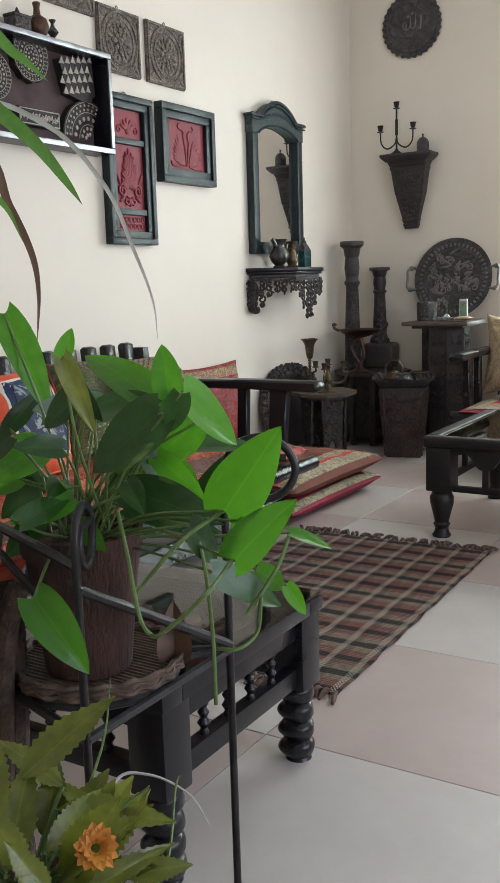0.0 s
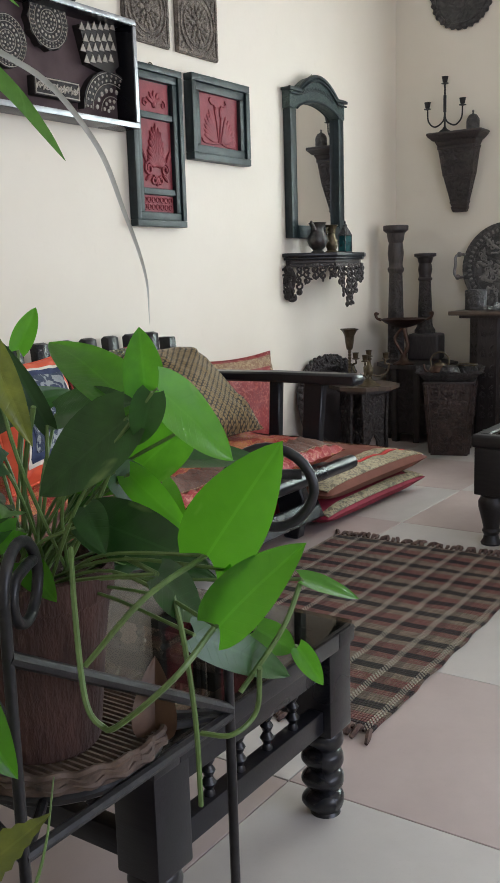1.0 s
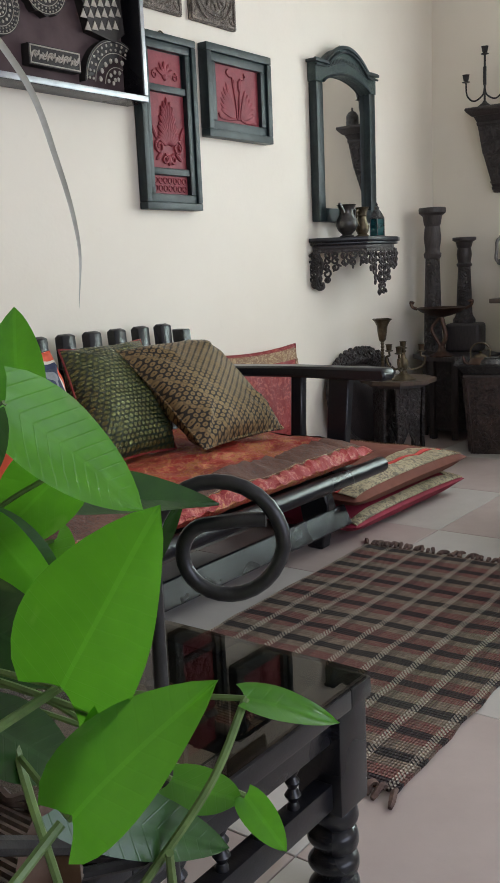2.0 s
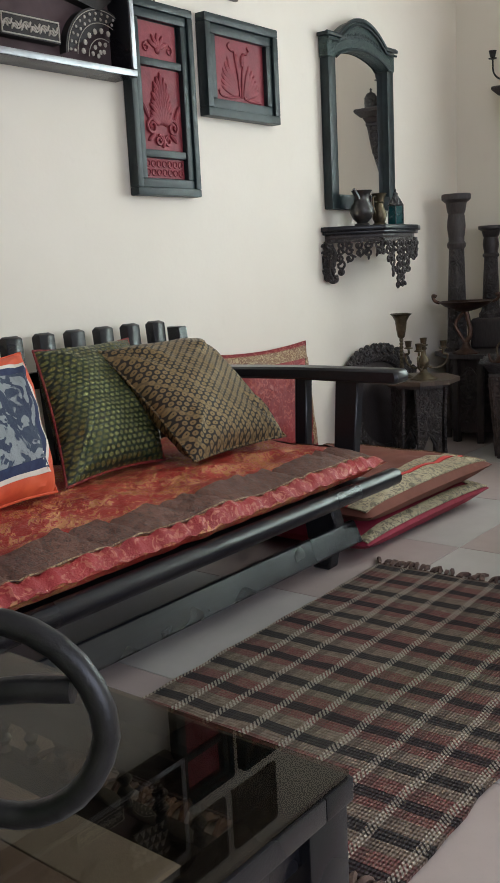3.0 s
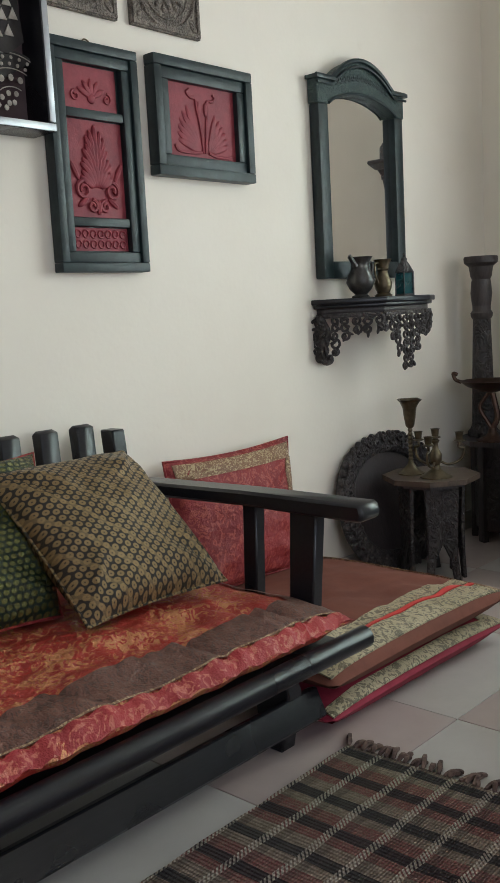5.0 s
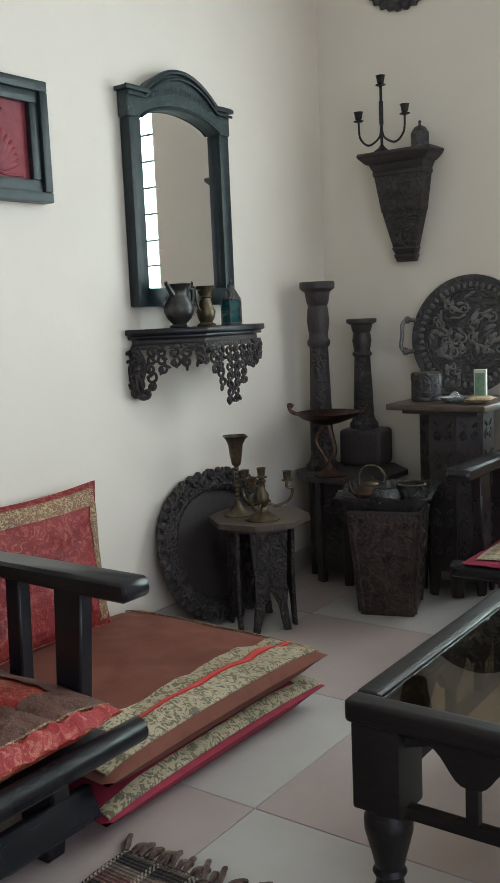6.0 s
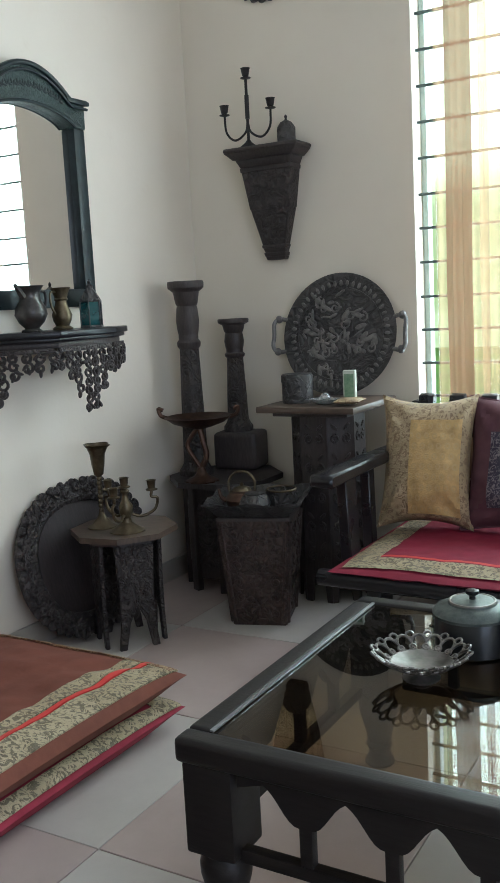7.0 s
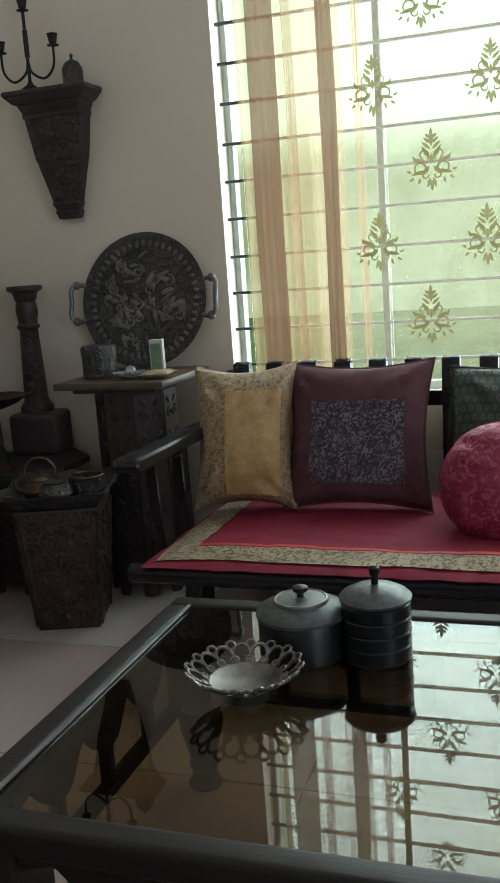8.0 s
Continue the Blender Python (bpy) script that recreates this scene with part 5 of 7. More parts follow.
def fretwork(p, q, drop, seed):
    """Carved openwork hung between two corners: scrolls, leaves and drops."""
    rnd = random.Random(seed)
    p, q = Vector((*p, 0)), Vector((*q, 0))
    d = q - p
    length = d.length
    m = basis((p.x, p.y, 0), d, Vector((0, 0, 1)).cross(d), (0, 0, 1))
    bm = box(0.01, length - 0.01, -0.006, 0.006, -0.030, -0.014, 0.003)
    n = max(2, int(length / 0.036))
    for k in range(n):
        x = 0.015 + (length - 0.03) * k / max(1, n - 1)
        deep = drop(x / length)
        z = -0.03
        while z > -deep:
            r = rnd.uniform(0.014, 0.021)
            scroll_relief(bm, x + rnd.uniform(-0.006, 0.006), z - r * 0.7, r, rnd.uniform(1.1, 1.5), rnd.choice((-1, 1)), rnd.uniform(-0.004, 0.004), 0.0052)
            petal_relief(bm, x + rnd.uniform(-0.01, 0.01), z, rnd.uniform(1.8, 4.4), rnd.uniform(0.022, 0.034), 0.011, 0.008, rnd.uniform(-0.008, 0.0))
            z -= r * 1.6
        petal_relief(bm, x, -deep + 0.006, math.pi + rnd.uniform(-0.5, 0.5), 0.028, 0.012, 0.008)
    bm.transform(m)
    return bm


part("carved_bracket", fretwork((0.012, -0.012), (0.012, -0.002 - 0.03), lambda s: 0.17, 3), M_CARVED_FINE, sh)
part("carved_apron", fretwork((0.01, -0.03), (0.155, -0.205), lambda s: 0.15 - 0.10 * s + 0.02 * math.sin(9 * s), 4), M_CARVED_FINE, sh)
part("carved_apron", fretwork((0.155, -0.205), (0.435, -0.205), lambda s: 0.05 + 0.17 * math.exp(-((s - 0.55) * 3.2) ** 2), 5), M_CARVED_FINE, sh)
part("carved_apron", fretwork((0.435, -0.205), (0.575, -0.145), lambda s: 0.10 - 0.04 * s, 6), M_CARVED_FINE, sh)
part("scroll_foot", tube(smooth_line([(0.02, -0.02, -0.02), (0.03, -0.05, -0.08), (0.03, -0.03, -0.14), (0.04, -0.02, -0.185), (0.065, -0.03, -0.185), (0.06, -0.03, -0.165)], 6), 0.012, 8), M_CARVED_FINE, sh)

Z = 1.068
jug = thing("jug", "pewter jug with a curved handle and a spout", "jug", pose(-2.015, 4.742, Z), "vessels on the shelf")
part("body", lathe([(0.030, 0), (0.032, 0.004), (0.022, 0.012), (0.040, 0.030), (0.052, 0.055), (0.048, 0.078), (0.034, 0.100), (0.031, 0.118), (0.040, 0.138), (0.046, 0.145), (0.043, 0.146), (0.028, 0.118)], 28), M_DARKPEWTER, jug)
part("handle", tube(smooth_line([(0, 0.040, 0.13), (0, 0.070, 0.125), (0, 0.072, 0.09), (0, 0.048, 0.06)], 6), 0.005, 8), M_DARKPEWTER, jug)
part("spout", tube(smooth_line([(0, -0.028, 0.112), (0, -0.048, 0.134), (0, -0.062, 0.150)], 5), 0.012, 8, taper=lambda s: 1.0 - 0.5 * s), M_DARKPEWTER, jug)
for k in range(3):
    a = k * 2.1
    part("foot", ball(0.028 * math.cos(a), 0.028 * math.sin(a), 0.003, 0.008, 0.008, 0.006), M_DARKPEWTER, jug)
ew = thing("ewer", "small brass ewer with a flared lip", "ewer", pose(-2.02, 4.893, Z), "vessels on the shelf")
part("body", lathe([(0.032, 0), (0.034, 0.006), (0.022, 0.014), (0.030, 0.030), (0.034, 0.050), (0.022, 0.078), (0.018, 0.098), (0.026, 0.122), (0.034, 0.138), (0.031, 0.139), (0.016, 0.10)], 24), M_BRASS, ew)
part("handle", tube(smooth_line([(0, -0.024, 0.125), (0, -0.05, 0.12), (0, -0.048, 0.08), (0, -0.030, 0.05)], 6), 0.004, 8), M_BRASS, ew)
part("collar", lathe([(0.020, 0.096), (0.024, 0.100), (0.020, 0.106)], 20), M_BRASS, ew)
lan = thing("lantern_bottle", "teal glass bottle lantern in a dark metal cage", "lantern", pose(-2.03, 5.055, Z), "vessels on the shelf")
part("glass", lathe([(0.034, 0.004), (0.036, 0.008), (0.036, 0.085), (0.026, 0.11), (0.012, 0.125), (0.010, 0.13)], 6), M_TEAL, lan)
part("base", lathe([(0.042, 0), (0.042, 0.006), (0.038, 0.009)], 6), M_DARKMETAL, lan)
part("cap", lathe([(0.040, 0.088), (0.041, 0.092), (0.022, 0.122), (0.012, 0.135), (0.014, 0.142), (0.004, 0.15), (0.006, 0.158), (0.001, 0.166)], 6), M_DARKMETAL, lan)
for k in range(6):
    a = k * math.pi / 3
    part("cage_bar", tube([(0.0385 * math.cos(a), 0.0385 * math.sin(a), 0.005), (0.0385 * math.cos(a), 0.0385 * math.sin(a), 0.092)], 0.0025, 6), M_DARKMETAL, lan)

# ---- things on the north wall ----
pl = thing("wall_plate", "round scalloped dark metal plate with raised calligraphy", "wall plate", on_north(-1.730, 2.462))
n = 96
outline = [((0.182 + 0.006 * math.cos(30 * 2 * math.pi * k / n)) * math.cos(2 * math.pi * k / n), (0.182 + 0.006 * math.cos(30 * 2 * math.pi * k / n)) * math.sin(2 * math.pi * k / n)) for k in range(n)]
part("disc", plate(outline, 0.012, m=pose(0, -0.016, 0)), M_DARKMETAL, pl)
bm = tube(ring_pts(0, 0, 0.150, 40, y=-0.017), 0.005, 6)
part("ring", bm, M_DARKMETAL, pl)
bm = bmesh.new()
for k in range(34):
    a = 2 * math.pi * k / 34
    ball(0.168 * math.cos(a), -0.017, 0.168 * math.sin(a), 0.012, 0.006, 0.012, bm, 6, 4)
part("beading", bm, M_DARKMETAL, pl)
bm = tube(smooth_line([(0.062, -0.018, 0.05), (0.060, -0.019, 0.0), (0.058, -0.018, -0.03)], 5), 0.005, 6)
for pts in ([(0.028, 0.055), (0.026, 0.0), (0.015, -0.022), (0.0, -0.015), (-0.003, 0.03)], [(-0.003, 0.045), (-0.006, -0.005), (-0.02, -0.022), (-0.04, -0.02), (-0.05, 0.0), (-0.042, 0.018), (-0.030, 0.010), (-0.034, -0.018)], [(-0.028, 0.052), (-0.014, 0.044), (-0.010, 0.056)], [(-0.002, 0.066), (0.006, 0.058), (0.014, 0.068)]):
    tube(smooth_line([(x, -0.018, z) for x, z in pts], 5), 0.004, 6, bm)
part("calligraphy", bm, M_WORNMETAL, pl, "raised calligraphy strokes")

sc = thing("corbel_shelf", "dark carved wooden corbel shelf on the wall", "wall shelf", on_north(-1.724, 1.290))


def wedge(w0, w1, d0, d1, z0, z1, bm=None, bevel=0.003):
    w0, w1, d0, d1 = 0.87 * w0, 0.87 * w1, 0.9 * d0, 0.9 * d1
    b = bmesh.new()
    v = [b.verts.new(p) for p in ((-w0, 0, z0), (w0, 0, z0), (w0, -d0, z0), (-w0, -d0, z0), (-w1, 0, z1), (w1, 0, z1), (w1, -d1, z1), (-w1, -d1, z1))]
    for f in ((0, 3, 2, 1), (4, 5, 6, 7), (0, 1, 5, 4), (1, 2, 6, 5), (2, 3, 7, 6), (3, 0, 4, 7)):
        b.faces.new([v[i] for i in f])
    b.transform(Matrix.Translation((0, -0.002, 0)))
    if bevel:
        bmesh.ops.bevel(b, geom=b.edges[:], offset=bevel, segments=1, affect='EDGES')
    return join(bm, b)


part("tip", wedge(0.046, 0.050, 0.040, 0.045, 0.0, 0.014), M_DARKWOOD, sc)
bm = wedge(0.052, 0.056, 0.045, 0.050, 0.013, 0.030)
wedge(0.050, 0.058, 0.044, 0.052, 0.029, 0.048, bm)
wedge(0.060, 0.062, 0.055, 0.056, 0.047, 0.060, bm)
part("foot_moulding", bm, M_DARKWOOD, sc)
part("lower_body", wedge(0.058, 0.098, 0.052, 0.078, 0.059, 0.200), M_CARVED, sc)
part("upper_body", wedge(0.100, 0.124, 0.080, 0.100, 0.199, 0.345), M_CARVED, sc)
bm = wedge(0.128, 0.130, 0.103, 0.106, 0.344, 0.362)
wedge(0.126, 0.142, 0.104, 0.122, 0.361, 0.392, bm)
part("neck_moulding", bm, M_DARKWOOD, sc)
bm = wedge(0.150, 0.185, 0.130, 0.150, 0.391, 0.420)
wedge(0.187, 0.187, 0.152, 0.152, 0.419, 0.436, bm, 0.005)
part("shelf_top", bm, M_DARKWOOD, sc)
Z = 1.290 + 0.437
ca = thing("candelabrum", "black iron candelabrum with three cups", "candelabrum", pose(-1.795, NY - 0.085, Z))


def cup(x, z):
    bm = lathe([(0.006, 0), (0.020, 0.004), (0.021, 0.007), (0.008, 0.010), (0.013, 0.014), (0.018, 0.040), (0.020, 0.042), (0.016, 0.041), (0.012, 0.016)], 16, m=pose(x, 0, z))
    return bm


part("base", lathe([(0.036, 0), (0.034, 0.006), (0.014, 0.020), (0.006, 0.032)], 16), M_IRON, ca)
part("stem", tube([(0, 0, 0.025), (0, 0, 0.262)], 0.006, 8), M_IRON, ca)
part("stem_sleeve", tube([(0, 0, 0.11), (0, 0, 0.20)], 0.009, 10), M_IRON, ca)
part("candle_cup", cup(0, 0.258), M_IRON, ca)
for sg in (-1, 1):
    part("arm", tube(smooth_line([(0, 0, 0.105), (sg * 0.012, 0, 0.060), (sg * 0.060, 0, 0.036), (sg * 0.098, 0, 0.070), (sg * 0.104, 0, 0.135)], 7), 0.0045, 8), M_IRON, ca)
    part("candle_cup", cup(sg * 0.104, 0.132), M_IRON, ca)
jr = thing("lidded_jar", "small dark metal jar with a domed lid", "jar", pose(-1.635, NY - 0.07, Z))
part("body", lathe([(0.034, 0), (0.036, 0.004), (0.036, 0.05), (0.032, 0.056)], 20), M_DARKMETAL, jr)
part("lid", lathe([(0.036, 0.055), (0.034, 0.060), (0.022, 0.078), (0.006, 0.086), (0.004, 0.092), (0.007, 0.099), (0.002, 0.106)], 20), M_DARKMETAL, jr)

# ---- the corner ----


def octagon(r, z0, z1, bevel=0.004, turn=22.5, bm=None, flare=1.0):
    b = lathe([(r, z0), (r * flare, z1)], 8)
    b.transform(pose(0, 0, 0, 0, 0, turn))
    if bevel:
        bmesh.ops.bevel(b, geom=[e for e in b.edges if len(e.link_faces) == 2 and e.calc_face_angle() > 1.2], offset=bevel, segments=2, affect='EDGES')
    return join(bm, b)


ch = thing("corner_table", "dark eight-sided wooden table in the corner", "corner table", pose(-1.885, 5.645, 0))
part("top", octagon(0.232, 0.425, 0.447, 0.008), M_DARKWOOD, ch)
part("body", octagon(0.165, 0.05, 0.426, 0.003), M_DARKWOOD, ch)
for k in range(8):
    a = 22.5 + 45 * k
    m = pose(0, 0, 0, 0, 0, a)
    part("leg", box(0.150, 0.178, -0.018, 0.018, 0, 0.425, 0.004, m=m), M_DARKWOOD, ch)
    m = pose(0, 0, 0, 0, 0, a + 22.5) @ pose(0.156, 0, 0, 0, 0, 90)
    part("carved_panel", plate([(-0.05, 0.10), (-0.05, 0.33)] + [(-0.05 + 0.1 * s / 8, 0.33 + 0.05 * math.sin(math.pi * s / 8)) for s in range(9)] + [(0.05, 0.10)], 0.008, m=m), M_CARVED, ch)


def wooden_pillar(x, y, z, h, r, label):
    p = thing("pillar_candlestick", label, "candlestick", pose(x, y, z), "wooden pillar candlesticks")
    prof = [(r * 0.98, 0), (r * 0.98, 0.02), (r * 0.85, 0.03), (r * 0.74, 0.045), (r * 0.70, 0.06), (r * 0.66, h * 0.30), (r * 0.56, h * 0.60), (r * 0.54, h * 0.66)]
    part("shaft", lathe(prof, 20), M_CARVED, p)
    part("collar", lathe([(r * 0.54, h * 0.655), (r * 0.66, h * 0.67), (r * 0.68, h * 0.69), (r * 0.56, h * 0.705), (r * 0.56, h * 0.73)], 20), M_DARKWOOD, p)
    part("bulb", lathe([(r * 0.56, h * 0.73), (r * 0.60, h * 0.75), (r * 0.66, h * 0.80), (r * 0.60, h * 0.86), (r * 0.56, h * 0.875)], 20), M_DARKWOOD, p)
    part("cup", lathe([(r * 0.56, h * 0.875), (r * 0.64, h * 0.89), (r * 0.74, h * 0.945), (r * 1.02, h * 0.965), (r * 1.04, h * 0.99), (r * 1.0, h), (r * 0.85, h), (r * 0.8, h * 0.98)], 20), M_DARKWOOD, p)
    return p


wooden_pillar(-2.005, 5.615, 0.447, 0.775, 0.070, "tall dark carved wooden pillar candlestick on the corner table")
bk = solid("plinth_block", box(-0.095, 0.095, -0.075, 0.075, 0, 0.155, 0.022, seg=3), M_DARKWOOD, "dark rounded wooden block under a candlestick", "block", pose(-1.895, 5.795, 0.447, 0, 0, 8))
wooden_pillar(-1.905, 5.80, 0.602, 0.462, 0.062, "shorter dark carved wooden pillar candlestick on a block")

bw = thing("pedestal_dish", "copper pedestal dish with leafy handles", "dish", pose(-1.895, 5.485, 0.447, 0, 0, 20))
part("foot", lathe([(0.062, 0), (0.064, 0.005), (0.050, 0.012), (0.030, 0.022), (0.020, 0.036), (0.016, 0.055)], 24, wave=lambda a, r, z: r * (1 + (0.05 * math.cos(12 * a) if z < 0.015 else 0))), M_COPPER, bw)
part("stem", tube(smooth_line([(0.0, 0, 0.05), (-0.022, 0, 0.085), (-0.05, 0, 0.14), (-0.03, 0, 0.18), (0.0, 0, 0.215)], 6), 0.009, 8), M_COPPER, bw)
part("stem", tube(smooth_line([(0.0, 0, 0.05), (0.022, 0, 0.10), (0.012, 0, 0.16), (0.0, 0, 0.215)], 6), 0.012, 8), M_COPPER, bw)
part("bowl", lathe([(0.012, 0.205), (0.05, 0.214), (0.100, 0.232), (0.128, 0.252), (0.132, 0.256), (0.127, 0.257), (0.095, 0.240), (0.02, 0.222)], 32), M_COPPER, bw)
for sg in (-1, 1):
    part("handle", tube(smooth_line([(sg * 0.125, 0, 0.25), (sg * 0.150, 0, 0.262), (sg * 0.158, 0, 0.288), (sg * 0.140, 0, 0.282)], 5), 0.008, 8), M_COPPER, bw)

# carved tapering planter with a tray of small pots
M_PLANTER = carved("brown_carved_wood", (0.028, 0.019, 0.016), (0.15, 0.10, 0.082), 24, depth=0.004)
PB = pose(-1.545, 5.315, 0, 0, 0, 18)
ba = thing("planter_stand", "dark carved wooden planter stand with tapering sides", "planter", PB)


def taper_panel(w0, w1, h, z0, m):
    """One sloping side: solid borders with carved rosettes."""
    bm = plate([(-w0, z0), (w0, z0), (w1, z0 + h), (-w1, z0 + h)], 0.012, m=pose(0, -0.006, 0))
    for sx in (-1, 1):
        tube([(sx * (w0 - 0.008), -0.009, z0 + 0.01), (sx * (w1 - 0.008), -0.009, z0 + h - 0.01)], 0.007, 6, bm)
    for j in range(3):
        z = z0 + h * (0.2 + 0.3 * j)
        w = w0 + (w1 - w0) * (0.2 + 0.3 * j)
        for k in range(8):
            a = k * math.pi / 4
            petal_relief(bm, 0.008 * math.sin(a), z + 0.008 * math.cos(a), a, 0.040, 0.018, 0.006, -0.008)
        for sx in (-1, 1):
            scroll_relief(bm, sx * w * 0.62, z + 0.03, 0.018, 1.3, sx, -0.009, 0.005)
            scroll_relief(bm, sx * w * 0.62, z - 0.03, 0.016, 1.3, -sx, -0.009, 0.005)
    bm.transform(m)
    return bm


tilt = math.degrees(math.atan2(0.030, 0.385))
for k in range(4):
    m = pose(0, 0, 0, 0, 0, 90 * k) @ pose(0, -0.090, 0, tilt, 0, 0)
    part("carved_side", taper_panel(0.092, 0.122, 0.387, 0.0, m), M_PLANTER, ba)
part("bottom", box(-0.088, 0.088, -0.088, 0.088, 0.004, 0.014), M_DARKWOOD, ba)
part("rim", frame_bars(-0.130, 0.130, -0.130, 0.130, 0.02, -0.006, 0.006, 0.003), M_DARKWOOD, ba).matrix_basis = pose(0, 0, 0.388, -90, 0, 0)
tr = thing("metal_tray", "square dark metal tray with a rolled flaring edge", "tray", PB @ pose(0, 0, 0.395))
b = bmesh.new()
rings = []
for w, z in ((0.120, 0.0), (0.125, 0.002), (0.152, 0.040), (0.170, 0.050), (0.172, 0.055), (0.156, 0.051), (0.122, 0.008), (0.08, 0.006)):
    ring = []
    for k in range(40):
        s = k % 10 / 10 * 2 - 1
        q = [(s, -1), (1, s), (-s, 1), (-1, -s)][k // 10]
        ring.append(b.verts.new((w * q[0], w * q[1], z + (0.006 * math.sin(k * 1.57) if z > 0.05 else 0))))
    rings.append(ring)
for p, q in zip(rings, rings[1:]):
    for k in range(40):
        b.faces.new((p[k], p[(k + 1) % 40], q[(k + 1) % 40], q[k]))
b.faces.new(rings[0][::-1])
b.faces.new(rings[-1])
part("pan", b, M_DARKMETAL, tr)
TZ = 0.402
ke = thing("kettle", "small copper kettle with a hoop handle", "kettle", PB @ pose(-0.055, -0.03, TZ), "small pots on the tray")
part("body", lathe([(0.035, 0), (0.055, 0.018), (0.060, 0.040), (0.045, 0.066), (0.030, 0.072)], 24), M_COPPER, ke)
part("lid", lathe([(0.034, 0.071), (0.028, 0.080), (0.006, 0.088), (0.008, 0.095), (0.002, 0.10)], 20), M_BRASS, ke)
part("handle", tube(smooth_line([(-0.045, 0, 0.062), (-0.046, 0, 0.105), (-0.02, 0, 0.135), (0.02, 0, 0.135), (0.046, 0, 0.105), (0.045, 0, 0.062)], 5), 0.0045, 8), M_BRASS, ke)
part("spout", tube(smooth_line([(-0.05, 0, 0.03), (-0.075, 0, 0.045), (-0.085, 0, 0.075)], 5), 0.010, 8, taper=lambda s: 1 - 0.5 * s), M_COPPER, ke)
lo = thing("brass_pot", "round dark brass pot", "pot", PB @ pose(0.0, -0.075, TZ), "small pots on the tray")
part("body", lathe([(0.03, 0), (0.048, 0.012), (0.056, 0.034), (0.046, 0.058), (0.034, 0.066), (0.036, 0.070), (0.030, 0.068)], 24), M_DARKMETAL, lo)
vo = thing("votive_bowl", "dark pierced metal candle bowl", "bowl", PB @ pose(0.085, -0.02, TZ), "small pots on the tray")
part("body", lathe([(0.034, 0), (0.050, 0.012), (0.056, 0.038), (0.050, 0.066), (0.052, 0.072), (0.047, 0.07), (0.045, 0.04)], 24, wave=lambda a, r, z: r + 0.002 * math.cos(10 * a)), M_DARKMETAL, vo)
part("rim", tube([(0.051 * math.cos(k * math.pi / 14), 0.051 * math.sin(k * math.pi / 14), 0.072) for k in range(29)], 0.004, 6), M_BRASS, vo)

# carved oval frame leaning on the wall
ov = thing("oval_mirror_frame", "large dark carved oval frame leaning on the wall", "carved frame", basis((WX + 0.105, 4.985, 0.004), (0, 1, 0), (-0.975, 0, -0.22), (-0.22, 0, 0.975)))


def oval(r1, r2, k, n, sq=0.88):
    a = 2 * math.pi * k / n
    c, s = math.cos(a), math.sin(a)
    return math.copysign(abs(c) ** sq, c) * r1, math.copysign(abs(s) ** sq, s) * r2


n, RX, RZ, CZ = 64, 0.335, 0.262, 0.268
b = bmesh.new()
rings = []
for f, y in ((1.0, -0.004), (1.0, -0.018), (0.95, -0.034), (0.80, -0.040), (0.74, -0.026), (0.73, -0.008), (0.72, -0.004)):
    rings.append([b.verts.new((oval(RX * f, RZ * f, k, n)[0], y, CZ + oval(RX * f, RZ * f, k, n)[1])) for k in range(n)])
for p, q in zip(rings, rings[1:]):
    for k in range(n):
        b.faces.new((p[k], p[(k + 1) % n], q[(k + 1) % n], q[k]))
part("rim", b, M_CARVED, ov)
b = plate([(oval(RX * 0.99, RZ * 0.99, k, n)[0], CZ + oval(RX * 0.99, RZ * 0.99, k, n)[1]) for k in range(n)], 0.006, m=pose(0, -0.008, 0))
part("back_board", b, M_DARKWOOD, ov)
rnd = random.Random(11)
b = bmesh.new()
for k in range(44):
    f = 0.90 + 0.05 * (k % 2)
    x, z = oval(RX * f, RZ * f, k, 44)
    scroll_relief(b, x, CZ + z, 0.020, 1.3, 1 if k % 2 else -1, -0.042, 0.0065)
    petal_relief(b, x, CZ + z, rnd.uniform(0, 6.28), 0.045, 0.020, 0.010, -0.038)
    x, z = oval(RX * 1.0, RZ * 1.0, k, 44)
    ball(x, -0.028, CZ + z, 0.016, 0.014, 0.016, b, 7, 5)
part("carving", b, M_CARVED_FINE, ov)

# small carved table with candlesticks
hx = thing("small_table", "small eight-sided carved wooden table", "small table", pose(-1.868, 4.945, 0, 0, 0, 8))
part("top", octagon(0.182, 0.378, 0.397, 0.006), M_TABLETOP, hx)
part("under_frame", octagon(0.140, 0.360, 0.379, 0.003), M_DARKWOOD, hx)
for k in range(4):
    a = 90 * k + 45
    m = pose(0, 0, 0, 0, 0, a) @ pose(0.108, 0, 0, 0, 0, 90)
    out = [(-0.068, 0.361), (-0.058, 0.20), (-0.058, 0.10), (-0.070, 0.0), (-0.045, 0.0), (-0.028, 0.09), (0.0, 0.15), (0.028, 0.09), (0.045, 0.0), (0.070, 0.0), (0.058, 0.10), (0.058, 0.20), (0.068, 0.361)]
    pn = part("leg_panel", plate(out, 0.014, m=m, bevel=0.002), M_CARVED, hx)
    b = bmesh.new()
    for z in (0.31, 0.24):
        for q in range(6):
            petal_relief(b, 0, z, q * math.pi / 3, 0.034, 0.015, 0.005, 0.0)
        for sx in (-1, 1):
            scroll_relief(b, sx * 0.034, z - 0.03, 0.014, 1.2, sx, 0.0, 0.004)
    b.transform(m)
    part("carving", b, M_CARVED_FINE, pn)
TZ = 0.398
cs = thing("candlestick", "tall brass candlestick with a flower-shaped cup", "candlestick", pose(-1.935, 4.915, TZ))
part("base", lathe([(0.052, 0), (0.052, 0.004), (0.035, 0.012), (0.014, 0.035), (0.008, 0.055)], 24), M_BRASS, cs)
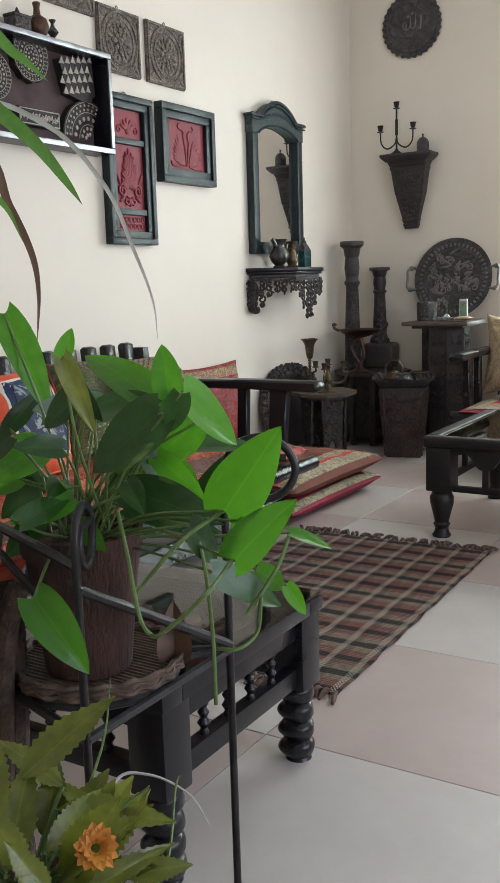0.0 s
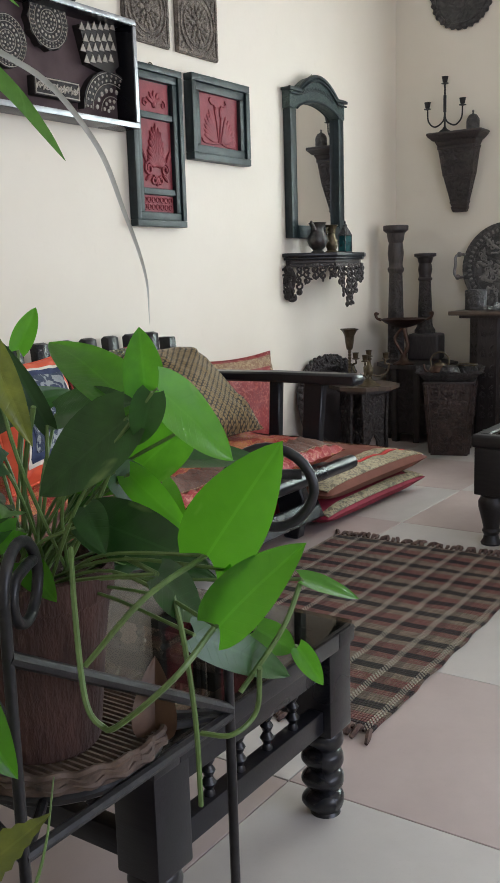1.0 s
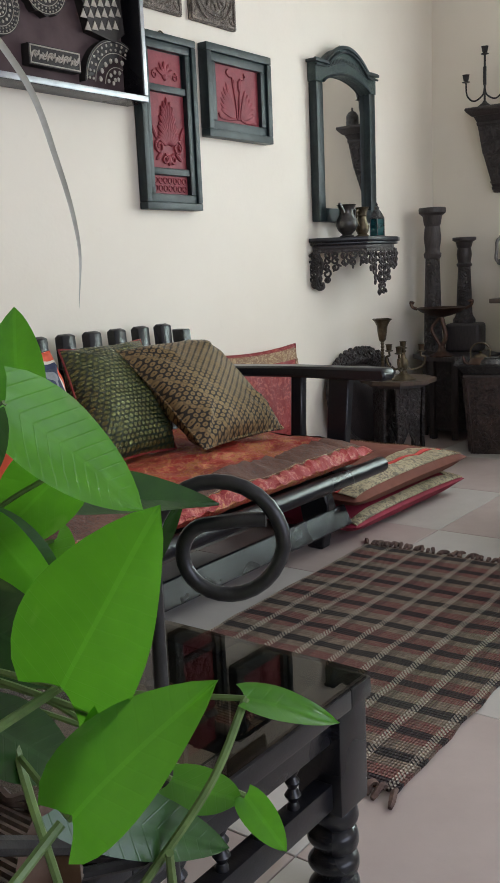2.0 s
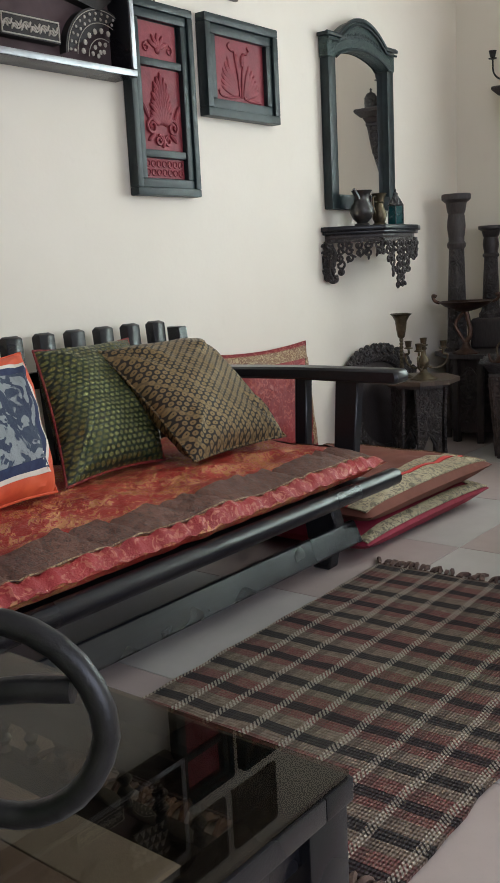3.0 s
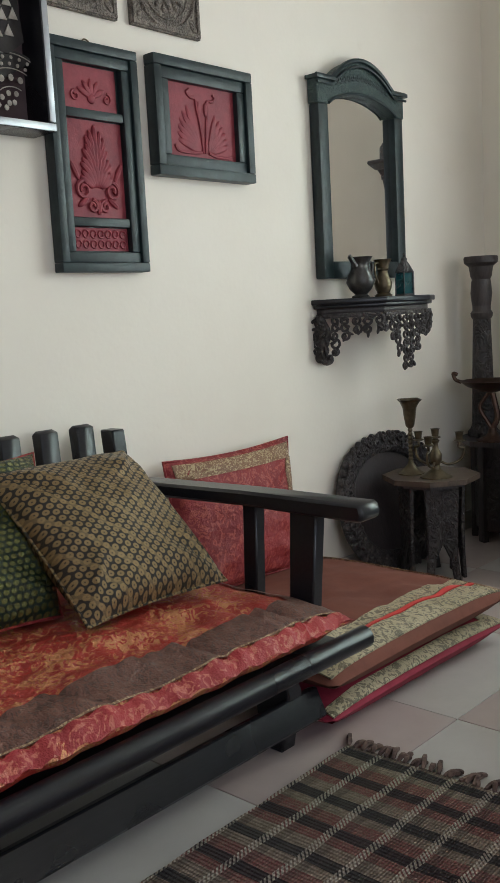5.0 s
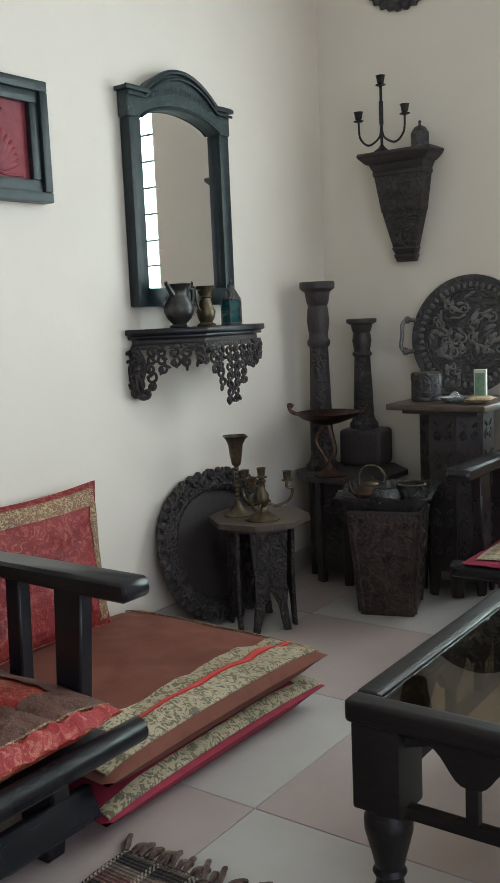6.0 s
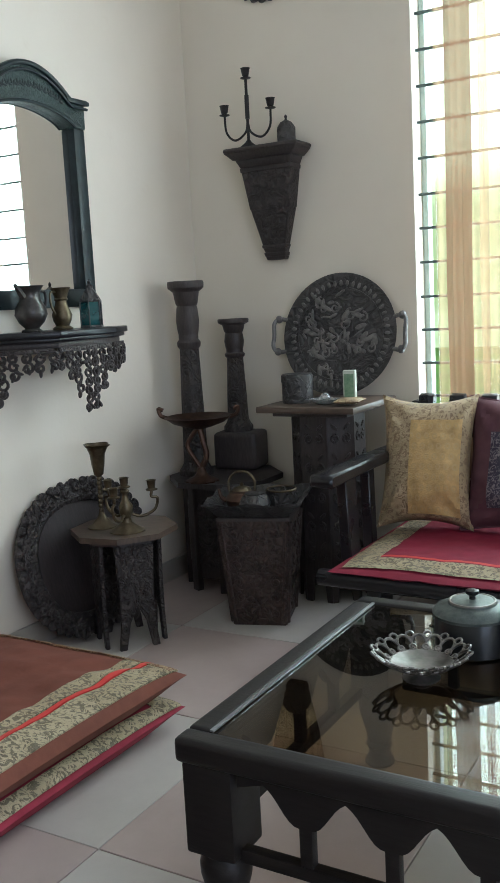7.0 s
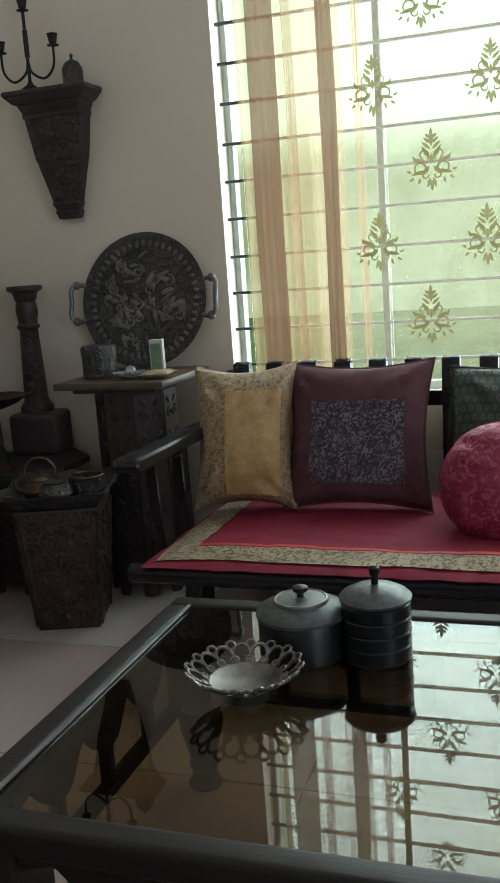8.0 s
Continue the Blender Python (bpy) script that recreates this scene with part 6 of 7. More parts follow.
pr = [(0.006 + 0.0035 * abs(math.sin(k * math.pi / 3)), 0.05 + 0.125 * k / 24) for k in range(25)]
part("twisted_stem", lathe(pr, 12), M_BRASS, cs)
part("flower_cup", lathe([(0.008, 0.174), (0.016, 0.182), (0.022, 0.215), (0.026, 0.250), (0.042, 0.285), (0.046, 0.283), (0.026, 0.262), (0.014, 0.20)], 32, wave=lambda a, r, z: r * (1 + (0.16 * math.cos(4 * a) if z > 0.27 else 0))), M_BRASS, cs)
cd = thing("candelabrum", "low brass candelabrum with curling arms", "candelabrum", pose(-1.815, 4.895, TZ, 0, 0, 35))
part("base", lathe([(0.060, 0), (0.060, 0.004), (0.042, 0.012), (0.018, 0.030), (0.014, 0.045)], 24), M_BRASS, cd)
part("stem", lathe([(0.014, 0.044), (0.022, 0.060), (0.024, 0.085), (0.012, 0.105), (0.010, 0.125), (0.016, 0.135), (0.008, 0.145)], 20), M_BRASS, cd)


def socket(m):
    return lathe([(0.006, 0), (0.020, 0.004), (0.020, 0.007), (0.012, 0.010), (0.015, 0.034), (0.018, 0.037), (0.014, 0.036), (0.011, 0.014)], 16, m=m)


part("candle_cup", socket(pose(0, 0, 0.143)), M_BRASS, cd)
for k in range(3):
    m = pose(0, 0, 0, 0, 0, 120 * k + 10)
    part("arm", tube([m @ q for q in smooth_line([(0.012, 0, 0.06), (0.05, 0, 0.045), (0.095, 0, 0.062), (0.108, 0, 0.10), (0.088, 0, 0.108), (0.090, 0, 0.128)], 6)], 0.005, 8), M_BRASS, cd)
    part("candle_cup", socket(m @ pose(0.090, 0, 0.126)), M_BRASS, cd)

# tall carved stand with the round tray
st = thing("tall_stand", "tall dark carved wooden stand against the wall", "stand", pose(-1.425, 5.655, 0))
part("top", box(-0.195, 0.195, -0.205, 0.205, 0.722, 0.745, 0.005), M_TABLETOP, st)
part("top_moulding", box(-0.15, 0.15, -0.16, 0.16, 0.705, 0.723, 0.004), M_DARKWOOD, st)
for k in range(8):
    m = pose(0, 0, 0, 0, 0, 45 * k) @ pose(0.128, 0, 0, 0, 0, 90)
    b = plate([(-0.052, 0.0), (-0.030, 0.0), (-0.020, 0.10), (0.020, 0.10), (0.030, 0.0), (0.052, 0.0), (0.052, 0.706), (-0.052, 0.706)], 0.012, m=m)
    pn = part("side_panel", b, M_DARKWOOD, st)
    b = bmesh.new()
    for j in range(5):
        z = 0.18 + 0.11 * j
        for sx in (-1, 1):
            scroll_relief(b, sx * 0.020, z, 0.018, 1.4, sx, 0.0, 0.005)
            petal_relief(b, sx * 0.012, z + 0.03, sx * 0.8, 0.035, 0.014, 0.006, 0.0)
    b.transform(m)
    part("carving", b, M_CARVED_FINE, pn)
ty = thing("round_tray", "round engraved dark metal tray propped against the wall", "tray", basis((-1.452, 5.845, 0.985), (1, 0, 0), (0, 0.985, -0.17), (0, 0.17, 0.985)))
part("disc", lathe([(0.205, 0), (0.238, 0.012), (0.240, 0.016), (0.232, 0.018), (0.205, 0.008), (0.185, 0.008), (0.184, 0.012), (0.178, 0.012), (0.177, 0.006), (0.02, 0.006)], 56, m=pose(0, 0.010, 0, 90, 0, 0)), M_DARKMETAL, ty)
b = bmesh.new()
rnd = random.Random(5)
for k in range(46):
    a, q = rnd.uniform(0, 6.28), 0.155 * math.sqrt(rnd.random())
    x, z = q * math.cos(a), q * math.sin(a)
    if rnd.random() < 0.5:
        scroll_relief(b, x, z, rnd.uniform(0.014, 0.028), 1.2, rnd.choice((-1, 1)), 0.003, 0.0042)
    petal_relief(b, x, z, rnd.uniform(0, 6.28), rnd.uniform(0.03, 0.06), rnd.uniform(0.012, 0.024), 0.006, 0.003)
for k in range(48):
    a = 2 * math.pi * k / 48
    petal_relief(b, 0.188 * math.sin(a), 0.188 * math.cos(a), a, 0.026, 0.014, 0.004, 0.001)
part("embossing", b, M_WORNMETAL, ty, "worn embossed leaves")
for sg in (-1, 1):
    b = tube(smooth_line([(sg * 0.225, 0, 0.062), (sg * 0.262, -0.012, 0.066), (sg * 0.280, -0.02, 0.045), (sg * 0.278, -0.02, 0.0), (sg * 0.280, -0.02, -0.045), (sg * 0.262, -0.012, -0.066), (sg * 0.225, 0, -0.062)], 5), 0.0085, 8)
    for z in (0.065, -0.065):
        ball(sg * 0.262, -0.012, z, 0.016, 0.014, 0.016, b, 8, 6)
    part("handle", b, M_WORNMETAL, ty)
TZ = 0.746
tb = thing("tin_box", "round dark engraved tin box", "tin", pose(-1.520, 5.60, TZ), "things on the stand")
part("body", lathe([(0.056, 0), (0.058, 0.004), (0.058, 0.078), (0.056, 0.080)], 28), M_DARKMETAL, tb)
part("lid", lathe([(0.060, 0.078), (0.060, 0.102), (0.055, 0.108), (0.02, 0.110)], 28), M_DARKMETAL, tb)
ds = thing("glass_dish", "small cut glass dish", "dish", pose(-1.385, 5.555, TZ), "things on the stand")
part("dish", lathe([(0.03, 0), (0.045, 0.008), (0.060, 0.018), (0.061, 0.020), (0.042, 0.012), (0.02, 0.008)], 24, wave=lambda a, r, z: r * (1 + 0.03 * math.cos(12 * a))), M_GLASSDISH, ds)
part("stopper", lathe([(0.012, 0.008), (0.022, 0.022), (0.014, 0.036), (0.003, 0.042)], 10), M_GLASSDISH, ds)
cb = thing("card_box", "narrow upright box with a pale green printed face", "box", pose(-1.290, 5.565, TZ, 0, 0, 12), "things on the stand")
part("carton", box(-0.022, 0.022, -0.016, 0.016, 0, 0.122, 0.002), plain("pale_carton", (0.42, 0.46, 0.38), (0.58, 0.62, 0.54), 40, 0.6), cb)
part("printed_face", box(-0.017, 0.017, -0.0185, -0.0165, 0.012, 0.11), plain("green_print", (0.10, 0.20, 0.12), (0.26, 0.36, 0.24), 90, 0.6), cb)
cl = solid("folded_cloth", pillow(0.20, 0.10, 0.03, 14, 0.1, 0.004, 21), M_CREAMCUSH, "folded cream brocade cloth on the stand", "cloth", pose(-1.28, 5.535, TZ + 0.016, 0, 0, 8) @ Matrix.Diagonal((0.5, 1, 0.7, 1)))

# ---- on the coffee table ----
TZ = 0.3955
dish = thing("fruit_dish", "pierced silver dish with a scalloped edge on a foot", "dish", pose(-0.526, 4.132, TZ) @ Matrix.Scale(0.9, 4))
part("foot", lathe([(0.040, 0), (0.041, 0.003), (0.024, 0.010), (0.016, 0.018), (0.022, 0.026)], 24), M_PEWTER, dish)
part("bowl", lathe([(0.018, 0.024), (0.045, 0.028), (0.062, 0.036), (0.064, 0.039), (0.044, 0.032), (0.012, 0.029)], 32), M_PEWTER, dish)
b = bmesh.new()
for k in range(16):
    a = 2 * math.pi * k / 16
    m = pose(0, 0, 0, 0, 0, math.degrees(a)) @ pose(0.083, 0, 0.048, 0, -34, 0)
    tube([m @ Vector((0.022 * math.cos(t * 0.5236), 0.0165 * math.sin(t * 0.5236), 0)) for t in range(13)], 0.0035, 6, b)
    m2 = pose(0, 0, 0, 0, 0, math.degrees(a) + 11.25) @ pose(0.100, 0, 0.060, 0, -34, 0)
    tube([m2 @ Vector((0.009 * math.cos(t * 0.785), 0.009 * math.sin(t * 0.785), 0)) for t in range(9)], 0.003, 6, b)
    m3 = pose(0, 0, 0, 0, 0, math.degrees(a) + 11.25) @ pose(0.072, 0, 0.042, 0, -34, 0)
    tube([m3 @ Vector((0.007 * math.cos(t * 0.785), 0.007 * math.sin(t * 0.785), 0)) for t in range(9)], 0.003, 6, b)
part("pierced_border", b, M_PEWTER, dish, "pierced silver border")
tn = thing("lidded_tin", "wide dark enamel tin with a knobbed lid", "tin", pose(-0.480, 4.318, TZ), "lidded tins")
part("body", lathe([(0.074, 0), (0.078, 0.004), (0.078, 0.075), (0.076, 0.078)], 36), M_TINPOT, tn)
lid = part("lid", lathe([(0.081, 0.074), (0.082, 0.080), (0.076, 0.088), (0.050, 0.098), (0.048, 0.102), (0.040, 0.104), (0.02, 0.106)], 36), plain("greenish_worn_lid", (0.05, 0.065, 0.062), (0.14, 0.165, 0.155), 60, 0.45, 0.4, bump=0.4), tn, "worn grey-green lid")
part("knob", lathe([(0.007, 0.105), (0.006, 0.112), (0.014, 0.118), (0.014, 0.124), (0.004, 0.128)], 16), M_TINPOT, lid)
part("lid_ring", tube([(0.046 * math.cos(k * math.pi / 18), 0.046 * math.sin(k * math.pi / 18), 0.102) for k in range(37)], 0.003, 6), M_PEWTER, lid)
tn = thing("lidded_tin", "tall dark ribbed tin with a knobbed lid", "tin", pose(-0.348, 4.328, TZ) @ Matrix.Scale(0.95, 4), "lidded tins")
prof = [(0.060, 0), (0.064, 0.004)]
for k in range(4):
    z = 0.010 + 0.026 * k
    prof += [(0.064, z), (0.064, z + 0.018), (0.0615, z + 0.021), (0.064, z + 0.024)]
part("body", lathe(prof + [(0.063, 0.114)], 36), M_TINPOT, tn)
lid = part("lid", lathe([(0.066, 0.112), (0.067, 0.117), (0.060, 0.124), (0.040, 0.134), (0.012, 0.140)], 36), plain("grey_worn_lid", (0.07, 0.08, 0.08), (0.17, 0.19, 0.185), 60, 0.4, 0.4, bump=0.3), tn, "worn grey lid")
part("knob", lathe([(0.007, 0.138), (0.007, 0.156), (0.010, 0.160), (0.010, 0.170), (0.004, 0.175)], 14), M_TINPOT, lid)

# ---- plants beside the path ----
LIGHT_SIDE = Vector((0.30, 0.62, 0.98))


def leaf_mesh(length, width, curl, fold, lobed=True, n=12, m=8, teeth=0.0, seed=0):
    """A leaf from root to tip along y, its upper face to +z."""
    bm = bmesh.new()
    rows = []
    for j in range(n + 1):
        s = j / n
        if lobed:
            half = width / 2 * (s + 0.06) ** 0.45 * (1 - s) ** 0.85 / 0.464
        else:
            half = width / 2 * math.sin(math.pi * s ** 0.75) ** 0.9 if 0 < s < 1 else width * 0.02
        if teeth:
            half *= 1 + teeth * (1 if j % 2 else -1) * (0 < j < n)
        row = []
        for i in range(m + 1):
            u = 2 * i / m - 1
            back = -0.10 * length * abs(u) ** 1.5 * (1 - s) ** 3 if lobed else 0.0
            if teeth:
                back += 0.02 * length * abs(u)
            wav = 0.018 * length * noise.noise(Vector((u * 2 + seed, s * 3, seed * 1.7)))
            row.append(bm.verts.new((half * u, length * s + back, -curl * length * s * s + fold * half * abs(u) + wav)))
        rows.append(row)
    for p, q in zip(rows, rows[1:]):
        for i in range(m):
            bm.faces.new((p[i], p[i + 1], q[i + 1], q[i]))
    bmesh.ops.remove_doubles(bm, verts=bm.verts, dist=0.0002)
    return bm


def leaf_pose(root, tip, up=0.45, twist=0.0):
    """The pose of a leaf that runs from root to tip and turns its face half up, half to the room."""
    root, tip = Vector(root), Vector(tip)
    y = (tip - root).normalized()
    f = (LIGHT_SIDE - root).normalized() * (1 - up) + Vector((0, 0, 1)) * up
    f = Matrix.Rotation(twist, 3, y) @ f
    x = y.cross(f).normalized()
    return basis(root, x, y, x.cross(y))


pothos = thing("pothos_plant", "green pothos with trailing heart-shaped leaves in a pot", "house plant", pose(-0.330, 1.262, 0.518))
inv = pothos.matrix_basis.inverted()
part("pot", lathe([(0.052, 0), (0.055, 0.004), (0.066, 0.11), (0.072, 0.150), (0.076, 0.155), (0.077, 0.180), (0.072, 0.182), (0.066, 0.165), (0.02, 0.16)], 32), M_TERRA, pothos, "old brown terracotta pot")
part("soil", lathe([(0.066, 0.158), (0.060, 0.168), (0.03, 0.176), (0.004, 0.178)], 20, wave=lambda a, r, z: r * (1 + 0.03 * math.sin(5 * a))), M_SOIL, pothos)
CROWN = Vector((-0.325, 1.260, 0.680))
count = [0]


def pothos_leaf(kind, root, tip, width, up=0.15):
    count[0] += 1
    k = count[0]
    rnd = random.Random(k)
    length = (Vector(tip) - Vector(root)).length
    material = {"b": M_POTHOS, "d": M_POTHOS_SHADED, "p": M_FERN}[kind]
    bm = leaf_mesh(length * 1.04, length * width * 0.74, rnd.uniform(0.02, 0.22), rnd.uniform(0.12, 0.32), seed=k)
    ob = part("leaf", bm, material, pothos)
    ob.matrix_basis = inv @ leaf_pose(root, tip, up if kind == "b" else up + 0.15, rnd.uniform(-0.22, 0.22))
    root = Vector(root)
    mid = CROWN.lerp(root, 0.5) + Vector((rnd.uniform(-0.02, 0.02), rnd.uniform(-0.02, 0.02), rnd.uniform(0.0, 0.03)))
    base = CROWN + Vector((rnd.uniform(-0.03, 0.03), rnd.uniform(-0.03, 0.03), 0))
    part("stem", tube([inv @ p for p in smooth_line([base, mid, root], 6)], 0.0018, 6), M_STEM, pothos)


pothos_leaf("b", (-0.085, 1.218, 0.757), (-0.009, 1.200, 0.849), 0.70)
pothos_leaf("b", (-0.061, 1.196, 0.711), (-0.006, 1.211, 0.777), 0.74)
pothos_leaf("b", (-0.074, 1.338, 0.704), (-0.042, 1.385, 0.680), 0.50, 0.5)
pothos_leaf("b", (-0.165, 1.263, 0.877), (-0.139, 1.336, 0.808), 0.66, 0.4)
pothos_leaf("b", (-0.236, 1.314, 0.849), (-0.397, 1.364, 0.924), 0.44, 0.4)
pothos_leaf("b", (-0.232, 1.326, 0.855), (-0.251, 1.341, 0.924), 0.72)
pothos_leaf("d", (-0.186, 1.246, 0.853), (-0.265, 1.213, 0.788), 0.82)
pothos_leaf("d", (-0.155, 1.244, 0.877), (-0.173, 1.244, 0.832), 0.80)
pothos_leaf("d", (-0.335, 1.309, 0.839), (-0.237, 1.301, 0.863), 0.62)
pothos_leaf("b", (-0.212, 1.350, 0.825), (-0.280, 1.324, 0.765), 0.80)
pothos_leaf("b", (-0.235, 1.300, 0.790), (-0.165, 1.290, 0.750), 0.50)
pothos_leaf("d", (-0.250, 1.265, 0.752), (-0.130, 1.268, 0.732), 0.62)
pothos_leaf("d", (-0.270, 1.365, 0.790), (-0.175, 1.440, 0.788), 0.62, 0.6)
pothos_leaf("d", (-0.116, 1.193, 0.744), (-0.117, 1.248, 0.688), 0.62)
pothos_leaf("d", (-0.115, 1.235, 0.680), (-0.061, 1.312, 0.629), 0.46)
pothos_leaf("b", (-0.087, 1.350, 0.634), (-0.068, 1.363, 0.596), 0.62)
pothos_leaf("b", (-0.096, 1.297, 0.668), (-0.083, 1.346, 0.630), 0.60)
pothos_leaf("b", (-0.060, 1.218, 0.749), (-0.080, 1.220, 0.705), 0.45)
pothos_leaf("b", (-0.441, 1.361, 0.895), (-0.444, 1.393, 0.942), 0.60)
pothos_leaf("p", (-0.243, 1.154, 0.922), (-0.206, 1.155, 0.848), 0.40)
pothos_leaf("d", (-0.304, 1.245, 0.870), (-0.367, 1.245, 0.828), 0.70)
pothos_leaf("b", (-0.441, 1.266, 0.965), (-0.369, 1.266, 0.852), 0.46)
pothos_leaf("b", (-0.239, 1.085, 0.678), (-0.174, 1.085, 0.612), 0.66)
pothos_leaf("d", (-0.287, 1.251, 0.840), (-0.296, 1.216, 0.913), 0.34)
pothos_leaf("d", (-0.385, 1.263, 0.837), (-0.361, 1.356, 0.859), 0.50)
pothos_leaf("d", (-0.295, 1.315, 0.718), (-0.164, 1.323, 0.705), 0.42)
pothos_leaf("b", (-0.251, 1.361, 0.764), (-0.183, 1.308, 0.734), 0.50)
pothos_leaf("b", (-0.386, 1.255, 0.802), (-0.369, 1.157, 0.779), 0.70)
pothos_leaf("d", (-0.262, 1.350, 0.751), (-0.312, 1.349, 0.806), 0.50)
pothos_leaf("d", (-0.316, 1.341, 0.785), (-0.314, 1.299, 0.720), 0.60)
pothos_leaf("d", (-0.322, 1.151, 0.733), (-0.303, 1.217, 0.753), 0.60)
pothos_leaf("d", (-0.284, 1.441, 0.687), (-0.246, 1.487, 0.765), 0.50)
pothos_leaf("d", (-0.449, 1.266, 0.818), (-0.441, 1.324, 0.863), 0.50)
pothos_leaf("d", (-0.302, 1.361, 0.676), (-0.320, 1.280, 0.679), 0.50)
rnd = random.Random(77)
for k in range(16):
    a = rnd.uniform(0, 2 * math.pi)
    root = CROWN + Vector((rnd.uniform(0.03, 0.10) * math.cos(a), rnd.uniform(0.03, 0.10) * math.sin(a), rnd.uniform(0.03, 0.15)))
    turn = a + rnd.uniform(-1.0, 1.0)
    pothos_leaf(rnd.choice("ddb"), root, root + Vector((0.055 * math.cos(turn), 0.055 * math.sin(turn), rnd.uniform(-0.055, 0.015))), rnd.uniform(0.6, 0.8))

for pts in ([(-0.230, 1.215, 0.742), (-0.173, 1.160, 0.711), (-0.137, 1.130, 0.661), (-0.130, 1.139, 0.638), (-0.110, 1.136, 0.646), (-0.064, 1.145, 0.689), (-0.061, 1.190, 0.712)],
            [(-0.126, 1.216, 0.735), (-0.112, 1.215, 0.694), (-0.123, 1.242, 0.600), (-0.132, 1.256, 0.511)],
            [(-0.130, 1.258, 0.579), (-0.100, 1.262, 0.584), (-0.088, 1.282, 0.600), (-0.075, 1.270, 0.647)],
            [(-0.074, 1.338, 0.704), (-0.073, 1.303, 0.670), (-0.090, 1.262, 0.625)],
            [(-0.290, 1.275, 0.733), (-0.195, 1.249, 0.728), (-0.116, 1.193, 0.744)],
            [(-0.088, 1.220, 0.756), (-0.105, 1.165, 0.735), (-0.150, 1.145, 0.680)]):
    part("vine", tube([inv @ Vector(p) for p in smooth_line(pts, 7)], 0.0024, 7), M_STEM, pothos, "pale green trailing vine")
for pts in ([(-0.30, 1.27, 0.69), (-0.25, 1.28, 0.78), (-0.19, 1.25, 0.85)], [(-0.33, 1.25, 0.69), (-0.31, 1.24, 0.79), (-0.28, 1.23, 0.86)]):
    part("vine", tube([inv @ Vector(p) for p in smooth_line(pts, 7)], 0.0026, 7), M_STEM, pothos)

# wrought iron stand
stand = thing("plant_stand", "black wrought iron plant stand with scrolled uprights", "plant stand")
UP = {"a": Vector((-0.225, 1.430, 0)), "b": Vector((-0.222, 1.132, 0)), "c": Vector((-0.50, 1.22, 0))}


def upright(p, d, height, r, thick):
    """A rod from the floor that ends in a scroll, curling along d."""
    d = Vector(d).normalized()
    pts = [p + Vector((0, 0, height * k / 6)) for k in range(7)]
    turn = []
    for k in range(34):
        s = k / 33
        a = math.pi - s * 2 * math.pi * 1.18
        q = r * (1.0 if s < 0.42 else 1.0 - 0.62 * ((s - 0.42) / 0.58) ** 0.9)
        turn.append(p + d * (r + q * math.cos(a)) + Vector((0, 0, height + q * math.sin(a))))
    turn.append(turn[-1] + d * r * 0.5 + Vector((0, 0, r * 0.06)))
    turn.append(turn[-1] + d * r * 0.4)
    return tube(pts + turn, thick, 10)


part("upright", upright(UP["a"], (0.86, 0.50, 0), 0.745, 0.048, 0.0056), M_IRON, stand)
part("upright", upright(UP["b"], (-0.45, 0.85, 0), 0.718, 0.040, 0.0050), M_IRON, stand)
part("upright", upright(UP["c"], (-0.7, -0.3, 0), 0.750, 0.045, 0.0052), M_IRON, stand)


def rod_between(p, q, r=0.006, sag=0.0):
    p, q = Vector(p), Vector(q)
    part("rod", tube([p.lerp(q, k / 6) + Vector((0, 0, -sag * math.sin(math.pi * k / 6))) for k in range(7)], r, 8), M_IRON, stand)


A, B, C = UP["a"], UP["b"], UP["c"]
Zv = Vector((0, 0, 1))
rod_between(B + Zv * 0.675, A + Zv * 0.505, 0.0065)
rod_between(B + Zv * 0.700, C + Zv * 0.720)
rod_between(A + Zv * 0.500, C + Zv * 0.500)
rod_between(B + Zv * 0.500, C + Zv * 0.500)
rod_between(B + Zv * 0.500, A + Zv * 0.497)
rod_between(B + Zv * 0.610, C + Zv * 0.720, 0.005)
for z in (0.12,):
    rod_between(A + Zv * z, B + Zv * z)
    rod_between(B + Zv * z, C + Zv * z)
    rod_between(C + Zv * z, A + Zv * z)
c0 = Vector((-0.335, 1.285, 0.497))
part("ring", tube([c0 + Vector((0.10 * math.cos(k * math.pi / 16), 0.10 * math.sin(k * math.pi / 16), 0)) for k in range(33)], 0.006, 8), M_IRON, stand)
for P in (A, B, C):
    e = Vector((P.x, P.y, 0.497))
    rod_between(e, c0 + (e - c0).normalized() * 0.10, 0.005)
wk = thing("wicker_tray", "round brown wicker tray with a thick woven rim", "tray", pose(-0.335, 1.285, 0.503))
part("base", lathe([(0.10, 0), (0.108, 0.002), (0.108, 0.008), (0.10, 0.010), (0.01, 0.011)], 40), M_WICKER, wk)
for k in range(3):
    part("woven_rim", tube([((0.108 + 0.003 * math.sin(20 * a)) * math.cos(a), (0.108 + 0.003 * math.sin(20 * a)) * math.sin(a), 0.008 + 0.006 * k + 0.002 * math.cos(20 * a + 2 * k)) for a in [i * 2 * math.pi / 120 for i in range(121)]], 0.0042, 6), M_WICKER, wk)
for k in range(26):
    y = -0.095 + 0.19 * k / 25
    half = math.sqrt(max(0.0, 0.103 ** 2 - y * y))
    part("cane", tube([(-half, y, 0.012), (half, y, 0.012)], 0.003, 5), M_WICKER, wk)

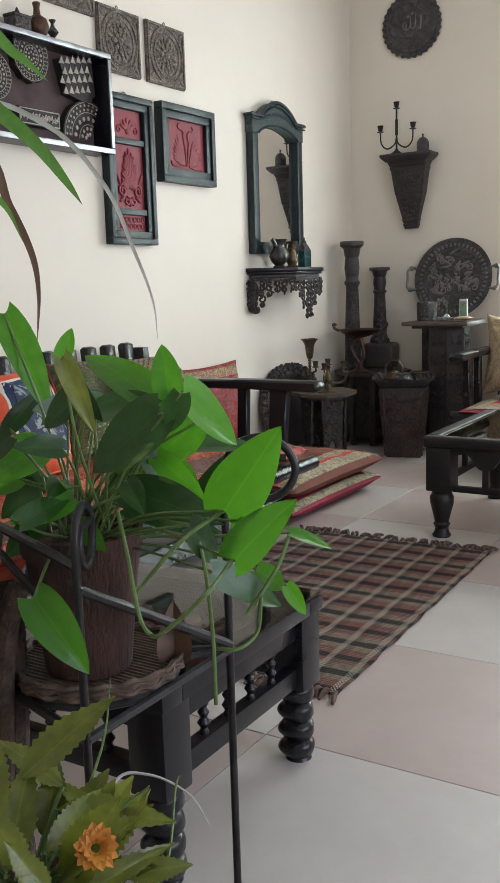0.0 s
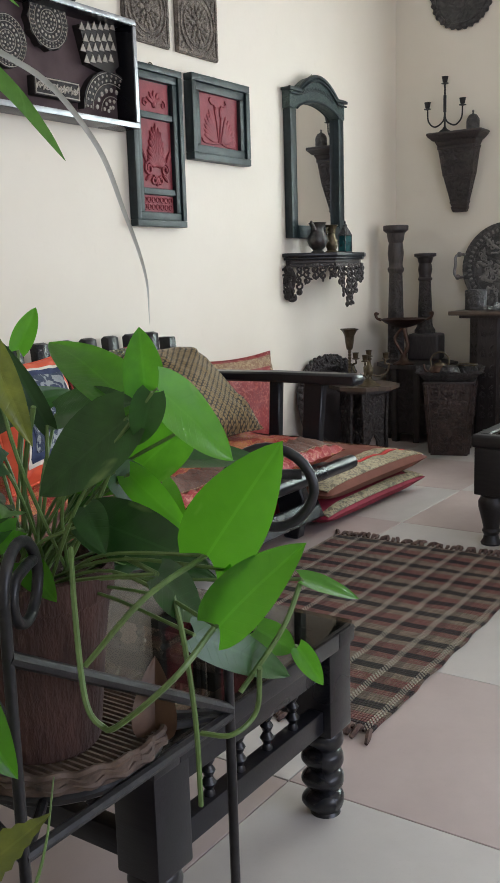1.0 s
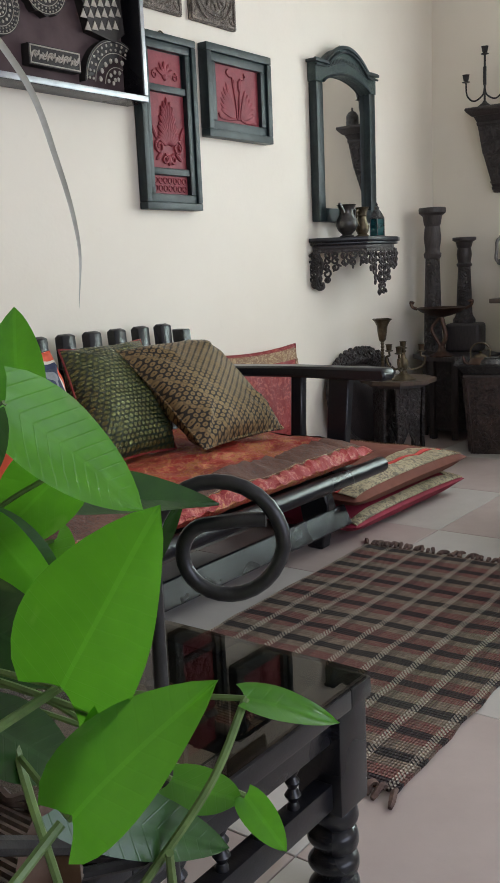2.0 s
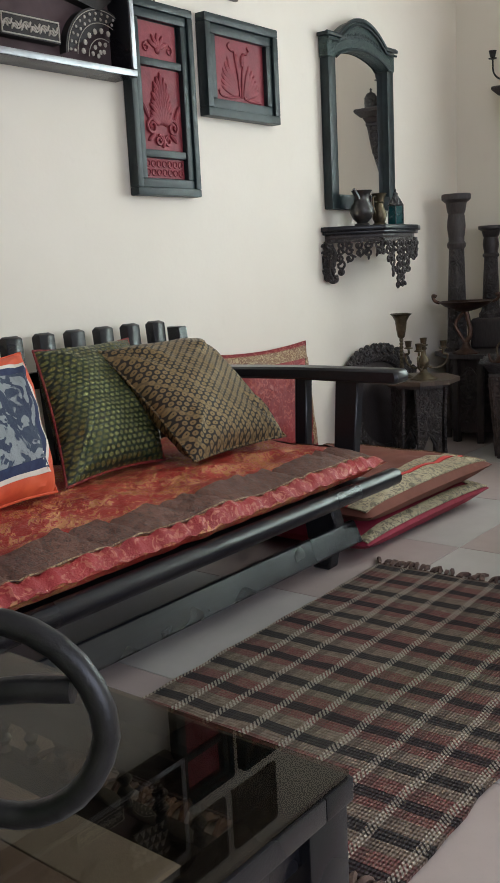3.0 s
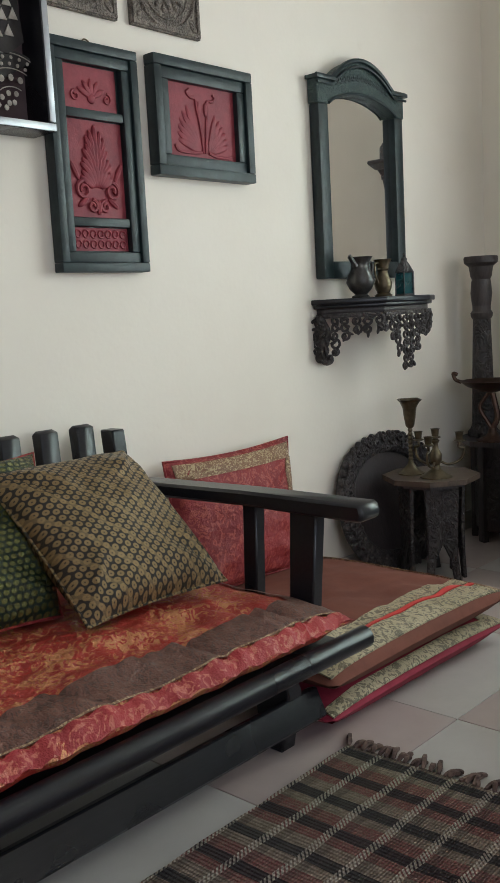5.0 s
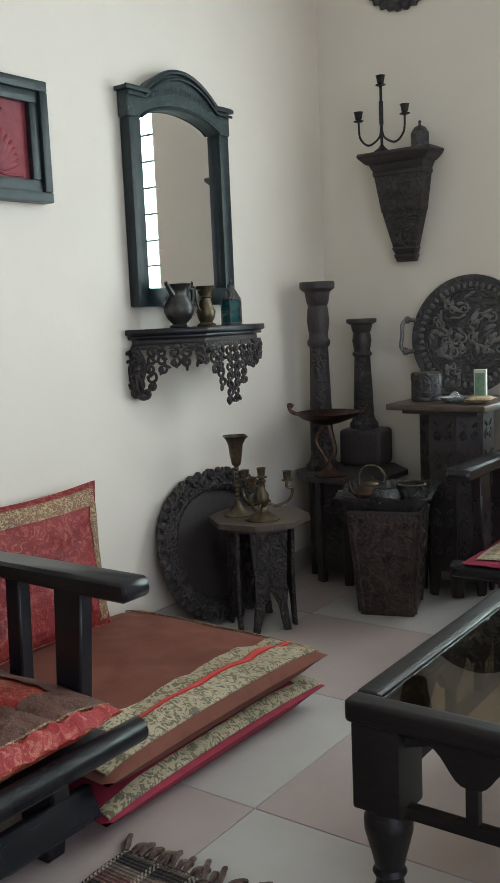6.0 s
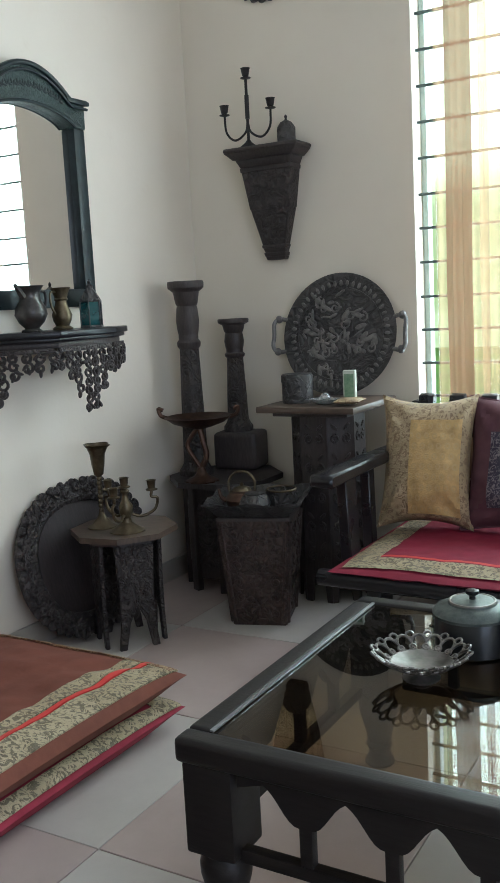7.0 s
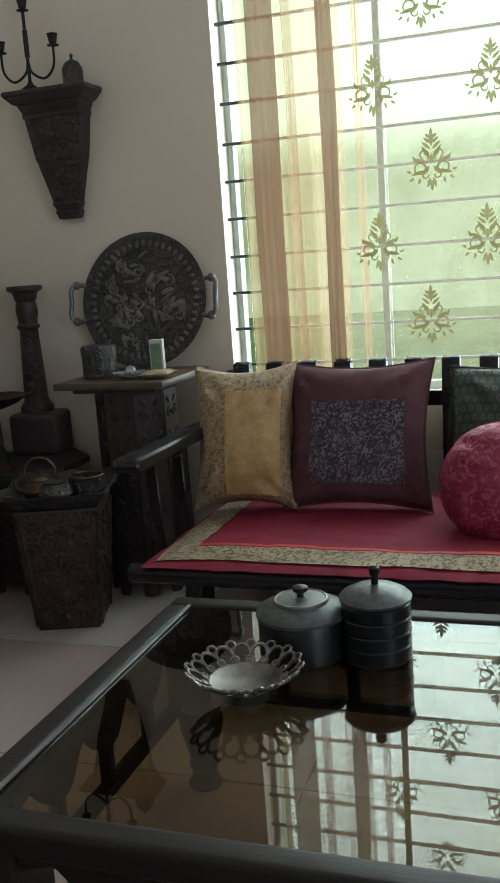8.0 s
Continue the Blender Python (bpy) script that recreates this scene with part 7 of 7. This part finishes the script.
# gnarled root behind the pot
dw = thing("driftwood", "dark gnarled driftwood root standing upright", "driftwood", pose(-0.430, 1.165, 0))
rnd = random.Random(4)
for k in range(7):
    a = k * 0.9
    p = [(0.05 * math.cos(a), 0.05 * math.sin(a), 0), (0.035 * math.cos(a + 0.4), 0.035 * math.sin(a + 0.4), 0.30), (0.045 * math.cos(a + 0.9), 0.045 * math.sin(a + 0.9), 0.55), ((0.05 + rnd.uniform(-0.02, 0.03)) * math.cos(a + 1.3), 0.05 * math.sin(a + 1.3), rnd.uniform(0.62, 0.74))]
    part("root", tube(smooth_line(p, 8), rnd.uniform(0.020, 0.032), 9, taper=lambda s: 1.1 - 0.55 * s), M_SOIL, dw)
bm = leaf_mesh(0.065, 0.045, 0.5, 0.7, seed=3)
solid("dry_leaf", bm, M_DRYBLADE, "curled dry brown leaf on the tray", "dry leaf", leaf_pose((-0.245, 1.330, 0.520), (-0.235, 1.320, 0.645), 0.2))

# serrated foliage plant with an orange flower
fern = thing("foliage_plant", "olive serrated foliage plant with an orange flower", "house plant", pose(-0.165, 0.975, 0))
finv = fern.matrix_basis.inverted()
part("pot", lathe([(0.070, 0), (0.074, 0.005), (0.090, 0.33), (0.096, 0.37), (0.100, 0.375), (0.100, 0.405), (0.094, 0.408), (0.086, 0.385), (0.02, 0.38)], 32), M_TERRA, fern, "tall dark terracotta pot")
part("soil", lathe([(0.086, 0.382), (0.07, 0.395), (0.01, 0.40)], 18), M_SOIL, fern)
ROOT = Vector((-0.165, 0.975, 0.395))


def fern_leaf(root, tip, width):
    count[0] += 1
    k = count[0]
    rnd = random.Random(k)
    length = (Vector(tip) - Vector(root)).length
    ob = part("leaf", leaf_mesh(length * 1.0, length * width * 1.05, rnd.uniform(0.02, 0.2), rnd.uniform(0.1, 0.35), False, 26, 6, 0.10, k), M_FERN, fern)
    ob.matrix_basis = finv @ leaf_pose(root, tip, 0.4, rnd.uniform(-0.4, 0.4))
    r = Vector(root)
    part("stem", tube([finv @ p for p in smooth_line([ROOT + Vector((rnd.uniform(-0.03, 0.03), rnd.uniform(-0.03, 0.03), 0)), ROOT.lerp(r, 0.6) + Vector((0, 0, 0.015)), r], 5)], 0.0025, 6), M_STEM, fern)


fern_leaf((-0.192, 1.001, 0.526), (-0.146, 1.090, 0.589), 0.35)
fern_leaf((-0.157, 1.015, 0.499), (-0.049, 1.047, 0.510), 0.28)
fern_leaf((-0.144, 0.934, 0.481), (-0.192, 1.018, 0.547), 0.3)
fern_leaf((-0.064, 1.000, 0.468), (-0.019, 1.042, 0.475), 0.4)
fern_leaf((-0.133, 0.917, 0.538), (-0.195, 0.974, 0.596), 0.3)
fern_leaf((-0.063, 0.940, 0.484), (-0.029, 1.032, 0.505), 0.2)
fern_leaf((-0.101, 0.921, 0.504), (-0.147, 0.919, 0.559), 0.35)
fern_leaf((-0.188, 1.056, 0.493), (-0.247, 1.033, 0.544), 0.35)
fern_leaf((-0.125, 0.965, 0.492), (-0.130, 1.051, 0.511), 0.3)
fern_leaf((-0.081, 0.925, 0.487), (-0.106, 0.904, 0.544), 0.35)
fern_leaf((-0.130, 1.055, 0.461), (-0.195, 1.057, 0.503), 0.3)
for k in range(44):
    rnd = random.Random(100 + k)
    a, h = rnd.uniform(0, 6.28), rnd.uniform(0.04, 0.17)
    r0 = ROOT + Vector((0.05 * math.cos(a), 0.05 * math.sin(a), 0.02 + 0.3 * h))
    fern_leaf(r0, r0 + Vector((rnd.uniform(0.03, 0.085) * math.cos(a), rnd.uniform(0.03, 0.085) * math.sin(a), h * rnd.uniform(0.2, 0.8))), 0.40)
part("stem", tube([finv @ p for p in smooth_line([ROOT, Vector((-0.10, 0.970, 0.47)), Vector((-0.060, 0.956, 0.518))], 5)], 0.003, 6), M_STEM, fern)
bm = bmesh.new()
for ring_r, cnt, tilt_a in ((0.004, 7, 75), (0.007, 12, 48), (0.010, 15, 15)):
    for k in range(cnt):
        a = 360 * k / cnt + ring_r * 900
        lf = leaf_mesh(ring_r * random.uniform(1.2, 1.7), ring_r * 1.3, random.uniform(0, 0.5), random.uniform(0.1, 0.5), False, 6, 4, 0.08, k)
        lf.transform(pose(0, 0, 0, 0, 0, a) @ pose(0, 0.004, 0, tilt_a, 0, 0))
        join(bm, lf)
fl = part("flower", bm, M_FLOWER, fern, "ruffled orange flower")
fl.matrix_basis = finv @ basis((-0.055, 0.955, 0.525), (0.8, 0.6, 0), (-0.35, 0.5, 0.7), (0.5, -0.55, 0.65))
for pts in ([(-0.13, 1.0, 0.40), (-0.074, 1.061, 0.422), (-0.085, 1.11, 0.494), (-0.084, 1.118, 0.503)], [(-0.17, 1.05, 0.40), (-0.186, 1.13, 0.459), (-0.157, 1.156, 0.465), (-0.110, 1.166, 0.450), (-0.080, 1.16, 0.425)], [(-0.18, 1.02, 0.40), (-0.184, 1.095, 0.484), (-0.186, 1.123, 0.525), (-0.195, 1.146, 0.574)], [(-0.15, 1.0, 0.42), (-0.10, 1.03, 0.50), (-0.07, 1.05, 0.53)]):
    part("grass_blade", tube([finv @ Vector(p) for p in smooth_line(pts, 7)], 0.0022, 5, taper=lambda s: 1.1 - 0.8 * s), M_PALEBLADE if pts[1][1] > 1.1 else M_STEM, fern)

# long-bladed plant that arches over from outside the view
sp = thing("spider_plant", "spider plant with long arching blades in a dark pot", "house plant", pose(-0.66, 1.18, 0))
sinv = sp.matrix_basis.inverted()
part("pot", lathe([(0.075, 0), (0.08, 0.006), (0.10, 0.50), (0.106, 0.55), (0.106, 0.58), (0.098, 0.58), (0.09, 0.55), (0.02, 0.54)], 28), M_TERRA, sp, "tall dark terracotta pot")


def blade(pts, width, material, label=""):
    """A strap leaf along a line of points."""
    line = smooth_line(pts, 8)
    bm = bmesh.new()
    prev = None
    for i, p in enumerate(line):
        s = i / (len(line) - 1)
        d = (line[min(i + 1, len(line) - 1)] - line[max(i - 1, 0)]).normalized()
        side = d.cross((LIGHT_SIDE - p).normalized()).normalized()
        w = width / 2 * (min(1, 0.35 + 2.2 * s) * (1 - s ** 3) + 0.02)
        up = side.cross(d) * 0.25 * w
        row = [bm.verts.new(sinv @ (p + side * w + up)), bm.verts.new(sinv @ p), bm.verts.new(sinv @ (p - side * w + up))]
        if prev:
            bm.faces.new((prev[0], prev[1], row[1], row[0]))
            bm.faces.new((prev[1], prev[2], row[2], row[1]))
        prev = row
    part("blade", bm, material, sp, label)


blade([(-0.66, 1.18, 0.55), (-0.69, 1.25, 1.05), (-0.781, 1.540, 1.292), (-0.690, 1.637, 1.264), (-0.596, 1.662, 1.161), (-0.534, 1.650, 1.057), (-0.465, 1.606, 0.974), (-0.425, 1.563, 0.911)], 0.009, M_PALEBLADE, "pale withered blade")
blade([(-0.66, 1.18, 0.55), (-0.68, 1.25, 1.05), (-0.737, 1.500, 1.299), (-0.706, 1.539, 1.277), (-0.670, 1.586, 1.225), (-0.645, 1.620, 1.171), (-0.628, 1.639, 1.132)], 0.030, M_BLADE)
blade([(-0.66, 1.18, 0.55), (-0.65, 1.25, 1.15), (-0.674, 1.462, 1.374), (-0.632, 1.511, 1.349), (-0.604, 1.550, 1.311)], 0.024, M_BLADE)
blade([(-0.66, 1.18, 0.55), (-0.66, 1.27, 1.0), (-0.575, 1.372, 1.17), (-0.541, 1.386, 1.111), (-0.511, 1.393, 1.044), (-0.494, 1.384, 0.989), (-0.469, 1.349, 0.921)], 0.013, M_DRYBLADE, "brown dry blade")
blade([(-0.66, 1.18, 0.55), (-0.64, 1.22, 0.98), (-0.56, 1.28, 1.15), (-0.506, 1.304, 1.129), (-0.487, 1.328, 1.101), (-0.476, 1.343, 1.057)], 0.013, M_BLADE)
for k in range(8):
    a = 2.2 + 0.45 * k
    blade([(-0.66, 1.18, 0.55), (-0.66 + 0.10 * math.cos(a), 1.18 + 0.10 * math.sin(a), 0.95), (-0.66 + 0.26 * math.cos(a), 1.18 + 0.26 * math.sin(a), 1.05), (-0.66 + 0.38 * math.cos(a), 1.18 + 0.38 * math.sin(a), 0.85)], 0.022, M_BLADE)

# ---- floor tiles, last ----
tile_mesh = {}
for key, mt in ((0, M_TILE_PINK), (1, M_TILE_WHITE)):
    bm = box(-TILE / 2 + 0.0013, TILE / 2 - 0.0013, -TILE / 2 + 0.0013, TILE / 2 - 0.0013, -0.008, 0.0, 0.0012, seg=1)
    me = bpy.data.meshes.new("tile")
    bm.to_mesh(me)
    bm.free()
    me.materials.append(mt)
    tile_mesh[key] = me
for i in range(-2, 7):
    for j in range(-9, 4):
        x, y = -1.168 + TILE * (i + 0.5), 3.898 + TILE * (j + 0.5)
        ob = new("tile", tile_mesh[(i + j) % 2])
        ob.parent = floor
        ob.location = (x, y, 0.0003 * math.sin(i * 2.3 + j * 1.7))
